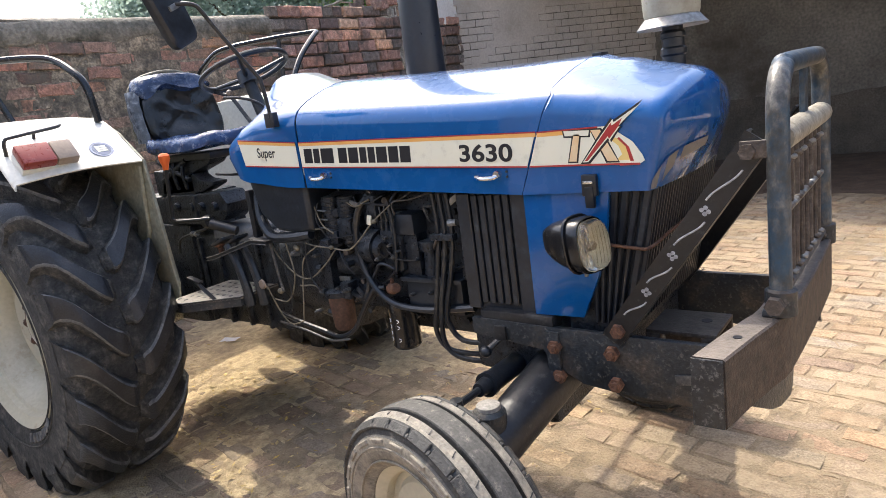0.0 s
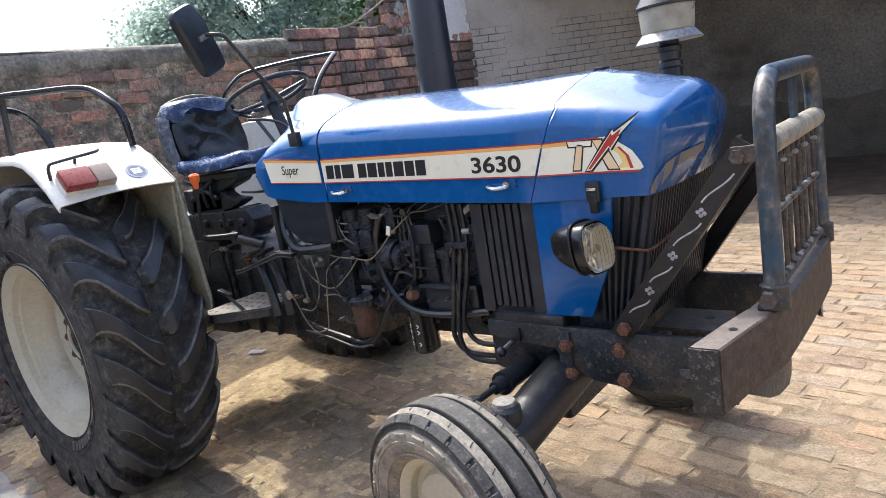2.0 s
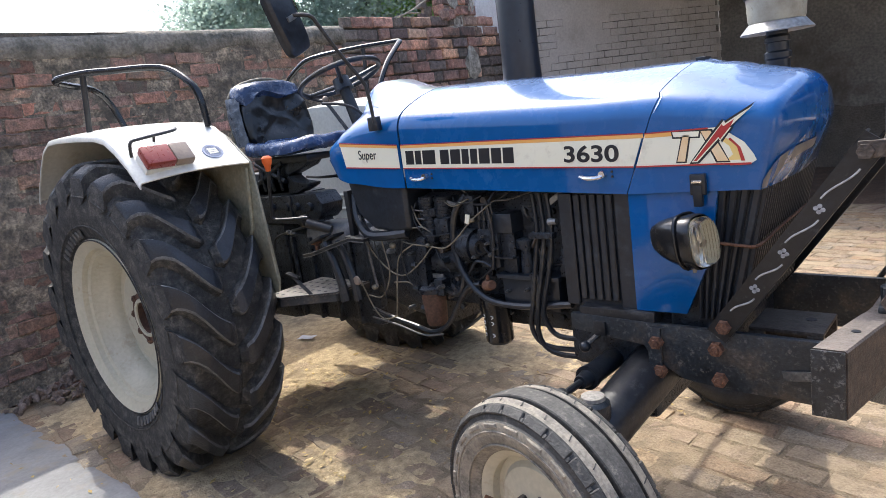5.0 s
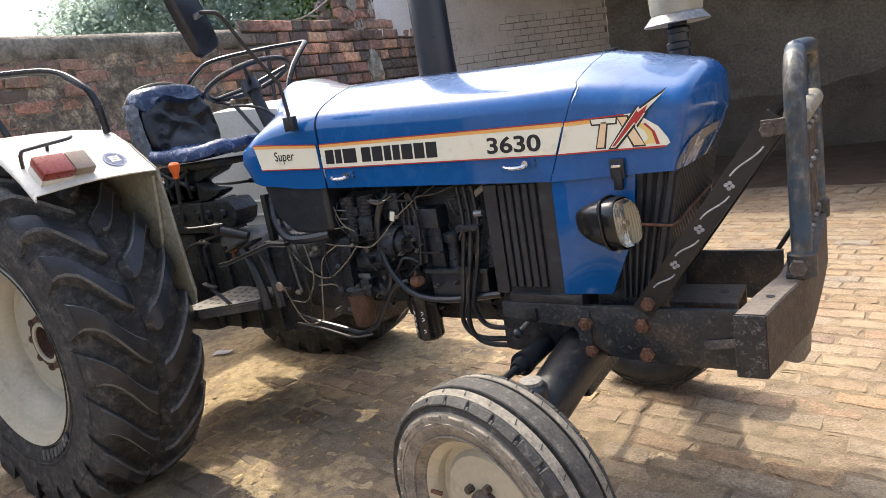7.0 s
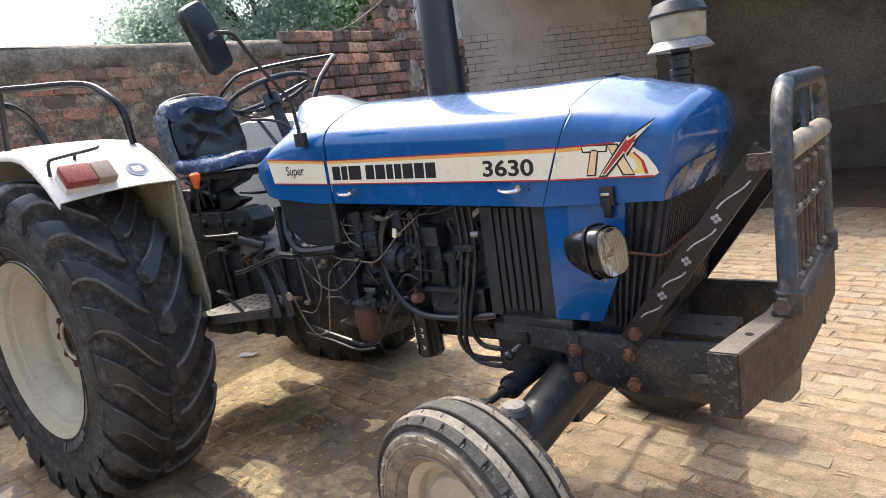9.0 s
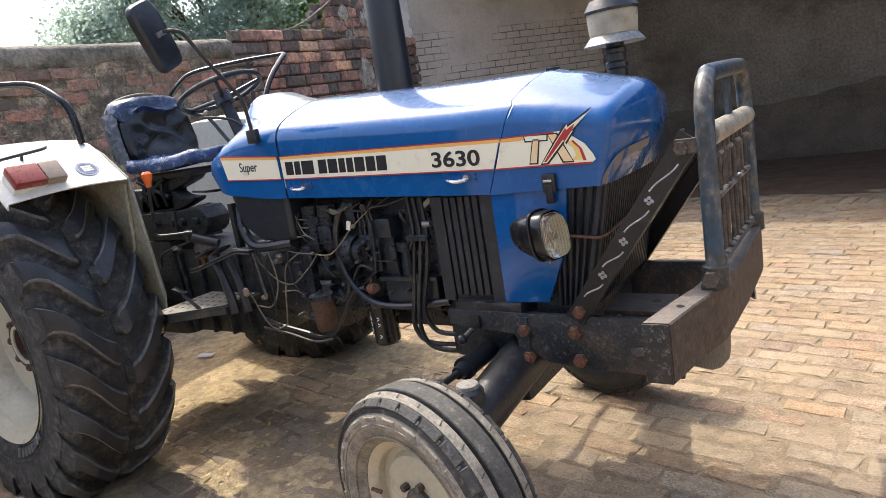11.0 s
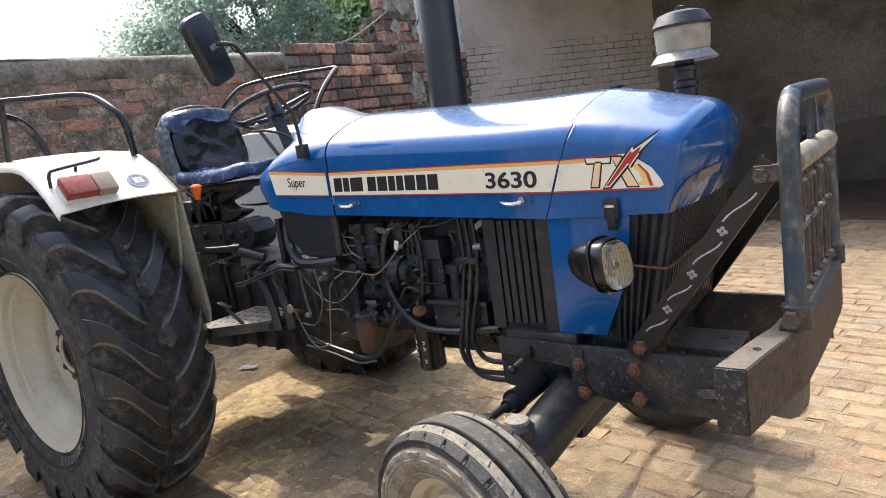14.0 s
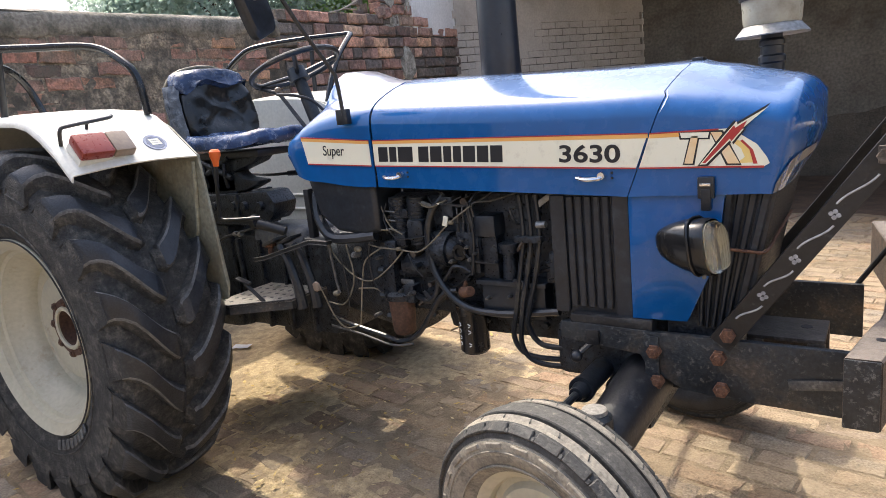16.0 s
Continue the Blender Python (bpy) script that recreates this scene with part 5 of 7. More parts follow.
tube(bm, [(2.42, -0.28, 0.985), (2.515, -0.282, 0.975), (2.55, -0.268, 0.975), (2.554, -0.1, 0.985), (2.554, 0.2, 0.99)], 0.0045, 6, 4)
part("tie_cord", fix(bm), "rust", front_grille, "dark red cord tied round the grille")
bm = bmesh.new()
box(bm, 2.3, 2.45, -0.25, 0.25, 0.7, 1.13)
part("radiator", bm, "engine", tractor, "dark radiator core")

# hood handles
for x in (1.395, 2.08):
    bm = bmesh.new()
    z = lerp_rows(BOT, x) + (0.033 if x < 2 else 0.045)
    tube(bm, [(x, -0.308, z + 0.004), (x + 0.03, -0.324, z), (x + 0.065, -0.32, z + 0.001), (x + 0.075, -0.306, z + 0.006)], 0.0062, 8, 4)
    rod(bm, (x + 0.072, -0.303, z + 0.008), (x + 0.072, -0.318, z + 0.008), 0.011, 0.01, 12)
    part("hood_handle", fix(bm), "chrome", hood, "small bright hood handle")
    for q in (0.0, 0.014):
        bm = bmesh.new()
        rod(bm, (x + 0.098, -0.301, z + q), (x + 0.098, -0.304, z + q), 0.0038, 0.0035, 8)
        part("rivet", fix(bm), "ink", hood)
# hood lap clip on the top seam
bm = bmesh.new()
box(bm, 2.325, 2.355, -0.02, 0.03, 1.458, 1.468, 0.003)
part("seam_clip", bm, "hose", hood)

# lettering: maker's name as plain bars, number and word as text
x = 1.381
for w in (0.046, 0.036, 0.066, -0.02, 0.046, 0.05, 0.036, 0.036, 0.05, 0.046, 0.048):
    if w < 0:
        x += 0.016
        continue
    t0, t1 = x, x + w - 0.007
    strip("name_bar", [(t0, on_decal(t0, 0.17)), (t1, on_decal(t1, 0.17)), (t1 + 0.003, on_decal(t1, 0.74)), (t0 + 0.003, on_decal(t0, 0.74))], "ink", hood, 0.0022)
    x += w


def lettering(body, text, x, z, size, slope, wide, mat, parent, name, y=-0.3048, bold=0.0):
    cu = bpy.data.curves.new(name, "FONT")
    cu.body, cu.size, cu.extrude, cu.offset = text, size, 0.0004, bold * 0.6
    ob = bpy.data.objects.new(name, cu)
    me = bpy.data.meshes.new_from_object(ob)
    bpy.data.objects.remove(ob)
    me.transform(Matrix.Translation((x, y, z)) @ Matrix.Rotation(slope, 4, "Y") @ Matrix.Rotation(math.pi / 2, 4, "X") @ Matrix.Diagonal((wide, 1, 1, 1)))
    me.materials.clear()
    me.materials.append(M[mat])
    o = new(name, me)
    o.parent = parent
    return o


lettering(hood, "3630", 2.026, 1.2225, 0.0655, 0.046, 1.36, "ink", hood, "model_number", bold=0.0024)
lettering(cowl, "Super", 1.13, 1.283, 0.05, 0.05, 0.86, "ink", cowl, "script_word", bold=0.0003)


def tx(name, pts, mat, lift):
    strip(name, pts, mat, nose, lift)


tx("decal_tail", [(2.5, 1.19), (2.55, 1.19), (2.562, 1.197), (2.556, 1.212), (2.535, 1.243), (2.5, 1.268), (2.47, 1.281), (2.45, 1.284), (2.45, 1.25)], "decal", 0.0018)
tx("stripe", [(2.5, 1.187), (2.55, 1.187), (2.55, 1.192), (2.5, 1.193)], "red", 0.0024)
tx("orange_arc", [(2.49, 1.2), (2.533, 1.2), (2.522, 1.228), (2.5, 1.252), (2.488, 1.257), (2.483, 1.25), (2.5, 1.235), (2.508, 1.214)], "yellowink", 0.0019)
tx("red_arc", [(2.527, 1.197), (2.536, 1.197), (2.526, 1.231), (2.503, 1.256), (2.498, 1.253), (2.518, 1.232)], "red", 0.0021)
for grow, mat, lift in ((0.004, "ink", 0.0023), (0.0, "decal", 0.0028)):
    g = grow
    tx("logo_bar", [(2.362 - g, 1.268 - g), (2.425 + g, 1.265 - g), (2.428 + g, 1.278 + g), (2.359 - g, 1.281 + g)], mat, lift)
    tx("logo_bar", [(2.368 - g, 1.204 - g), (2.388 + g, 1.203 - g), (2.402 + g, 1.27), (2.386 - g, 1.271)], mat if grow else "palorange", lift)
    tx("logo_bar", [(2.47 - g, 1.2 - g), (2.497 + g, 1.199 - g), (2.456 + g, 1.277 + g), (2.432 - g, 1.278 + g)], mat if grow else "palorange", lift - 0.0001)
    tx("logo_bolt", [(2.405 - g * 1.5, 1.2 - g), (2.42 + g, 1.2 - g), (2.476 + g, 1.256 - g), (2.479 + g, 1.249 - g), (2.507 + g, 1.281), (2.502 + g, 1.281), (2.56 + g * 1.2, 1.329 + g * 2), (2.493 - g, 1.292 + g), (2.49 - g, 1.299 + g), (2.459 - g, 1.264 + g)], "ink" if grow else "decal", lift + 0.0006)
tx("logo_bolt", [(2.4105, 1.203), (2.4185, 1.203), (2.4755, 1.26), (2.479, 1.2535), (2.506, 1.2845), (2.514, 1.3), (2.488, 1.2845), (2.485, 1.291), (2.459, 1.2605)], "red", 0.0039)

# ---- air cleaner, exhaust ----
AC = Matrix.Translation((2.512, 0.108, 0))
bm = bmesh.new()
lathe(bm, [(0.032, 1.38), (0.032, 1.43), (0.036, 1.435), (0.036, 1.45), (0.03, 1.455), (0.03, 1.478), (0.034, 1.48), (0.034, 1.492), (0.028, 1.5), (0.028, 1.52)], AC, 24)
ac = part("air_cleaner", fix(bm), "hose", tractor, "round air pre-cleaner on a black stem")
bm = bmesh.new()
lathe(bm, [(0.03, 1.514), (0.094, 1.506), (0.096, 1.509), (0.074, 1.535), (0.03, 1.536)], AC, 40)
part("skirt", fix(bm), "silver", ac, "grey flared metal skirt")
bm = bmesh.new()
lathe(bm, [(0.0, 1.536), (0.072, 1.536), (0.075, 1.545), (0.079, 1.607), (0.0, 1.608)], AC, 40)
part("bowl", fix(bm), "bowl", ac, "cloudy pale plastic bowl")
bm = bmesh.new()
lathe(bm, [(0.084, 1.604), (0.085, 1.612), (0.078, 1.624), (0.066, 1.643), (0.04, 1.651), (0.0, 1.652)], AC, 40)
lathe(bm, [(0.084, 1.604), (0.0, 1.603)], AC, 40)
part("cap", fix(bm), "plastic", ac, "dark domed cap")
bm = bmesh.new()
lathe(bm, [(0.014, 1.65), (0.014, 1.664), (0.0, 1.668)], AC, 12)
part("wing_nut", fix(bm), "plastic", ac)
EX = Matrix.Translation((1.673, 0.06, 0))
bm = bmesh.new()
lathe(bm, [(0.03, 1.3), (0.066, 1.42), (0.07, 1.5), (0.068, 1.56), (0.066, 1.9), (0.06, 2.3), (0.045, 2.36), (0.028, 2.4), (0.028, 2.75), (0.022, 2.75), (0.022, 2.4)], EX, 32)
part("exhaust", fix(bm), "stackblack", tractor, "tall dull black exhaust silencer")

# ---- mirrors ----
def mirror(side):
    bm = bmesh.new()
    box(bm, 1.232, 1.28, side * 0.312 - 0.012, side * 0.312 + 0.012, 1.383, 1.434, 0.003)
    base = part("mirror", bm, "black", tractor, "black rear-view mirror on a bent arm")
    bm = bmesh.new()
    if side < 0:
        tube(bm, [(1.262, -0.318, 1.41), (1.261, -0.322, 1.48), (1.259, -0.328, 1.535), (1.256, -0.336, 1.56), (1.234, -0.42, 1.682), (1.228, -0.485, 1.774), (1.225, -0.502, 1.791), (1.214, -0.522, 1.797), (1.19, -0.545, 1.8)], 0.0068, 10, 5)
        head = pose(1.168, -0.562, 1.785, 24, 0, 8)
    else:
        tube(bm, [(1.258, 0.318, 1.39), (1.355, 0.335, 1.395), (1.385, 0.4, 1.4), (1.375, 0.6, 1.41), (1.366, 0.84, 1.41), (1.395, 0.874, 1.41), (1.5, 0.87, 1.41), (1.59, 0.84, 1.41)], 0.016, 10, 5)
        head = pose(1.65, 0.68, 1.41, 0, 80, 90) @ Matrix.Diagonal((1, 1.25, 1.25, 1))
    part("arm", fix(bm), "black", base, "thin black bent arm")
    bm = bmesh.new()
    rings = []
    for x, k in ((-0.02, 0.82), (-0.012, 0.96), (0.0, 1.0), (0.012, 0.98)):
        rings.append([(-x, 0.062 * k * math.copysign(abs(math.cos(i * math.tau / 32)) ** 0.4, math.cos(i * math.tau / 32)), 0.118 * k * math.copysign(abs(math.sin(i * math.tau / 32)) ** 0.4, math.sin(i * math.tau / 32))) for i in range(32)])
    loft(bm, rings)
    h = part("mirror_head", fix(bm), "plastic", base, "dark plastic mirror back")
    h.matrix_basis = head
    bm = bmesh.new()
    prism(bm, [(0.055 * math.copysign(abs(math.cos(i * math.tau / 32)) ** 0.4, math.cos(i * math.tau / 32)), 0.108 * math.copysign(abs(math.sin(i * math.tau / 32)) ** 0.4, math.sin(i * math.tau / 32))) for i in range(32)], lambda a, b, d: (-0.0128 - d, a, b), 0.002)
    g = part("mirror_glass", fix(bm), "mirrorglass", base)
    g.matrix_basis = head
    bm = bmesh.new()
    box(bm, 0.018, 0.028, -0.012, 0.03, -0.005, 0.012, 0.002)
    c = part("mirror_clamp", bm, "silver", base)
    c.matrix_basis = head


mirror(-1)
mirror(1)

# ---- driver's place ----
def crease(y, z, q):
    """Sharp folds of a loose plastic sheet."""
    return (1 - 2 * abs(noise.noise((y * 7 + z * 5, z * 9 - y * 3, q)))) * 0.6 + (1 - 2 * abs(noise.noise((y * 17 - z * 9, z * 15 + y * 8, q + 4)))) * 0.3


bm = bmesh.new()
rings = []
for x, k in ((0.09, 0.9), (0.1, 0.98), (0.125, 1.0), (0.15, 1.0), (0.172, 0.98), (0.184, 0.93), (0.189, 0.86), (0.19, 0.78), (0.188, 0.7), (0.185, 0.6), (0.182, 0.5), (0.179, 0.4), (0.177, 0.3), (0.175, 0.2), (0.175, 0.1)):
    ring = []
    for i in range(60):
        a = i * math.tau / 60
        c, q = math.cos(a), math.sin(a)
        y, z = 0.205 * k * math.copysign(abs(c) ** 0.42, c), 0.152 * k * math.copysign(abs(q) ** 0.5, q)
        y *= 1 - 0.16 * max(0, z / 0.15)
        ring.append((x - 0.18 * z + 0.02 * crease(y, z, 2), y + 0.035 + 0.01 * crease(x * 3, z, 7), 1.512 + z + 0.006 * noise.noise((y * 15, x * 15, 7))))
    rings.append(ring)
loft(bm, rings)
seat = part("seat", fix(bm), "seatblack", tractor, "driver seat wrapped in black plastic sheet", 32)
bm = bmesh.new()
rings = []
for k, z in ((1.0, 1.56), (1.035, 1.585), (1.045, 1.61), (1.04, 1.635), (1.02, 1.655), (0.97, 1.671), (0.85, 1.68), (0.6, 1.683), (0.2, 1.684)):
    ring = []
    for i in range(60):
        a = i * math.tau / 60
        c, q = math.cos(a), math.sin(a)
        y, x = 0.19 * (k - 0.9 * max(0, z - 1.61)) * math.copysign(abs(c) ** 0.5, c), 0.062 * k * math.copysign(abs(q) ** 0.45, q)
        hem = max(0, 1.63 - z) * (0.9 * noise.noise((y * 9, 5, 1)) + (0.75 if x > 0 else -0.9))
        ring.append((0.132 + x - 0.18 * (z - 1.515) + 0.012 * crease(y, z, 9), y + 0.035, z + hem + 0.012 * crease(y, x * 2, 3) + 0.016 * (1 - (y / 0.19) ** 2) - 0.008))
    rings.append(ring)
loft(bm, rings)
part("blue_sheet", fix(bm), "seatblue", seat, "wrinkled blue plastic wrap", 32)
bm = bmesh.new()
rings = []
for z, k in ((1.315, 0.93), (1.325, 1.0), (1.355, 1.0), (1.375, 0.95), (1.38, 0.7)):
    ring = []
    for i in range(40):
        a = i * math.tau / 40
        c, q = math.cos(a), math.sin(a)
        x, y = 0.27 * k * math.copysign(abs(c) ** 0.45, c), 0.225 * k * math.copysign(abs(q) ** 0.45, q)
        ring.append((0.42 + x, y, z + 0.014 * crease(x, y, 6) + 0.02 * (x / 0.27) ** 2))
    rings.append(ring)
loft(bm, rings)
part("cushion", fix(bm), "cushionblue", seat, "worn blue seat cushion", 60)
bm = bmesh.new()
HOOP = [(0.075, -0.165, 1.4), (0.055, -0.162, 1.55), (0.05, -0.145, 1.625), (0.046, -0.09, 1.682), (0.044, 0.02, 1.712), (0.044, 0.12, 1.714), (0.045, 0.2, 1.69), (0.05, 0.235, 1.64), (0.075, 0.25, 1.4)]
tube(bm, HOOP, 0.0085, 8, 4)
part("seat_hoop", fix(bm), "wire", seat, "tan tubular seat hoop")
bm = bmesh.new()
loft(bm, [[(x + dx, 0.045 + (y - 0.045) * 0.97, z - 0.004) for x, y, z in HOOP] for dx in (-0.004, 0.004)])
part("back_board", fix(bm), "olive", seat, "tan board behind the seat")
# pale crumpled wrap along the backrest's near side
bm = bmesh.new()
rings = []
for i in range(17):
    x = 0.06 + 0.115 * i / 16
    rings.append([(x - 0.18 * (z - 1.512), -0.172 + 0.012 * math.sin(i * math.pi / 16) * -1 + 0.008 * crease(x * 3, z * 2, 5) + 0.02 * max(0, (z - 1.56) / 0.1), z) for z in [1.385 + 0.24 * j / 30 for j in range(31)]])
for p, q in zip(rings, rings[1:]):
    p, q = [[bm.verts.new(c) for c in r] for r in (p, q)]
    for j in range(30):
        bm.faces.new((p[j], q[j], q[j + 1], p[j + 1]))
bmesh.ops.remove_doubles(bm, verts=bm.verts, dist=0.0001)
bmesh.ops.solidify(bm, geom=bm.faces[:], thickness=0.002)
part("side_wrap", fix(bm), "greywrap", seat, "crumpled grey-blue plastic wrap", 32)
bm = bmesh.new()
box(bm, 0.2, 0.62, -0.16, 0.02, 1.285, 1.315, 0.008)
part("seat_pan", bm, "black", seat, "black pressed seat pan")
bm = bmesh.new()
prism(bm, [(0.14, 1.13), (0.42, 1.13), (0.42, 1.226), (0.56, 1.262), (0.6, 1.29), (0.2, 1.29)], lambda a, b, d: (a, -0.14 + d, b), 0.09)
part("seat_base", bevel_all(fix(bm), 0.008), "engine", seat, "greasy black seat base")
for x0, x1 in ((0.2, 0.42), (0.42, 0.2)):
    bm = bmesh.new()
    rod(bm, (x0, -0.155, 1.2), (x1, -0.155, 1.29), 0.012)
    part("suspension_link", fix(bm), "engine", seat, "dark scissor link under the seat")
for k in range(3):
    bm = bmesh.new()
    tube(bm, [(0.24 + 0.07 * k, -0.15, 1.16), (0.25 + 0.07 * k, -0.165, 1.22), (0.24 + 0.07 * k, -0.15, 1.28)], 0.01, 6, 3)
    part("suspension_spring", fix(bm), "engine", seat)

SW = pose(0.695, 0.046, 1.635, 1, -18.8, 0)
bm = bmesh.new()
tube(bm, [SW @ Vector((0.19 * math.cos(k * math.tau / 40), 0.19 * math.sin(k * math.tau / 40), 0)) for k in range(41)], 0.0115, 10, 0)
steer = part("steering_wheel", fix(bm), "hose", tractor, "black steering wheel")
bm = bmesh.new()
for a in (1.0, 3.4, 5.55):
    rod(bm, SW @ Vector((0.03 * math.cos(a), 0.03 * math.sin(a), -0.03)), SW @ Vector((0.186 * math.cos(a), 0.186 * math.sin(a), 0)), 0.011, 0.009, 8)
rod(bm, SW @ Vector((0, 0, -0.06)), SW @ Vector((0, 0, -0.005)), 0.045, 0.038, 20)
part("spoke_hub", fix(bm), "hose", steer)
bm = bmesh.new()
rod(bm, SW @ Vector((0, 0, -0.05)), SW @ Vector((0, 0, -0.34)), 0.026, 0.03, 14)
part("steering_column", fix(bm), "black", steer, "black steering column")
bm = bmesh.new()
tube(bm, [(0.88, 0.0, 1.44), (0.85, -0.04, 1.49), (0.8, -0.08, 1.515), (0.74, -0.12, 1.525)], 0.006, 8, 4)
part("hand_throttle", fix(bm), "black", steer)
bm = bmesh.new()
tube(bm, [(0.76, 0.0, 1.38), (0.7, 0.0, 1.45), (0.63, 0.0, 1.53), (0.576, 0.0, 1.551), (0.49, 0.0, 1.574)], 0.0085, 8, 4)
lev = part("gear_lever", fix(bm), "black", tractor, "thin lever with a faded red knob")
bm = bmesh.new()
bmesh.ops.create_uvsphere(bm, u_segments=14, v_segments=10, radius=0.014, matrix=Matrix.Translation((0.622, 0.0, 1.551)))
part("knob", bm, "lampclear", lev)
# hydraulic lever with orange knob
bm = bmesh.new()
tube(bm, [(0.74, -0.3, 1.055), (0.64, -0.345, 1.055), (0.575, -0.36, 1.06), (0.57, -0.36, 1.1), (0.585, -0.36, 1.2), (0.6, -0.36, 1.28)], 0.0075, 8, 4)
lev = part("hydraulic_lever", fix(bm), "black", tractor, "bent black lever with an orange knob")
bm = bmesh.new()
lathe(bm, [(0.0, 0.0), (0.011, 0.0), (0.014, 0.02), (0.022, 0.042), (0.022, 0.058), (0.014, 0.066), (0, 0.067)], pose(0.6, -0.36, 1.272, 0, 5, 0), 18)
part("knob", fix(bm), "orangeknob", lev, "bright orange plastic knob")
bm = bmesh.new()
tube(bm, [(0.25, 0.1, 1.19), (0.4, 0.08, 1.185), (0.58, 0.06, 1.19)], 0.007, 8, 3)
rod(bm, (0.54, 0.066, 1.189), (0.6, 0.058, 1.19), 0.012, 0.012, 10)
part("side_lever", fix(bm), "hose", tractor)

# foot plates
for s in (-1, 1):
    bm = bmesh.new()
    prism(bm, [(0.56, 0.475), (0.68, 0.475), (0.885, 0.335), (0.9, 0.1), (0.56, 0.1)], lambda a, b, d: (a, s * b, 0.73 + d), 0.006)
    fp = part("foot_plate", fix(bm), "plate", tractor, "dusty steel foot plate with dark holes")
    bm = bmesh.new()
    for a, b in (((0.56, 0.475), (0.68, 0.475)), ((0.68, 0.475), (0.885, 0.335)), ((0.885, 0.335), (0.898, 0.12))):
        pa, pb = Vector((*a, 0)), Vector((*b, 0))
        n = (pb - pa).normalized()
        q = Vector((n.y, -n.x, 0)) * 0.006
        rings = [[Vector((p.x, s * p.y, 0.7)), Vector((p.x + q.x, s * (p.y + q.y), 0.7)), Vector((p.x + q.x, s * (p.y + q.y), 0.74)), Vector((p.x, s * p.y, 0.74))] for p in (pa, pb)]
        loft(bm, rings)
    part("plate_edge", fix(bm), "chip", fp, "chipped black turned-down edge")
    # flat black discs stand in for the plate's dark holes
    for i in range(7):
        for j in range(7):
            x, y = 0.585 + 0.045 * i + 0.02 * (j % 2), 0.14 + 0.047 * j
            if y > 0.45 - max(0, x - 0.66) * 0.56 - 0.02:
                continue
            bm = bmesh.new()
            lathe(bm, [(0.0085, 0.0), (0.008, 0.0012), (0.0, 0.0014)], Matrix.Translation((x, s * y, 0.736)), 8)
            part("tread_stud", fix(bm), "ink", fp)
bm = bmesh.new()
tube(bm, [(0.785, -0.385, 0.736), (0.745, -0.4, 0.782), (0.715, -0.41, 0.815)], 0.008, 8, 3)
box(bm, -0.03, 0.03, -0.014, 0.014, -0.005, 0.005, 0.003, pose(0.71, -0.41, 0.823, 0, 25, 20))
part("foot_throttle", fix(bm), "black", tractor, "small black foot pedal")
# brake pedals hanging behind the foot plate
for k, (x, y) in enumerate(((0.9, -0.315), (0.95, -0.285))):
    bm = bmesh.new()
    tube(bm, [(x + 0.02, y, 0.7), (x + 0.01, y, 0.78), (x - 0.02, y, 0.88), (x - 0.06, y, 0.95)], lambda t: 0.022 - 0.008 * t, 8, 4)
    pd = part("brake_pedal", fix(bm), "hose", tractor, "black brake pedal arm")
    bm = bmesh.new()
    box(bm, -0.045, 0.045, -0.03, 0.03, -0.006, 0.006, 0.003, pose(x - 0.09, y + 0.005, 0.965, 0, -20, 0))
    part("pedal_pad", bm, "hose", pd)
bm = bmesh.new()
prism(bm, [(0.7, 0.882), (0.755, 0.89), (1.02, 0.963), (1.11, 0.961), (1.11, 0.973), (1.02, 0.976), (0.75, 0.903), (0.7, 0.895)], lambda a, b, d: (a, -0.33 + d, b), 0.03)
part("linkage_bar", fix(bm), "black", tractor, "flat black linkage bar with pale edges", 20)
for dz in (0.0, -0.014):
    bm = bmesh.new()
    tube(bm, [(0.7, -0.331, 0.896 + dz), (0.755, -0.331, 0.904 + dz), (1.02, -0.331, 0.977 + dz), (1.11, -0.331, 0.974 + dz)], 0.0022, 6, 0)
    part("worn_edge", fix(bm), "rodgrey", tractor)
bm = bmesh.new()
lathe(bm, [(0.0, 0.0), (0.011, 0.0), (0.011, 0.035), (0.024, 0.04), (0.025, 0.052), (0.0, 0.054)], Matrix.Translation((0.77, -0.3, 0.9)), 16)
part("pull_knob", fix(bm), "rust", tractor, "faded red pull knob")

# ---- transmission, engine ----
# added block: keeps sun off the ground between differential and gearbox
bm = bmesh.new()
box(bm, 0.06, 0.44, -0.15, 0.28, 0.55, 0.86, 0.03)
part("transmission_case", bm, "engine", tractor, "plain black block added to stop sun reaching the ground")
bm = bmesh.new()
box(bm, -0.3, 0.35, -0.17, 0.17, 0.5, 1.0, 0.05)
part("differential_case", bm, "engine", tractor, "oily black differential case")
bm = bmesh.new()
box(bm, 0.3, 0.95, -0.15, 0.15, 0.52, 0.95, 0.05)
gearbox = part("gearbox", bm, "engine", tractor, "oily black ribbed gearbox")
for k in range(4):
    bm = bmesh.new()
    box(bm, 0.38 + 0.14 * k, 0.4 + 0.14 * k, -0.165, 0.165, 0.53, 0.93, 0.006)
    part("casting_rib", bm, "engine", gearbox)
bm = bmesh.new()
rings = []
for x, k in ((0.92, 0.75), (0.96, 0.8), (1.2, 1.0), (1.3, 1.06), (1.32, 1.06)):
    rings.append([(x, 0.21 * k * math.copysign(abs(math.cos(i * math.tau / 28)) ** 0.7, math.cos(i * math.tau / 28)), 0.805 + 0.222 * k * math.copysign(abs(math.sin(i * math.tau / 28)) ** 0.7, math.sin(i * math.tau / 28))) for i in range(28)])
loft(bm, rings)
bell = part("clutch_housing", fix(bm), "engine", tractor, "oily black bell housing")
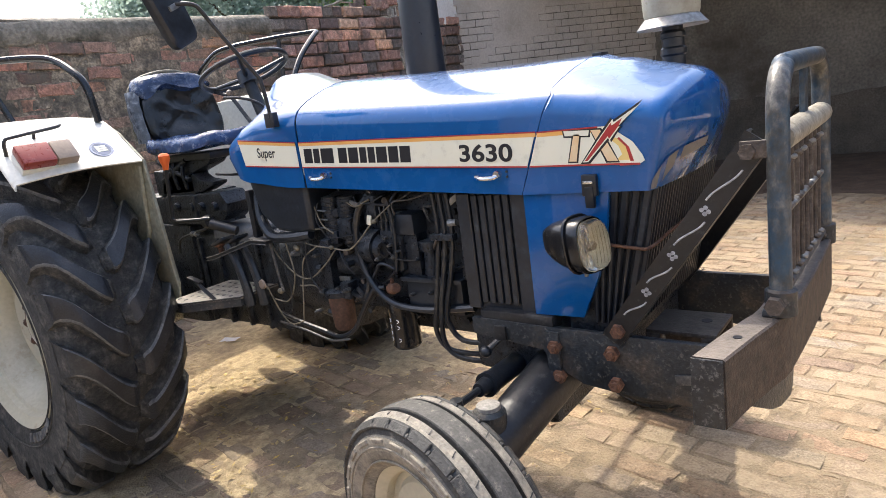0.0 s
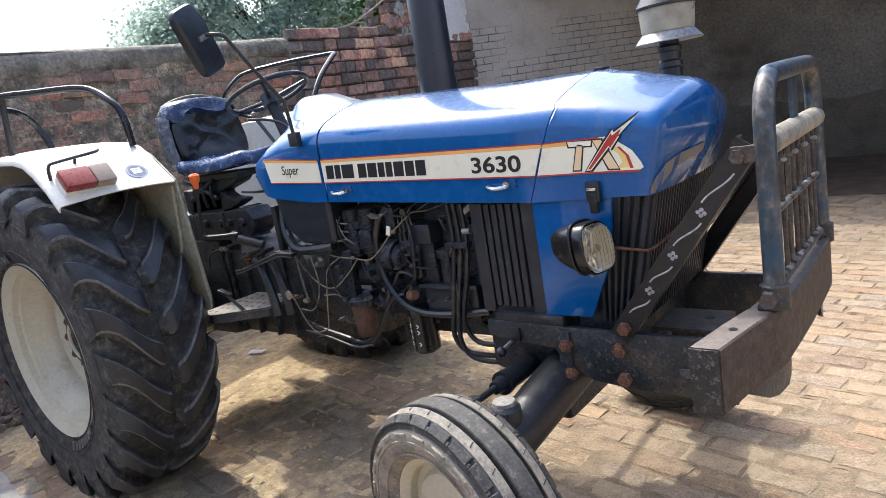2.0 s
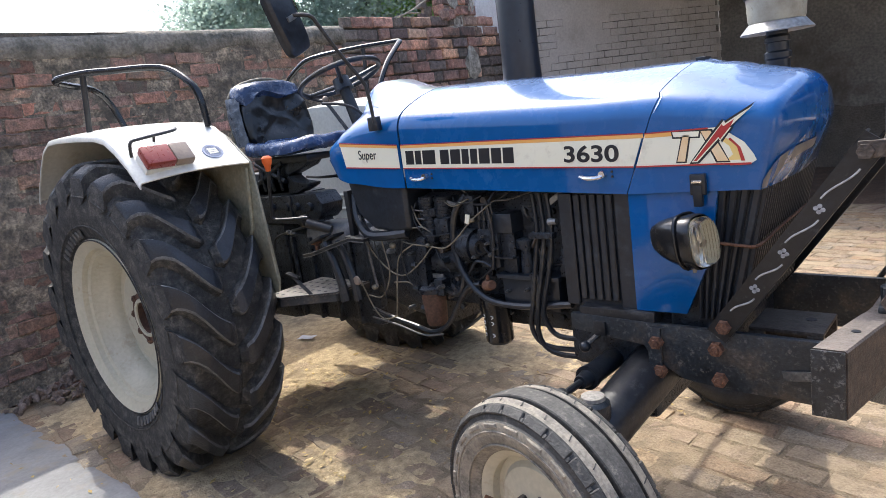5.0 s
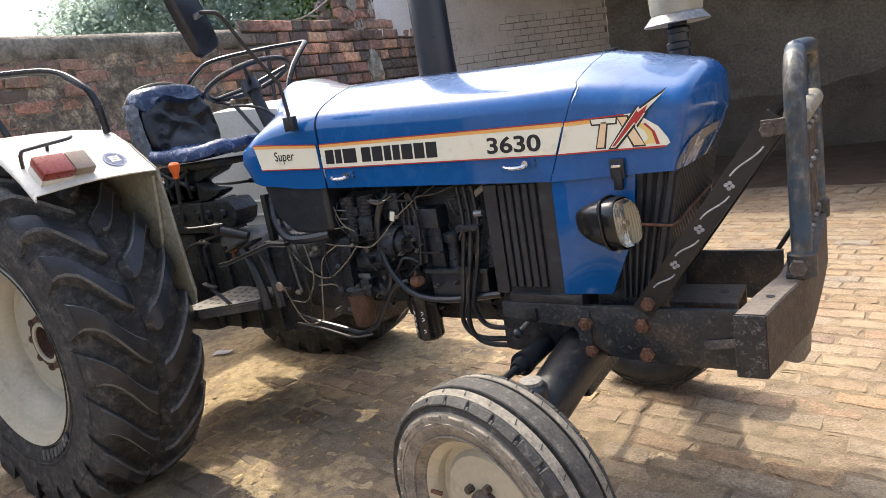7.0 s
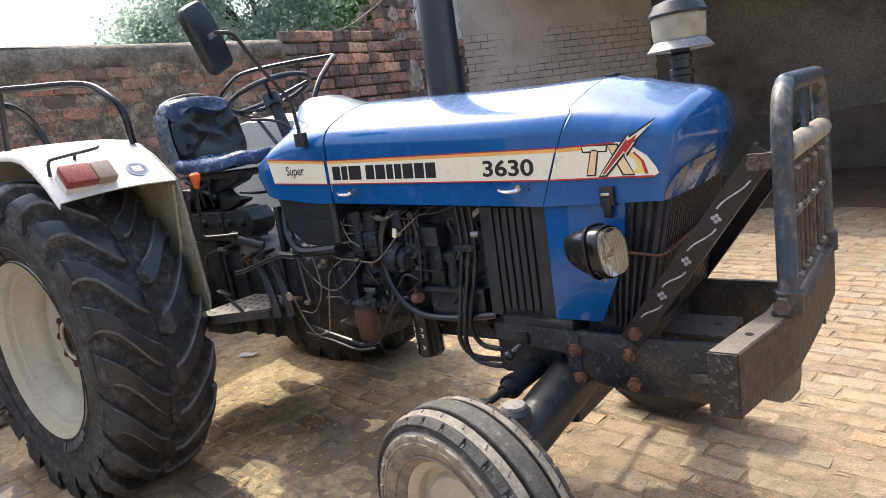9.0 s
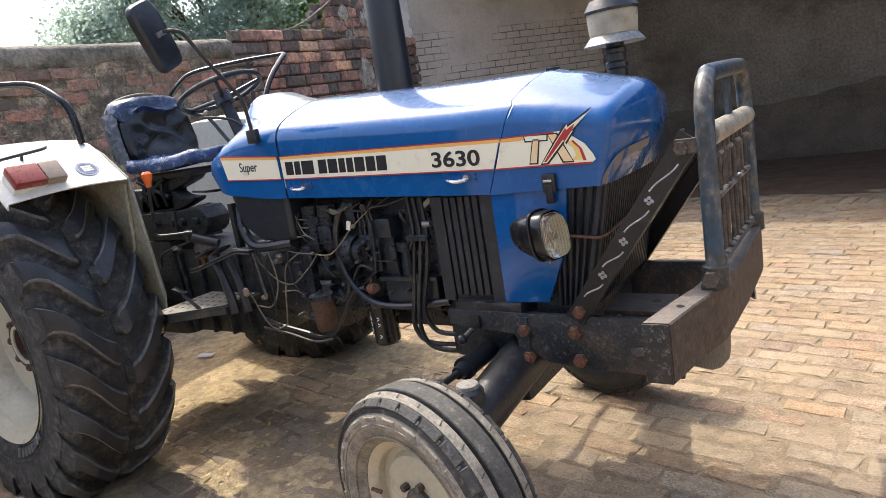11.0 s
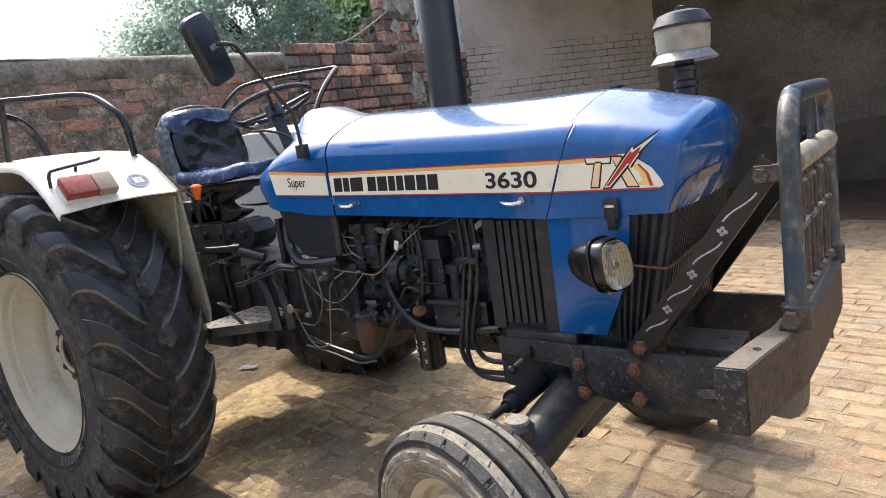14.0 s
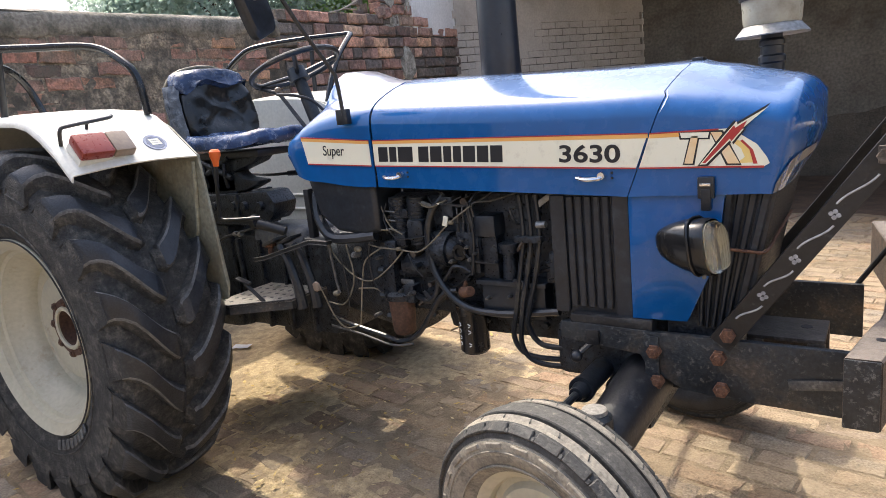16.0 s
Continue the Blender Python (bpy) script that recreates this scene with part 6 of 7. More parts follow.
for k in range(7):
    a = math.pi * (0.6 + 0.11 * k)
    bm = bmesh.new()
    rod(bm, (1.285, 0.235 * math.cos(a), 0.79 + 0.27 * math.sin(a)), (1.26, 0.235 * math.cos(a), 0.79 + 0.27 * math.sin(a)), 0.014, 0.013, 6)
    part("housing_bolt", fix(bm), "chip", bell)
bm = bmesh.new()
rod(bm, (0.005, -0.62, 0.677), (0.005, 0.82, 0.677), 0.11, 0.11, 24)
rod(bm, (0.005, -0.3, 0.677), (0.005, 0.3, 0.677), 0.19, 0.19, 24)
part("rear_axle", fix(bm), "engine", tractor, "black rear axle housing")
bm = bmesh.new()
box(bm, -0.1, 0.34, -0.15, 0.15, 0.98, 1.13, 0.03)
part("hydraulic_lift_cover", bm, "engine", tractor, "black hydraulic lift housing below the seat")
bm = bmesh.new()
prism(bm, [(0.1, 1.25), (0.42, 1.226), (0.472, 1.195), (0.57, 1.183), (0.56, 1.168), (0.47, 1.14), (0.2, 1.13), (0.1, 1.13)], lambda a, b, d: (a, -0.14 + d, b), 0.08)
part("control_valve", bevel_all(fix(bm), 0.008), "engine", tractor, "greasy black control valve")
bm = bmesh.new()
prism(bm, [(0.2, 1.13), (0.46, 1.133), (0.6, 1.142), (0.643, 1.14), (0.684, 1.09), (0.665, 1.04), (0.63, 1.015), (0.49, 0.993), (0.18, 1.0)], lambda a, b, d: (a, -0.17 + d, b), 0.13)
valve = part("valve_block", bevel_all(fix(bm), 0.012), "engine", tractor, "greasy black valve block")
for x in (0.3, 0.43, 0.5, 0.6):
    bm = bmesh.new()
    rod(bm, (x, -0.165, 1.08), (x, -0.19, 1.08), 0.022, 0.018, 10)
    part("valve_plug", fix(bm), "engine", valve)
bm = bmesh.new()
box(bm, 0.445, 0.46, -0.182, -0.16, 1.01, 1.13, 0.004)
part("valve_seam", bm, "chip", valve)
bm = bmesh.new()
box(bm, 0.48, 0.8, -0.15, 0.06, 0.88, 0.985, 0.045, None, 4)
part("gearbox_cover", bm, "dustblue", tractor, "dusty blue-grey gearbox cover")
bm = bmesh.new()
tube(bm, [(0.369, -0.25, 0.883), (0.4, -0.252, 0.944), (0.51, -0.252, 0.976), (0.6, -0.25, 0.995), (0.651, -0.235, 1.007)], 0.006, 8, 5)
part("hydraulic_hose", fix(bm), "hose", tractor)
for x in (0.5, 0.53):
    bm = bmesh.new()
    rod(bm, (x, -0.252, 0.973), (x + 0.016, -0.252, 0.978), 0.011, 0.011, 8)
    part("hose_fitting", fix(bm), "silver", tractor)
bm = bmesh.new()
rod(bm, (0.42, -0.25, 1.034), (0.636, -0.25, 1.038), 0.009, 0.009, 8)
rod(bm, (0.636, -0.25, 1.03), (0.66, -0.25, 1.03), 0.03, 0.026, 14)
rod(bm, (0.66, -0.25, 1.02), (0.76, -0.2, 0.98), 0.022, 0.02, 12)
part("lift_control_rod", fix(bm), "black", tractor, "black lift control rod")
bm = bmesh.new()
box(bm, 1.28, 2.0, -0.17, 0.2, 0.685, 1.12, 0.03)
engine = part("engine_block", bm, "engine", tractor, "oily black diesel engine block")
bm = bmesh.new()
box(bm, 1.32, 1.98, -0.13, 0.16, 1.1, 1.26, 0.03)
part("cylinder_head", bm, "engine", engine)
bm = bmesh.new()
box(bm, 1.46, 1.95, -0.12, 0.14, 0.6, 0.72, 0.05)
part("sump", bm, "engine", engine)
for k in range(12):
    bm = bmesh.new()
    x, z = 1.34 + 0.055 * (k % 6) * 2, 0.68 if k < 6 else 1.05
    rod(bm, (x, -0.168, z), (x, -0.184, z), 0.012, 0.011, 6)
    part("block_bolt", fix(bm), "chip", engine)
for k in range(3):
    bm = bmesh.new()
    lathe(bm, [(0.03, 0.0), (0.026, 0.006), (0.02, 0.002), (0.0, 0.002)], Matrix.Translation((1.42 + 0.2 * k, -0.171, 0.86)) @ Matrix.Rotation(math.pi / 2, 4, "X"), 20)
    part("core_plug", fix(bm), "engine", engine)
bm = bmesh.new()
box(bm, 1.95, 2.05, -0.2, 0.2, 0.6, 0.9, 0.03)
rod(bm, (2.0, 0, 0.95), (2.24, 0, 0.95), 0.05, 0.05, 16)
box(bm, 1.95, 2.45, -0.24, 0.24, 0.55, 0.72, 0.03)
part("front_support", fix(bm), "engine", tractor, "cast front axle support")
# grey plastic box at the rear of the engine
bm = bmesh.new()
rings = []
for y in (-0.27, -0.255, -0.12, -0.1):
    k = 0.0 if -0.26 < y < -0.11 else 0.012
    rings.append([(x, y, z) for x, z in ((0.995 + k, 1.19), (1.315 - k, 1.178), (1.312 - k, 1.0 + k), (1.25, 0.985 + k), (1.11 + k, 1.0 + k), (1.03 + k, 1.06 + k))])
loft(bm, rings)
part("battery_cover", bevel_all(fix(bm), 0.006), "plastic", tractor, "grey-black plastic cover box")
# fuel filters
for k, x in enumerate((1.36, 1.44)):
    bm = bmesh.new()
    prof = [(0.0, 0.93), (0.02, 0.93), (0.032, 0.945)]
    for q in range(12):
        z = 0.95 + 0.0135 * q
        prof += [(0.036, z), (0.036, z + 0.008), (0.033, z + 0.009), (0.033, z + 0.0125)]
    prof += [(0.034, 1.115), (0.0, 1.12)]
    lathe(bm, prof, Matrix.Translation((x, -0.2, 0)), 22)
    part("fuel_filter", fix(bm), "engine", engine, "ribbed black fuel filter")
for q in range(3):
    bm = bmesh.new()
    rod(bm, (1.322, -0.235, 1.07 - 0.032 * q), (1.372, -0.243, 1.068 - 0.032 * q), 0.003, 0.003, 6)
    part("filter_clip", fix(bm), "silver", engine, "bright clip")
# starter and alternator
bm = bmesh.new()
rod(bm, (1.35, -0.17, 0.86), (1.5, -0.17, 0.865), 0.045, 0.045, 24)
rod(bm, (1.5, -0.17, 0.865), (1.54, -0.17, 0.866), 0.036, 0.03, 24)
part("starter_motor", fix(bm), "engine", engine, "black starter motor")
bm = bmesh.new()
rod(bm, (1.5, -0.19, 0.93), (1.58, -0.2, 0.93), 0.062, 0.062, 28)
rod(bm, (1.58, -0.2, 0.93), (1.615, -0.205, 0.93), 0.05, 0.03, 24)
part("alternator", fix(bm), "engine", engine, "dusty black alternator")
# injection pump
bm = bmesh.new()
box(bm, 1.61, 1.7, -0.24, -0.15, 0.86, 1.0, 0.012)
box(bm, 1.63, 1.7, -0.225, -0.15, 1.0, 1.06, 0.01)
for k in range(4):
    rod(bm, (1.62 + 0.022 * k, -0.23, 0.99), (1.62 + 0.022 * k, -0.23, 1.03), 0.008, 0.007, 8)
rod(bm, (1.6, -0.2, 0.9), (1.56, -0.2, 0.9), 0.03, 0.025, 14)
part("injection_pump", fix(bm), "engine", engine, "greasy injection pump")
bm = bmesh.new()
box(bm, 1.685, 1.765, -0.24, -0.14, 0.985, 1.055, 0.008)
part("pump_cover", bm, "plastic", engine, "grey pump cover")
bm = bmesh.new()
box(bm, 1.69, 1.92, -0.23, -0.15, 0.715, 0.835, 0.012)
box(bm, 1.68, 1.93, -0.245, -0.15, 0.826, 0.842, 0.003)
part("timing_case", bm, "plastic", engine, "dusty ribbed timing case")
bm = bmesh.new()
box(bm, 1.7, 1.76, -0.225, -0.15, 0.84, 0.99, 0.01)
rod(bm, (1.79, -0.2, 0.84), (1.79, -0.2, 0.93), 0.028, 0.022, 16)
rod(bm, (1.79, -0.2, 0.93), (1.79, -0.2, 0.96), 0.035, 0.035, 16)
part("oil_filler", fix(bm), "engine", engine)
# oil filter canister with scribbled bars
bm = bmesh.new()
lathe(bm, [(0.0, 0.566), (0.044, 0.566), (0.052, 0.576), (0.052, 0.7), (0.056, 0.71), (0.056, 0.74), (0.0, 0.745)], Matrix.Translation((1.62, -0.19, 0)), 32)
part("oil_filter", fix(bm), "gloss", engine, "black oil filter canister")
for k in range(8):
    bm = bmesh.new()
    a = -0.5 if k < 4 else 0.25
    for q in (-1, 1):
        box(bm, -0.005, 0.005, -0.001, 0.001, -0.0012, 0.0012, 0, Matrix.Translation((1.62, -0.19, 0.605 + 0.023 * (k % 4))) @ Matrix.Rotation(a, 4, "Z") @ Matrix.Translation((0, -0.0525, 0.004 * q)) @ Matrix.Rotation(0.5 * q, 4, "Y"))
    if k != 5:
        part("label_mark", bm, "paper", engine)
    else:
        bm.free()
# sediment bowl
bm = bmesh.new()
lathe(bm, [(0.0, 0.6), (0.036, 0.6), (0.042, 0.61), (0.05, 0.735), (0.0, 0.737)], Matrix.Translation((1.315, -0.19, 0)), 26)
part("sediment_bowl", fix(bm), "bowlbrown", engine, "rusty brown sediment bowl")
bm = bmesh.new()
lathe(bm, [(0.0, 0.735), (0.058, 0.735), (0.058, 0.755), (0.03, 0.765), (0.0, 0.766)], Matrix.Translation((1.315, -0.19, 0)), 22)
rod(bm, (1.25, -0.19, 0.75), (1.4, -0.19, 0.75), 0.012, 0.012, 8)
part("bowl_head", fix(bm), "engine", engine)


def line(name, pts, r, mat, label="", parent=None):
    bm = bmesh.new()
    tube(bm, pts, r, 8, 5)
    return part(name, fix(bm), mat, parent or engine, label)


for dx, zb in ((0.0, 0.62), (0.026, 0.6), (0.055, 0.66)):
    line("hydraulic_hose", [(1.86 + dx, -0.24, 1.12), (1.868 + dx, -0.245, 1.0), (1.85 + dx, -0.25, 0.88), (1.83 + dx * 0.8, -0.255, 0.76), (1.81 + dx, -0.25, zb + 0.04), (1.85 + dx, -0.24, zb - 0.02), (1.96 + dx, -0.22, zb - 0.03), (2.06, -0.2, 0.6)], 0.0088, "hose", "black hydraulic hose")
bm = bmesh.new()
box(bm, 1.845, 1.935, -0.265, -0.235, 0.975, 0.995, 0.003)
part("hose_clamp", bm, "engine", engine)
bm = bmesh.new()
rod(bm, (1.92, -0.25, 1.03), (1.95, -0.252, 1.032), 0.012, 0.01, 8)
part("hose_fitting", fix(bm), "silver", engine, "pale hose fitting")
line("coolant_hose", [(1.57, -0.22, 1.12), (1.52, -0.235, 1.06), (1.5, -0.24, 0.96), (1.53, -0.245, 0.84), (1.62, -0.245, 0.75), (1.76, -0.24, 0.73), (1.97, -0.24, 0.755)], 0.0125, "hose", "thick black hose")
line("coolant_hose", [(1.0, -0.24, 1.14), (1.02, -0.26, 1.05), (1.08, -0.27, 0.98), (1.18, -0.265, 0.975), (1.28, -0.25, 0.985)], 0.02, "hose", "thick bent black hose")
line("fuel_pipe", [(1.4, -0.2, 0.75), (1.47, -0.22, 0.745), (1.51, -0.225, 0.79), (1.52, -0.22, 0.86), (1.57, -0.22, 0.9)], 0.012, "hose")
line("steering_pipe", [(0.98, -0.22, 0.64), (1.1, -0.24, 0.625), (1.25, -0.25, 0.605), (1.34, -0.25, 0.59), (1.42, -0.25, 0.625), (1.48, -0.25, 0.7), (1.54, -0.245, 0.78), (1.6, -0.24, 0.8)], 0.009, "hose", "black steering pipe")
line("steering_pipe", [(1.0, -0.25, 0.615), (1.16, -0.26, 0.6), (1.3, -0.262, 0.575), (1.4, -0.26, 0.59)], 0.0045, "rodgrey", "worn steel pipe")
for pts in ([(1.31, -0.24, 1.09), (1.35, -0.25, 1.02), (1.4, -0.25, 0.99)],
            [(1.24, -0.25, 0.95), (1.29, -0.25, 0.94), (1.38, -0.252, 0.935), (1.46, -0.25, 0.93), (1.53, -0.255, 0.97), (1.6, -0.255, 1.03), (1.69, -0.25, 1.09)],
            [(1.3, -0.25, 0.94), (1.22, -0.255, 0.89), (1.19, -0.255, 0.8), (1.165, -0.26, 0.66), (1.15, -0.26, 0.635), (1.08, -0.262, 0.62), (1.03, -0.265, 0.67), (0.99, -0.275, 0.78)],
            [(1.4, -0.25, 0.935), (1.33, -0.255, 0.87), (1.24, -0.258, 0.815), (1.16, -0.26, 0.83), (1.08, -0.262, 0.9), (1.05, -0.262, 0.96)],
            [(1.48, -0.24, 1.1), (1.53, -0.25, 1.085), (1.6, -0.25, 1.11)],
            [(1.08, -0.26, 0.955), (1.18, -0.258, 0.96), (1.26, -0.255, 1.0), (1.34, -0.25, 1.005)],
            [(1.14, -0.262, 0.95), (1.16, -0.264, 0.82), (1.1, -0.266, 0.72), (1.02, -0.27, 0.72)],
            [(1.17, -0.255, 0.78), (1.24, -0.252, 0.785), (1.28, -0.25, 0.77)]):
    line("wire", pts, 0.0029, "wire", "loose dusty wire")
# pump coupling, fittings, injector pipes and bolts that fill the bay
bm = bmesh.new()
lathe(bm, [(0.0, 0.0), (0.014, 0.0), (0.016, 0.008), (0.026, 0.008), (0.03, 0.0), (0.03, -0.03), (0.0, -0.03)], Matrix.Translation((1.63, -0.246, 0.934)) @ Matrix.Rotation(math.pi / 2, 4, "X"), 22)
part("pump_coupling", fix(bm), "gloss", engine, "black pump coupling")
bm = bmesh.new()
rod(bm, (1.615, -0.225, 0.79), (1.66, -0.25, 0.802), 0.022, 0.017, 12)
rod(bm, (1.63, -0.235, 0.81), (1.64, -0.245, 0.835), 0.009, 0.006, 8)
part("drain_cock", bevel_all(fix(bm), 0.003, 1), "rust", engine, "rusty drain cock")
for q in range(4):
    line("injector_pipe", [(1.625 + 0.022 * q, -0.232, 1.03), (1.63 + 0.02 * q, -0.24, 1.07 + 0.008 * q), (1.6 + 0.05 * q, -0.21, 1.1), (1.5 + 0.12 * q, -0.16, 1.13)], 0.0032, "rodgrey", "thin steel injector pipe")
line("breather_pipe", [(1.675, -0.246, 1.1), (1.69, -0.25, 1.0), (1.683, -0.25, 0.92), (1.672, -0.248, 0.86)], 0.006, "hose")
line("breather_pipe", [(1.665, -0.25, 0.87), (1.64, -0.256, 0.885), (1.605, -0.256, 0.885), (1.58, -0.25, 0.86), (1.55, -0.24, 0.83)], 0.006, "hose")
for pts in ([(1.345, -0.25, 1.1), (1.335, -0.262, 1.05), (1.36, -0.264, 1.0), (1.395, -0.258, 0.975), (1.5, -0.25, 0.985)],
            [(1.53, -0.25, 1.12), (1.55, -0.258, 1.1), (1.6, -0.256, 1.098), (1.66, -0.25, 1.12)],
            [(1.42, -0.255, 0.925), (1.44, -0.256, 0.88), (1.47, -0.25, 0.84)],
            [(1.26, -0.262, 0.97), (1.245, -0.265, 0.9), (1.255, -0.265, 0.82), (1.28, -0.255, 0.77)],
            [(1.1, -0.27, 0.98), (1.12, -0.272, 0.86), (1.13, -0.272, 0.75), (1.11, -0.27, 0.68), (1.06, -0.27, 0.66)]):
    line("wire", pts, 0.0024, "hose", "loose black wire")
for x, y, z, r in ((1.596, -0.258, 0.9, 0.008), (1.168, -0.262, 0.907, 0.013), (1.27, -0.25, 0.897, 0.008), (1.66, -0.256, 0.95, 0.007), (1.67, -0.256, 0.91, 0.009), (1.645, -0.256, 0.975, 0.006), (1.69, -0.256, 0.93, 0.006), (1.4, -0.25, 0.77, 0.009), (1.34, -0.225, 0.77, 0.008), (1.72, -0.25, 0.78, 0.007), (1.8, -0.25, 0.79, 0.007), (1.88, -0.25, 0.78, 0.007), (1.75, -0.228, 0.9, 0.007), (1.75, -0.228, 0.95, 0.007), (1.24, -0.26, 0.68, 0.009)):
    bm = bmesh.new()
    rod(bm, (x, y + 0.03, z), (x, y, z + 0.002), r, r * 0.85, 6)
    rod(bm, (x, y, z + 0.002), (x, y - 0.007, z + 0.002), r * 0.55, r * 0.5, 8)
    part("fitting_bolt", fix(bm), "rodgrey" if r < 0.012 else "silver", engine)
line("brake_rod", [(1.04, -0.27, 1.06), (1.06, -0.272, 0.95), (1.075, -0.272, 0.82), (1.085, -0.272, 0.76)], 0.0055, "rodgrey", "worn spring rod")
for x, y, z, r in ((1.38, -0.255, 0.938, 0.008), (1.185, -0.25, 0.93, 0.012), (1.06, -0.265, 0.755, 0.012), (1.61, -0.255, 1.035, 0.008)):
    bm = bmesh.new()
    bmesh.ops.create_icosphere(bm, subdivisions=2, radius=r, matrix=Matrix.Translation((x, y, z)) @ Matrix.Diagonal((1.4, 1, 1, 1)))
    part("wire_joint", bm, "wire" if r < 0.014 else "engine", engine)
bm = bmesh.new()
box(bm, -0.009, 0.009, -0.003, 0.003, -0.017, 0.017, 0.002, pose(1.592, -0.258, 1.04, 0, 15, 0))
part("cable_tag", fix(bm), "decal", engine, "cream cable tag")
bm = bmesh.new()
rings = [[(0.985 + k * 0.028 * math.cos(i * math.tau / 12) * (1 + 0.25 * math.sin(i * 3)), -0.285 - dz, 0.785 + k * 0.03 * math.sin(i * math.tau / 12)) for i in range(12)] for k, dz in ((0.3, 0), (0.7, 0.004), (0.6, 0.012), (0.2, 0.015))]
loft(bm, rings)
part("cloth_knot", fix(bm), "lampclear", tractor, "pale rag knotted round the linkage")
bm = bmesh.new()
box(bm, 0.975, 1.0, -0.28, -0.25, 0.97, 1.16, 0.004)
box(bm, 0.96, 1.07, -0.3, -0.22, 0.96, 0.975, 0.004)
part("bracket", bm, "black", tractor, "black upright bracket")

# small castings, unions and clips crowded along the engine's side
er = random.Random(17)
for k in range(46):
    x, z = er.uniform(1.3, 1.98), er.choice((er.uniform(0.68, 0.86), er.uniform(0.86, 1.11)))
    if x < 1.6:
        z = max(z, 0.76)
    y = er.uniform(-0.25, -0.18)
    bm = bmesh.new()
    kind = k % 4
    if kind == 0:
        rod(bm, (x, y + 0.05, z), (x, y, z), er.uniform(0.008, 0.016), None, 6)
        part("union_nut", fix(bm), er.choice(("chip", "engine", "browniron")), engine)
    elif kind == 1:
        w, h = er.uniform(0.012, 0.035), er.uniform(0.015, 0.05)
        box(bm, x - w, x + w, y, y + 0.08, z - h, z + h, 0.006)
        part("casting_boss", bm, "engine", engine)
    elif kind == 2:
        a = Vector((x, y, z))
        b = a + Vector((er.uniform(-0.12, 0.12), er.uniform(-0.02, 0.03), er.uniform(-0.12, 0.1)))
        tube(bm, [a + Vector((0, 0.06, 0)), a, a.lerp(b, 0.5) + Vector((er.uniform(-0.03, 0.03), -0.01, er.uniform(-0.03, 0.03))), b, b + Vector((0, 0.06, 0))], er.uniform(0.003, 0.006), 7, 4)
        part("thin_pipe", fix(bm), er.choice(("hose", "chip", "hose", "browniron")), engine)
    else:
        box(bm, -0.03, 0.03, -0.004, 0.004, -0.009, 0.009, 0.002, pose(x, y, z, 0, er.uniform(-60, 60), er.uniform(-20, 20)))
        part("clip_strap", bm, er.choice(("chip", "engine", "silver")), engine)
# ---- front axle ----
bm = bmesh.new()
box(bm, 2.12, 2.26, -0.3, 0.3, 0.44, 0.57, 0.02)
beam = part("front_axle", bm, "engine", tractor, "black front axle beam")
for s in (-1, 1):
    bm = bmesh.new()
    rod(bm, (2.24, s * 0.16, 0.6), (2.17, s * 0.64, 0.45), 0.078, 0.07, 26)
    part("axle_arm", fix(bm), "black", beam, "round black axle arm")
    bm = bmesh.new()
    lathe(bm, [(0.0, 0.3), (0.042, 0.3), (0.042, 0.53), (0.046, 0.54), (0.046, 0.585), (0.038, 0.595), (0.0, 0.597)], Matrix.Translation((2.185, s * 0.535, 0)), 20)
    rod(bm, (2.17, s * 0.53, 0.36), (2.12, s * 0.72, 0.362), 0.04, 0.035, 16)
    kp = part("steering_knuckle", fix(bm), "chip", beam, "greasy steering knuckle")
    bm = bmesh.new()
    lathe(bm, [(0.0, 0.596), (0.034, 0.596), (0.032, 0.606), (0.012, 0.611), (0.0, 0.611)], Matrix.Translation((2.185, s * 0.535, 0)), 16)
    part("dust_cap", fix(bm), "plate", beam, "dusty pale kingpin cap")
bm = bmesh.new()
rod(bm, (2.1, -0.08, 0.588), (2.1, -0.4, 0.592), 0.033, 0.033, 20)
rod(bm, (2.1, -0.395, 0.592), (2.1, -0.415, 0.593), 0.037, 0.037, 20)
rod(bm, (2.1, -0.415, 0.593), (2.1, -0.455, 0.595), 0.026, 0.02, 14)
rod(bm, (2.1, -0.45, 0.595), (2.1, -0.56, 0.598), 0.011, 0.011, 10)
rod(bm, (2.1, -0.56, 0.57), (2.1, -0.56, 0.615), 0.02, 0.018, 12)
rod(bm, (2.1, -0.56, 0.575), (2.18, -0.535, 0.57), 0.014, 0.014, 8)
part("steering_cylinder", fix(bm), "hose", beam, "black steering cylinder with a rubber boot")
bm = bmesh.new()
bmesh.ops.create_uvsphere(bm, u_segments=14, v_segments=10, radius=0.018, matrix=Matrix.Translation((2.06, -0.34, 0.66)))
rod(bm, (2.06, -0.34, 0.66), (2.09, -0.3, 0.69), 0.009, 0.009, 8)
part("hose_union", fix(bm), "hose", beam)

# tow plate between the rails
bm = bmesh.new()
box(bm, 2.49, 2.675, -0.19, -0.02, 0.712, 0.724, 0.004)
box(bm, 2.49, 2.53, -0.19, -0.17, 0.6, 0.713, 0.004)
box(bm, 2.635, 2.675, -0.19, -0.17, 0.6, 0.713, 0.004)
box(bm, 2.49, 2.675, -0.04, -0.02, 0.6, 0.713, 0.004)
tow = part("tow_bracket", bm, "browniron", tractor, "dusty brown towing bracket")
bm = bmesh.new()
lathe(bm, [(0, 0.0012), (0.014, 0.0012), (0.0145, 0)], Matrix.Translation((2.625, -0.09, 0.724)), 16)
part("pin_hole", fix(bm), "ink", tow)
bm = bmesh.new()
box(bm, 2.46, 2.5, -0.28, 0.28, 0.585, 0.6, 0.003)
part("bottom_plate", bm, "browniron", tow)


# ---- yard clutter ----
rng = random.Random(5)


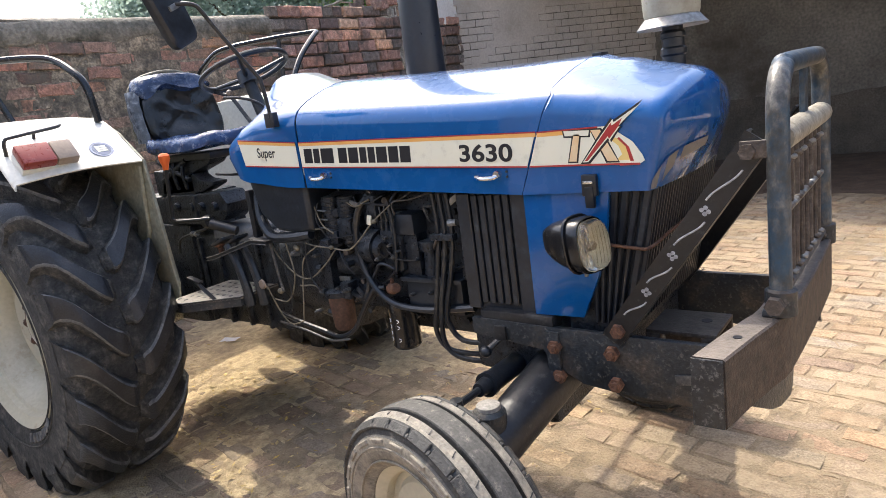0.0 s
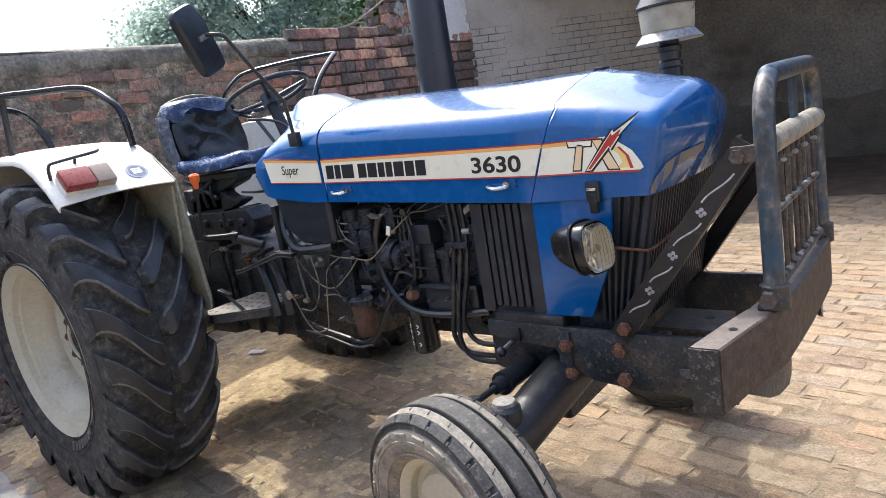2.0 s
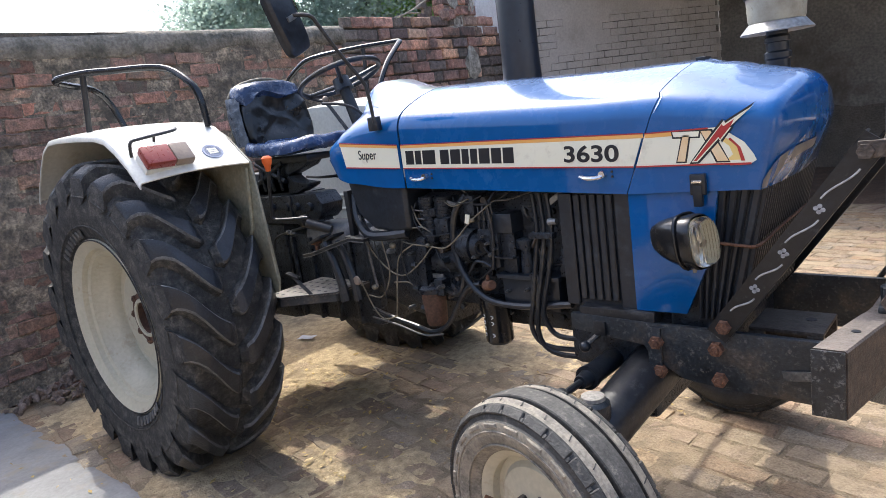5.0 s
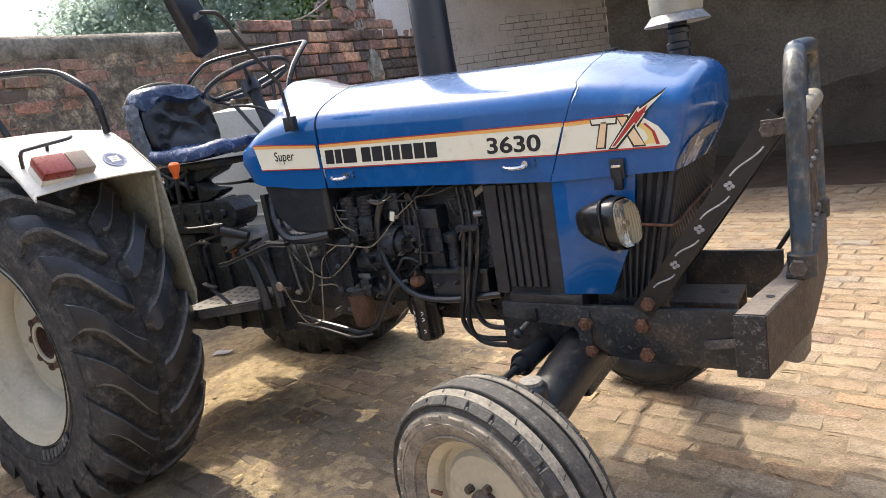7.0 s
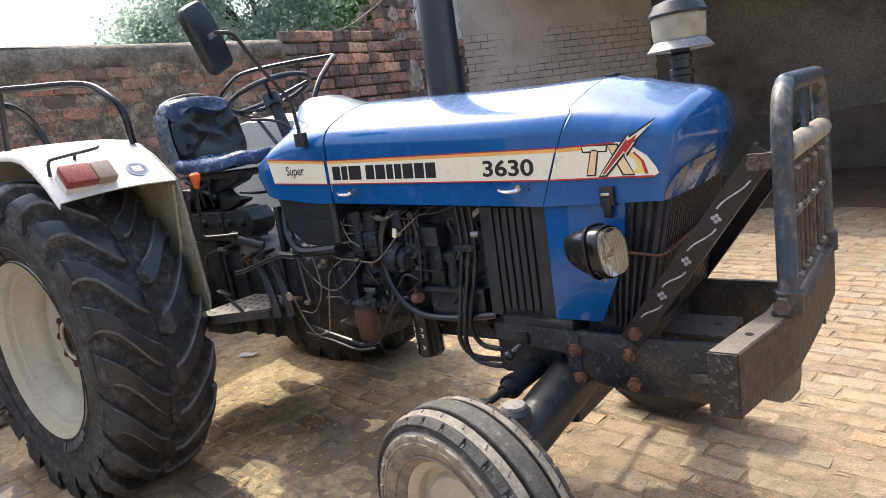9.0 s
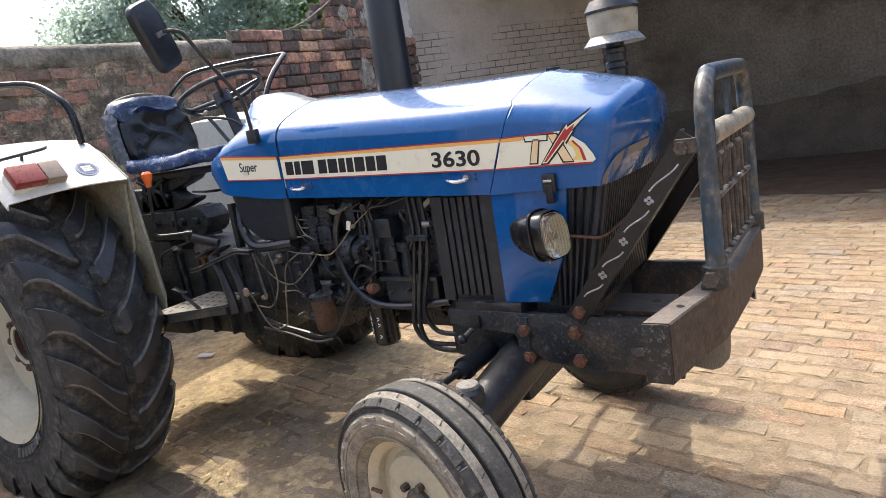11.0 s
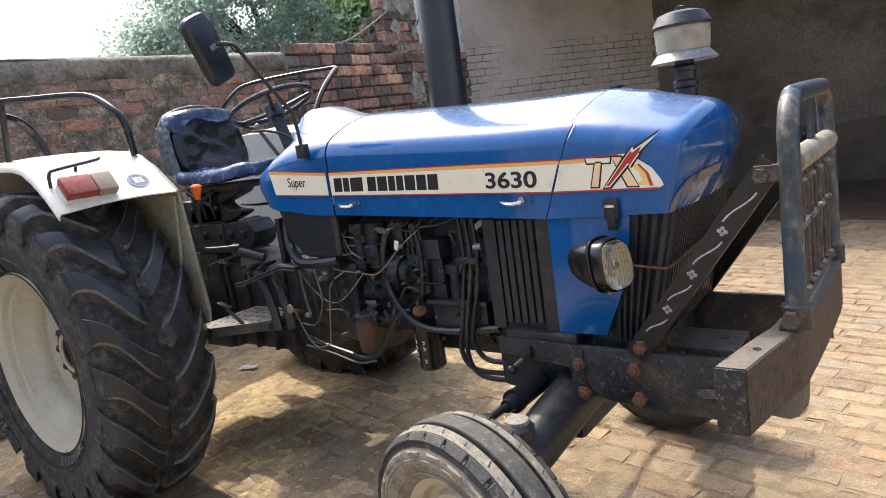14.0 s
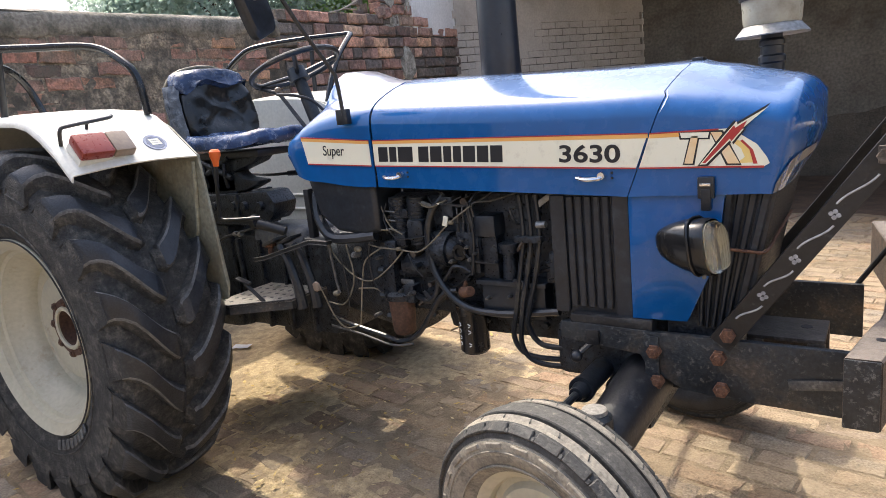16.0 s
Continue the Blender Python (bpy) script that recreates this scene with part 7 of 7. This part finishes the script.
def leafy(name, centre, radius, count, mat, label, trunk_at, seed):
    """A tree: tapered trunk and limbs, and a ragged crown of many small leaves gathered in clumps."""
    r = random.Random(seed)
    tree = thing(name, label, "tree", at=(0, 0, 0))
    bm = bmesh.new()
    c = Vector(centre)
    base = Vector(trunk_at)
    mid = base.lerp(c, 0.6)
    tube(bm, [base, base.lerp(mid, 0.5) + Vector((0.1, -0.1, 0)), mid, c], lambda t: 0.2 - 0.13 * t, 10, 4)
    tips = []
    for k in range(16):
        a, e = r.uniform(0, math.tau), r.uniform(-0.35, 0.9)
        tip = c + Vector((math.cos(a) * math.cos(e) * radius[0], math.sin(a) * math.cos(e) * radius[1], math.sin(e) * radius[2])) * r.uniform(0.7, 1.0)
        tips.append(tip)
        start = mid.lerp(c, r.uniform(0.1, 0.9))
        tube(bm, [start, start.lerp(tip, 0.5) + Vector((0, 0, 0.15)), tip], lambda t: 0.06 - 0.048 * t, 6, 3)
    part("trunk", fix(bm), "bark", tree, "grey-brown trunk and limbs")
    verts, faces = [], []
    clumps = [(t, r.uniform(0.15, 0.3)) for t in tips]
    for k in range(190):
        a, e, q = r.uniform(0, math.tau), math.asin(r.uniform(-0.75, 1)), r.uniform(0.3, 1.0) ** 0.5
        p = c + Vector((math.cos(a) * math.cos(e) * radius[0], math.sin(a) * math.cos(e) * radius[1], math.sin(e) * radius[2])) * q
        clumps.append((p, r.uniform(0.13, 0.32)))
    for k in range(count):
        p, s = clumps[r.randrange(len(clumps))]
        q = p + Vector([max(-1.7, min(1.7, r.gauss(0, 1))) * s * k for k in (1, 1, 0.75)])
        L, W = r.uniform(0.05, 0.085), r.uniform(0.018, 0.03)
        d = Vector((r.gauss(0, 1), r.gauss(0, 1), r.gauss(-0.3, 0.7))).normalized()
        u, v = frame_of(d)
        n = (u * math.cos(k) + v * math.sin(k)) * W
        i = len(verts)
        verts += [q, q + d * L * 0.5 + n, q + d * L, q + d * L * 0.5 - n]
        faces.append((i, i + 1, i + 2, i + 3))
    me = bpy.data.meshes.new("crown")
    me.from_pydata(verts, [], faces)
    me.materials.append(M[mat])
    o = new("crown", me)
    o.parent = tree
    tagged(o, "loose crown of small leaves", kind="stuff")
    return tree


leafy("tree", (-6.2, 6.05, 2.95), (1.9, 2.8, 2.5), 130000, "leafgrey", "grey-green tree behind the brick wall", (-6.2, 6.3, -0.02), 3)
leafy("tree", (-4.6, 8.2, 3.9), (1.6, 2.2, 1.8), 120000, "leaf", "bright green tree behind the brick wall", (-4.6, 8.3, -0.02), 8)

# leaning bare branch by the brick pillar
bm = bmesh.new()
tube(bm, [(-1.66, 2.92, 2.412), (-1.65, 3.08, 2.45), (-1.64, 3.23, 2.51), (-1.63, 3.48, 2.633), (-1.625, 3.66, 2.73), (-1.62, 3.75, 2.79)], 0.0085, 6, 4)
tube(bm, [(-1.66, 3.0, 2.415), (-1.66, 3.12, 2.455), (-1.66, 3.3, 2.462)], 0.007, 6, 3)
solid("dry_branch", fix(bm), "deadwood", "thin pale dry branch lying on the wall top", "branch")
bm = bmesh.new()
tube(bm, [(-1.63, 4.2, 2.63), (-1.635, 4.31, 2.75), (-1.64, 4.47, 2.86), (-1.64, 4.6, 2.97), (-1.64, 4.62, 3.05)], 0.006, 6, 3)
tube(bm, [(-1.635, 4.28, 2.72), (-1.64, 4.36, 2.9), (-1.64, 4.42, 3.15)], 0.004, 6, 3)
solid("dry_branch", fix(bm), "bark", "thin dark twig against the plastered wall", "branch")

# scrap of paper
bm = bmesh.new()
rows = []
for i in range(7):
    rows.append([bm.verts.new((-0.1 + 0.16 * (i / 6 - 0.5), 0.05 * (2 * j / 4 - 1), 0.004 + 0.006 * noise.noise((i * 0.8, j * 0.9, 4)))) for j in range(5)])
for a, b in zip(rows, rows[1:]):
    for j in range(4):
        bm.faces.new((a[j], b[j], b[j + 1], a[j + 1]))
bmesh.ops.solidify(bm, geom=bm.faces[:], thickness=0.0015)
paper = solid("paper_scrap", fix(bm), "paper", "crumpled white scrap of paper on the ground", "paper")
paper.matrix_basis = pose(-0.6, 0.58, 0.024, 0, 0, 25) @ Matrix.Diagonal((0.75, 0.75, 1, 1))

# grey cement patch beside the rear wheel
bm = bmesh.new()
rows = []
for i in range(61):
    x = -1.62 + 2.7 * i / 60
    row = []
    for j in range(41):
        y = -2.3 + 1.4 * j / 40
        edge = -1.05 + 0.04 * noise.noise((x * 4, 0, 5)) + 0.03 * noise.noise((x * 13, 1, 5))
        inside = min(edge - y, 0.85 + 0.05 * noise.noise((y * 5, 0, 8)) - x)
        row.append(bm.verts.new((x, y, -0.02 + 0.028 * min(1, max(0, inside / 0.06 + 0.5)) + 0.003 * noise.noise((x * 6, y * 6, 1)))))
    rows.append(row)
for a, b in zip(rows, rows[1:]):
    for j in range(40):
        bm.faces.new((a[j], b[j], b[j + 1], a[j + 1]))
solid("cement_patch", fix(bm), "cement", "smooth grey cement patch on the ground, dusty and worn", "ground", "structure")


def stone(r, rr):
    bm = bmesh.new()
    bmesh.ops.create_icosphere(bm, subdivisions=1, radius=rr)
    for v in bm.verts:
        v.co *= 1 + r.uniform(-0.28, 0.28)
        v.co.z *= 0.7
    return bm


# heap of broken brick at the foot of the wall
heap = thing("rubble_heap", "small heap of broken brick and gravel at the wall's foot", "rubble", at=(-1.45, -0.62, 0))
stones = []
for k in range(8):
    me = bpy.data.meshes.new("broken_brick")
    b2 = stone(rng, 1.0)
    b2.to_mesh(me)
    b2.free()
    me.materials.append(M["rubble"])
    stones.append(me)
for k in range(150):
    a, q = rng.uniform(0, math.tau), rng.uniform(0, 1) ** 0.7
    x, y = 0.16 * q * math.cos(a), 0.5 * q * math.sin(a)
    o = new("broken_brick", stones[k % 8])
    o.parent = heap
    s = rng.uniform(0.014, 0.034)
    o.matrix_basis = Matrix.Translation((x, y, 0.015 + 0.13 * (1 - q) * rng.uniform(0.5, 1) + s * 0.4)) @ Euler((rng.uniform(0, 6), rng.uniform(0, 6), rng.uniform(0, 6))).to_matrix().to_4x4() @ Matrix.Diagonal((s * rng.uniform(0.8, 1.5), s, s * 0.8, 1))

# straw and dry leaf litter
verts, faces = [], []
for k in range(1100):
    if k < 750:
        x, y = rng.gauss(0.2, 0.65), rng.gauss(0.0, 0.5)
    else:
        x, y = rng.uniform(-0.8, 2.0), rng.uniform(-1.4, 1.6)
    if x < -1.5:
        continue
    z = 0.014 + rng.uniform(0, 0.006)
    L = rng.uniform(0.005, 0.02) if rng.random() < 0.95 else rng.uniform(0.02, 0.034)
    W = L * rng.uniform(0.15, 0.5)
    a = rng.uniform(0, math.tau)
    d, n = Vector((math.cos(a), math.sin(a), rng.uniform(-0.1, 0.25))) * L, Vector((-math.sin(a), math.cos(a), 0)) * W
    p = Vector((x, y, z))
    i = len(verts)
    verts += [p - d, p + n, p + d, p - n]
    faces.append((i, i + 1, i + 2, i + 3))
me = bpy.data.meshes.new("leaf_litter")
me.from_pydata(verts, [], faces)
me.materials.append(M["straw"])
tagged(new("leaf_litter", me), "scattered yellow straw and dry leaves on the paving", "litter", kind="stuff")
# one ragged drift of sand and chaff over the paving, under and behind the tractor
DRIFTS = ((-0.4, 0.4, 0.75, 0.5, 0.026), (0.2, 0.1, 0.6, 0.4, 0.014), (-0.8, 0.95, 0.8, 0.6, 0.024), (0.6, 0.85, 0.8, 0.45, 0.014), (-0.95, -0.75, 0.7, 0.4, 0.012), (-0.2, -0.5, 0.75, 0.5, 0.01), (0.6, -0.35, 0.6, 0.35, 0.006), (0.55, -0.92, 0.7, 0.4, 0.008), (1.05, -0.55, 0.55, 0.5, 0.006))
bm = bmesh.new()
rows = []
for i in range(91):
    x = -1.62 + 3.3 * i / 90
    row = []
    for j in range(91):
        y = -1.35 + 2.9 * j / 90
        h = -0.012
        for cx, cy, rx, ry, hh in DRIFTS:
            q = ((x - cx) / rx) ** 2 + ((y - cy) / ry) ** 2
            h = max(h, -0.012 + (hh * 0.5 + 0.0125) * max(0, 1 - q) ** 0.6)
        row.append(bm.verts.new((x, y, h + 0.007 * noise.noise((x * 4, y * 4, 9)) + 0.005 * noise.noise((x * 15, y * 15, 2)))))
    rows.append(row)
for a, b in zip(rows, rows[1:]):
    for j in range(90):
        bm.faces.new((a[j], b[j], b[j + 1], a[j + 1]))
solid("sand_drift", bm, "sand", "thin drift of yellow sand and chaff over the paving", "sand", "stuff", 60)

# ---- wall bricks, shed bricks, paving: last ----
def brick_mesh(L, D, H, seed, rough=0.006, cut=0.005, marks=(-1, 0, 1)):
    """One worn brick about its centre: a box with chipped, slightly pillowed edges."""
    r = random.Random(seed)
    bm = bmesh.new()
    x, y, z = L / 2, D / 2, H / 2
    rows = []
    for yy, k in ((-y, 1.0), (y - cut, 1.0), (y, 0.0)):
        c = cut if k == 0 else 0
        ring = []
        for sx, sz in [(q, -1) for q in marks] + [(q, 1) for q in marks[::-1]]:
            j = 0.0 if yy == -y else 1.0
            ring.append((sx * (x - c) + j * r.uniform(-rough, rough), yy + (j * r.uniform(-rough, rough) * 0.5 if k == 0 else 0), sz * (z - c) + j * r.uniform(-rough, rough) * 0.6))
        rows.append(ring)
    loft(bm, rows)
    fix(bm)
    me = bpy.data.meshes.new("brick")
    bm.to_mesh(me)
    bm.free()
    return me


def lay(places, meshes, parent, piece_mat, rest_mat, name, rest_name, near, limit=295):
    """Bricks at the given poses: those in the near stretch as parts of their own, the rest joined."""
    for me in meshes:
        me.materials.clear()
        me.materials.append(M[piece_mat])
    data = []
    for me in meshes:
        data.append(([v.co.copy() for v in me.vertices], [tuple(p.vertices) for p in me.polygons]))
    verts, faces, done = [], [], 0
    for i, m in enumerate(places):
        if done < limit and near(m.translation):
            o = new(name, meshes[i % len(meshes)])
            o.parent = parent
            o.matrix_basis = m
            done += 1
            continue
        vs, fs = data[i % len(data)]
        b = len(verts)
        verts += [m @ v for v in vs]
        faces += [tuple(b + q for q in f) for f in fs]
    me = bpy.data.meshes.new(rest_name)
    me.from_pydata(verts, [], faces)
    me.materials.append(M[rest_mat])
    o = new(rest_name, me)
    o.parent = parent
    tagged(o, kind="stuff")
    return o


# brick boundary wall: courses 88 mm, bricks 235 mm, faces turned to +x
wr = random.Random(11)
meshes = [brick_mesh(0.226, 0.05, 0.08, 100 + k, 0.011, 0.008, (-1, -0.5, 0, 0.5, 1)) for k in range(14)]
places = []
TURN_X = Matrix.Rotation(-math.pi / 2, 4, "Z")
z, course = 0.03, 0
while z < 2.2:
    y = -2.3 + (0.118 if course % 2 else 0) + wr.uniform(-0.02, 0.02)
    while y < 2.12:
        if z < 2.12 + 0.006 * (y + 1) and wr.random() > 0.015:
            depth = wr.gauss(0, 0.006) - (0.018 if wr.random() < 0.07 else 0)
            places.append(Matrix.Translation((WALL_X - 0.022 + depth, y, z + 0.022 * y + wr.uniform(-0.003, 0.003))) @ Matrix.Rotation(wr.gauss(0, 0.012), 4, "X") @ TURN_X)
        y += 0.236
    z += 0.0885
    course += 1
# newer stretch and pillar: larger bricks with deep joints, courses 113 mm
late_places, late_halves = [], []
for course in range(32):
    z = 0.042 + 0.113 * course
    y = 2.1 + wr.uniform(0, 0.2)
    if z > 2.33:
        y = PILLAR[0] - 0.05 + (0.04 if course % 2 else 0)
    while y < (5.4 if z < 2.22 else 4.3 if z < 2.33 else PILLAR[1] - 0.1):
        head = wr.random() < 0.35 or z > 2.33 and wr.random() < 0.3
        w = (0.14 if head else 0.275) + wr.uniform(-0.012, 0.012)
        if z > 2.33:
            w = min(w, PILLAR[1] + wr.uniform(-0.03, 0.03) - y)
        m = y + w / 2
        depth = wr.gauss(0, 0.006) - (0.02 if wr.random() < 0.08 else 0)
        spot = Matrix.Translation((WALL_X - 0.022 + depth, m, z + 0.022 * m + wr.uniform(-0.004, 0.004))) @ Matrix.Rotation(wr.gauss(0, 0.018), 4, "X") @ TURN_X
        if wr.random() > 0.004:
            (late_halves if head else late_places).append(spot @ Matrix.Diagonal((w / (0.14 if head else 0.275), 1, wr.uniform(0.94, 1.03), 1)))
        y += w
# the pillar's broken side, two loose bricks at its foot, a grey stump beside it
z = 2.31
while z < 3.58:
    late_halves.append(Matrix.Translation((WALL_X - 0.05 - wr.uniform(0, 0.02), PILLAR[0] - 0.02 - wr.uniform(-0.01, 0.035), z + 0.08 + wr.uniform(-0.004, 0.004))) @ Matrix.Rotation(math.pi + wr.gauss(0, 0.05), 4, "Z"))
    z += 0.113
for y, z in ((PILLAR[0] - 0.03, 2.455), (PILLAR[0] + 0.07, 2.45)):
    late_halves.append(Matrix.Translation((WALL_X + 0.01, y, z)) @ Matrix.Rotation(0.2, 4, "X") @ TURN_X)
for k in range(4):
    late_halves.append(Matrix.Translation((WALL_X - 0.16, 3.52 + 0.07 * (k % 2), 2.44 + 0.075 * k)) @ TURN_X)


def zone_of(m):
    y, z = m.translation.y, m.translation.z
    return "low" if z + 0.16 * wr.gauss(0, 1) < 0.85 else "mid" if z + 0.16 * wr.gauss(0, 1) < 1.55 else "top"


def late_zone(m):
    y, z = m.translation.y, m.translation.z
    dark = 0.75 if 2.32 < z < 2.43 and y < 4.25 else 0.0 if z > 2.4 else 0.6 if noise.noise((y * 1.6, z * 2, 5)) > 0.05 else 0.15
    return "stained" if wr.random() < dark or m.translation.x < WALL_X - 0.12 else "red"


late_meshes = [brick_mesh(0.262, 0.05, 0.101, 160 + k, 0.009, 0.012, (-1, -0.5, 0, 0.5, 1)) for k in range(10)]
late_short = [brick_mesh(0.127, 0.05, 0.1, 180 + k, 0.009, 0.012) for k in range(6)]
NEAR = {"low": lambda p: -1.7 < p.y < 0.2, "mid": lambda p: -1.5 < p.y < 0.4, "top": lambda p: p.z > 1.6 and -0.9 < p.y, "red": lambda p: p.z > 1.5 and p.y < 5, "stained": lambda p: p.z > 1.5 and p.y < 5}
for group, forms, zone, limits in ((places, meshes, zone_of, {"low": 70, "mid": 40, "top": 40}), (late_places, late_meshes, late_zone, {"red": 60, "stained": 20}), (late_halves, late_short, late_zone, {"red": 45, "stained": 20})):
    zones = {}
    for m in group:
        zones.setdefault(zone(m), []).append(m)
    for key, spots in zones.items():
        own = [bpy.data.meshes.new_from_object(bpy.data.objects.new("brick", me)) for me in forms]
        lay(spots, own, wall_west, "wall_" + key + "_piece", "wall_" + key, "brick", "far_bricks", NEAR[key], limits[key])
# half bricks of the ragged wall end and blocks of old plaster
bm = bmesh.new()
for y, z, w, h in ((4.08, 1.93, 0.13, 0.18), (3.95, 2.98, 0.11, 0.22), (4.06, 2.8, 0.08, 0.16), (3.85, 2.6, 0.08, 0.1), (4.03, 3.28, 0.14, 0.22), (4.16, 2.55, 0.05, 0.08)):
    rings = [[(WALL_X + dx, y + k * w * math.cos(i * math.tau / 14) * (1 + 0.55 * noise.noise((i * 0.9, y, 1))), z + k * h * math.sin(i * math.tau / 14) * (1 + 0.55 * noise.noise((i * 0.7, z, 5)))) for i in range(14)] for dx, k in ((-0.02, 1.0), (0.006, 0.97), (0.01, 0.75))]
    loft(bm, rings)
part("plaster_patch", fix(bm), "oldplaster", wall_west, "leftover patch of old plaster", 40)

# painted brickwork in the lower part of the limewashed wall
a, b = Vector(PW_A), Vector(PW_B)
d = (b - a).normalized()
yaw = math.atan2(d.y, d.x)
n = Vector((d.y, -d.x))
meshes = [brick_mesh(0.224, 0.03, 0.0775, 200 + k, 0.004, 0.003) for k in range(8)]
smooth_fill = [brick_mesh(0.236, 0.03, 0.0905, 230, 0.0005, 0.001)]
places, fills = [], []
z, course = 0.04, 0
while z < 2.52:
    x = 0.12 + (0.117 if course % 2 else 0) - 0.117
    while x < (b - a).length - 0.02:
        worn = noise.noise((x * 1.1, z * 1.6, 2)) + 0.6 * noise.noise((x * 3.2, z * 3.5, 8))
        if worn > -0.25 - 0.4 * max(0, 1.9 - z) and z < 2.4 + 0.1 * noise.noise((x * 2, 0, 1)):
            p = a + d * x - n * 0.003
            places.append(Matrix.Translation((p.x, p.y, z)) @ Matrix.Rotation(yaw + math.pi, 4, "Z"))
        else:
            p = a + d * x - n * 0.004
            fills.append(Matrix.Translation((p.x, p.y, z)) @ Matrix.Rotation(yaw + math.pi, 4, "Z"))
        x += 0.234
    z += 0.0885
    course += 1
lay(places, meshes, wall_painted, "paint", "paint", "brick", "painted_bricks", lambda p: p.z > 1.35)
lay(fills, smooth_fill, wall_painted, "paint", "paint", "brick", "plaster_fill", lambda p: False)

# paving: rows of clay bricks, a little out of true
pr = random.Random(21)
meshes = [brick_mesh(0.23, 0.05, 0.109, 300 + k, 0.008, 0.01, (-1, -0.7, -0.35, 0, 0.4, 0.75, 1)) for k in range(16)]
LAY = Matrix.Rotation(math.pi / 2, 4, "X")
ROW = Matrix.Translation((2.25, -0.12, 0)) @ Matrix.Rotation(radians(-8.5), 4, "Z")
paving = thing("paving", "worn clay brick paving with sandy joints", "paving", "structure")
places = []
for row in range(-29, 56):
    y = row * 0.118
    x = -4.2 + (0.11 if row % 2 else 0) + pr.uniform(-0.03, 0.03)
    while x < 4.6:
        w = 0.24 + pr.uniform(-0.006, 0.006)
        q = ROW @ Vector((x, y, 0))
        if -1.6 < q.x < 5.6 and -2.6 < q.y < 5.28 - 0.3 * (q.x - 1.76) and not (q.x < 0.38 and q.y < -1.16):
            sink = pr.gauss(0, 0.0014) + 0.003 * noise.noise((q.x * 1.2, q.y * 1.2, 0)) - 0.022
            places.append(Matrix.Translation((q.x, q.y, sink)) @ Matrix.Rotation(radians(-8.5) + pr.gauss(0, 0.012), 4, "Z") @ Matrix.Rotation(pr.gauss(0, 0.007), 4, "X") @ Matrix.Rotation(pr.gauss(0, 0.004), 4, "Y") @ LAY)
        x += w
# a row of bricks on end along the shed's edge
for k in range(70):
    q = Vector((-1.3 + 0.107 * k, 5.3 - 0.3 * (-3.06 + 0.107 * k), 0))
    places.append(Matrix.Translation((q.x, q.y, -0.01 + pr.gauss(0, 0.006))) @ Matrix.Rotation(math.pi / 2 - 0.29 + pr.gauss(0, 0.04), 4, "Z") @ LAY)
lay(places, meshes, paving, "paver_piece", "paver", "brick", "far_paving", lambda p: 1.55 < p.x < 3.5 and -0.75 < p.y < 2.6)
bm = bmesh.new()
rows = []
for i in range(161):
    x = -1.62 + 7.3 * i / 160
    rows.append([bm.verts.new((x, -2.6 + 8.05 * j / 160, -0.0014 + 0.0045 * noise.noise((x * 1.6, j * 0.08, 1)) + 0.004 * noise.noise((x * 9, j * 0.45, 4)))) for j in range(161)])
for a, b in zip(rows, rows[1:]):
    for j in range(160):
        bm.faces.new((a[j], b[j], b[j + 1], a[j + 1]))
part("joint_sand", bm, "jointearth", paving, "sand in the joints", 60)
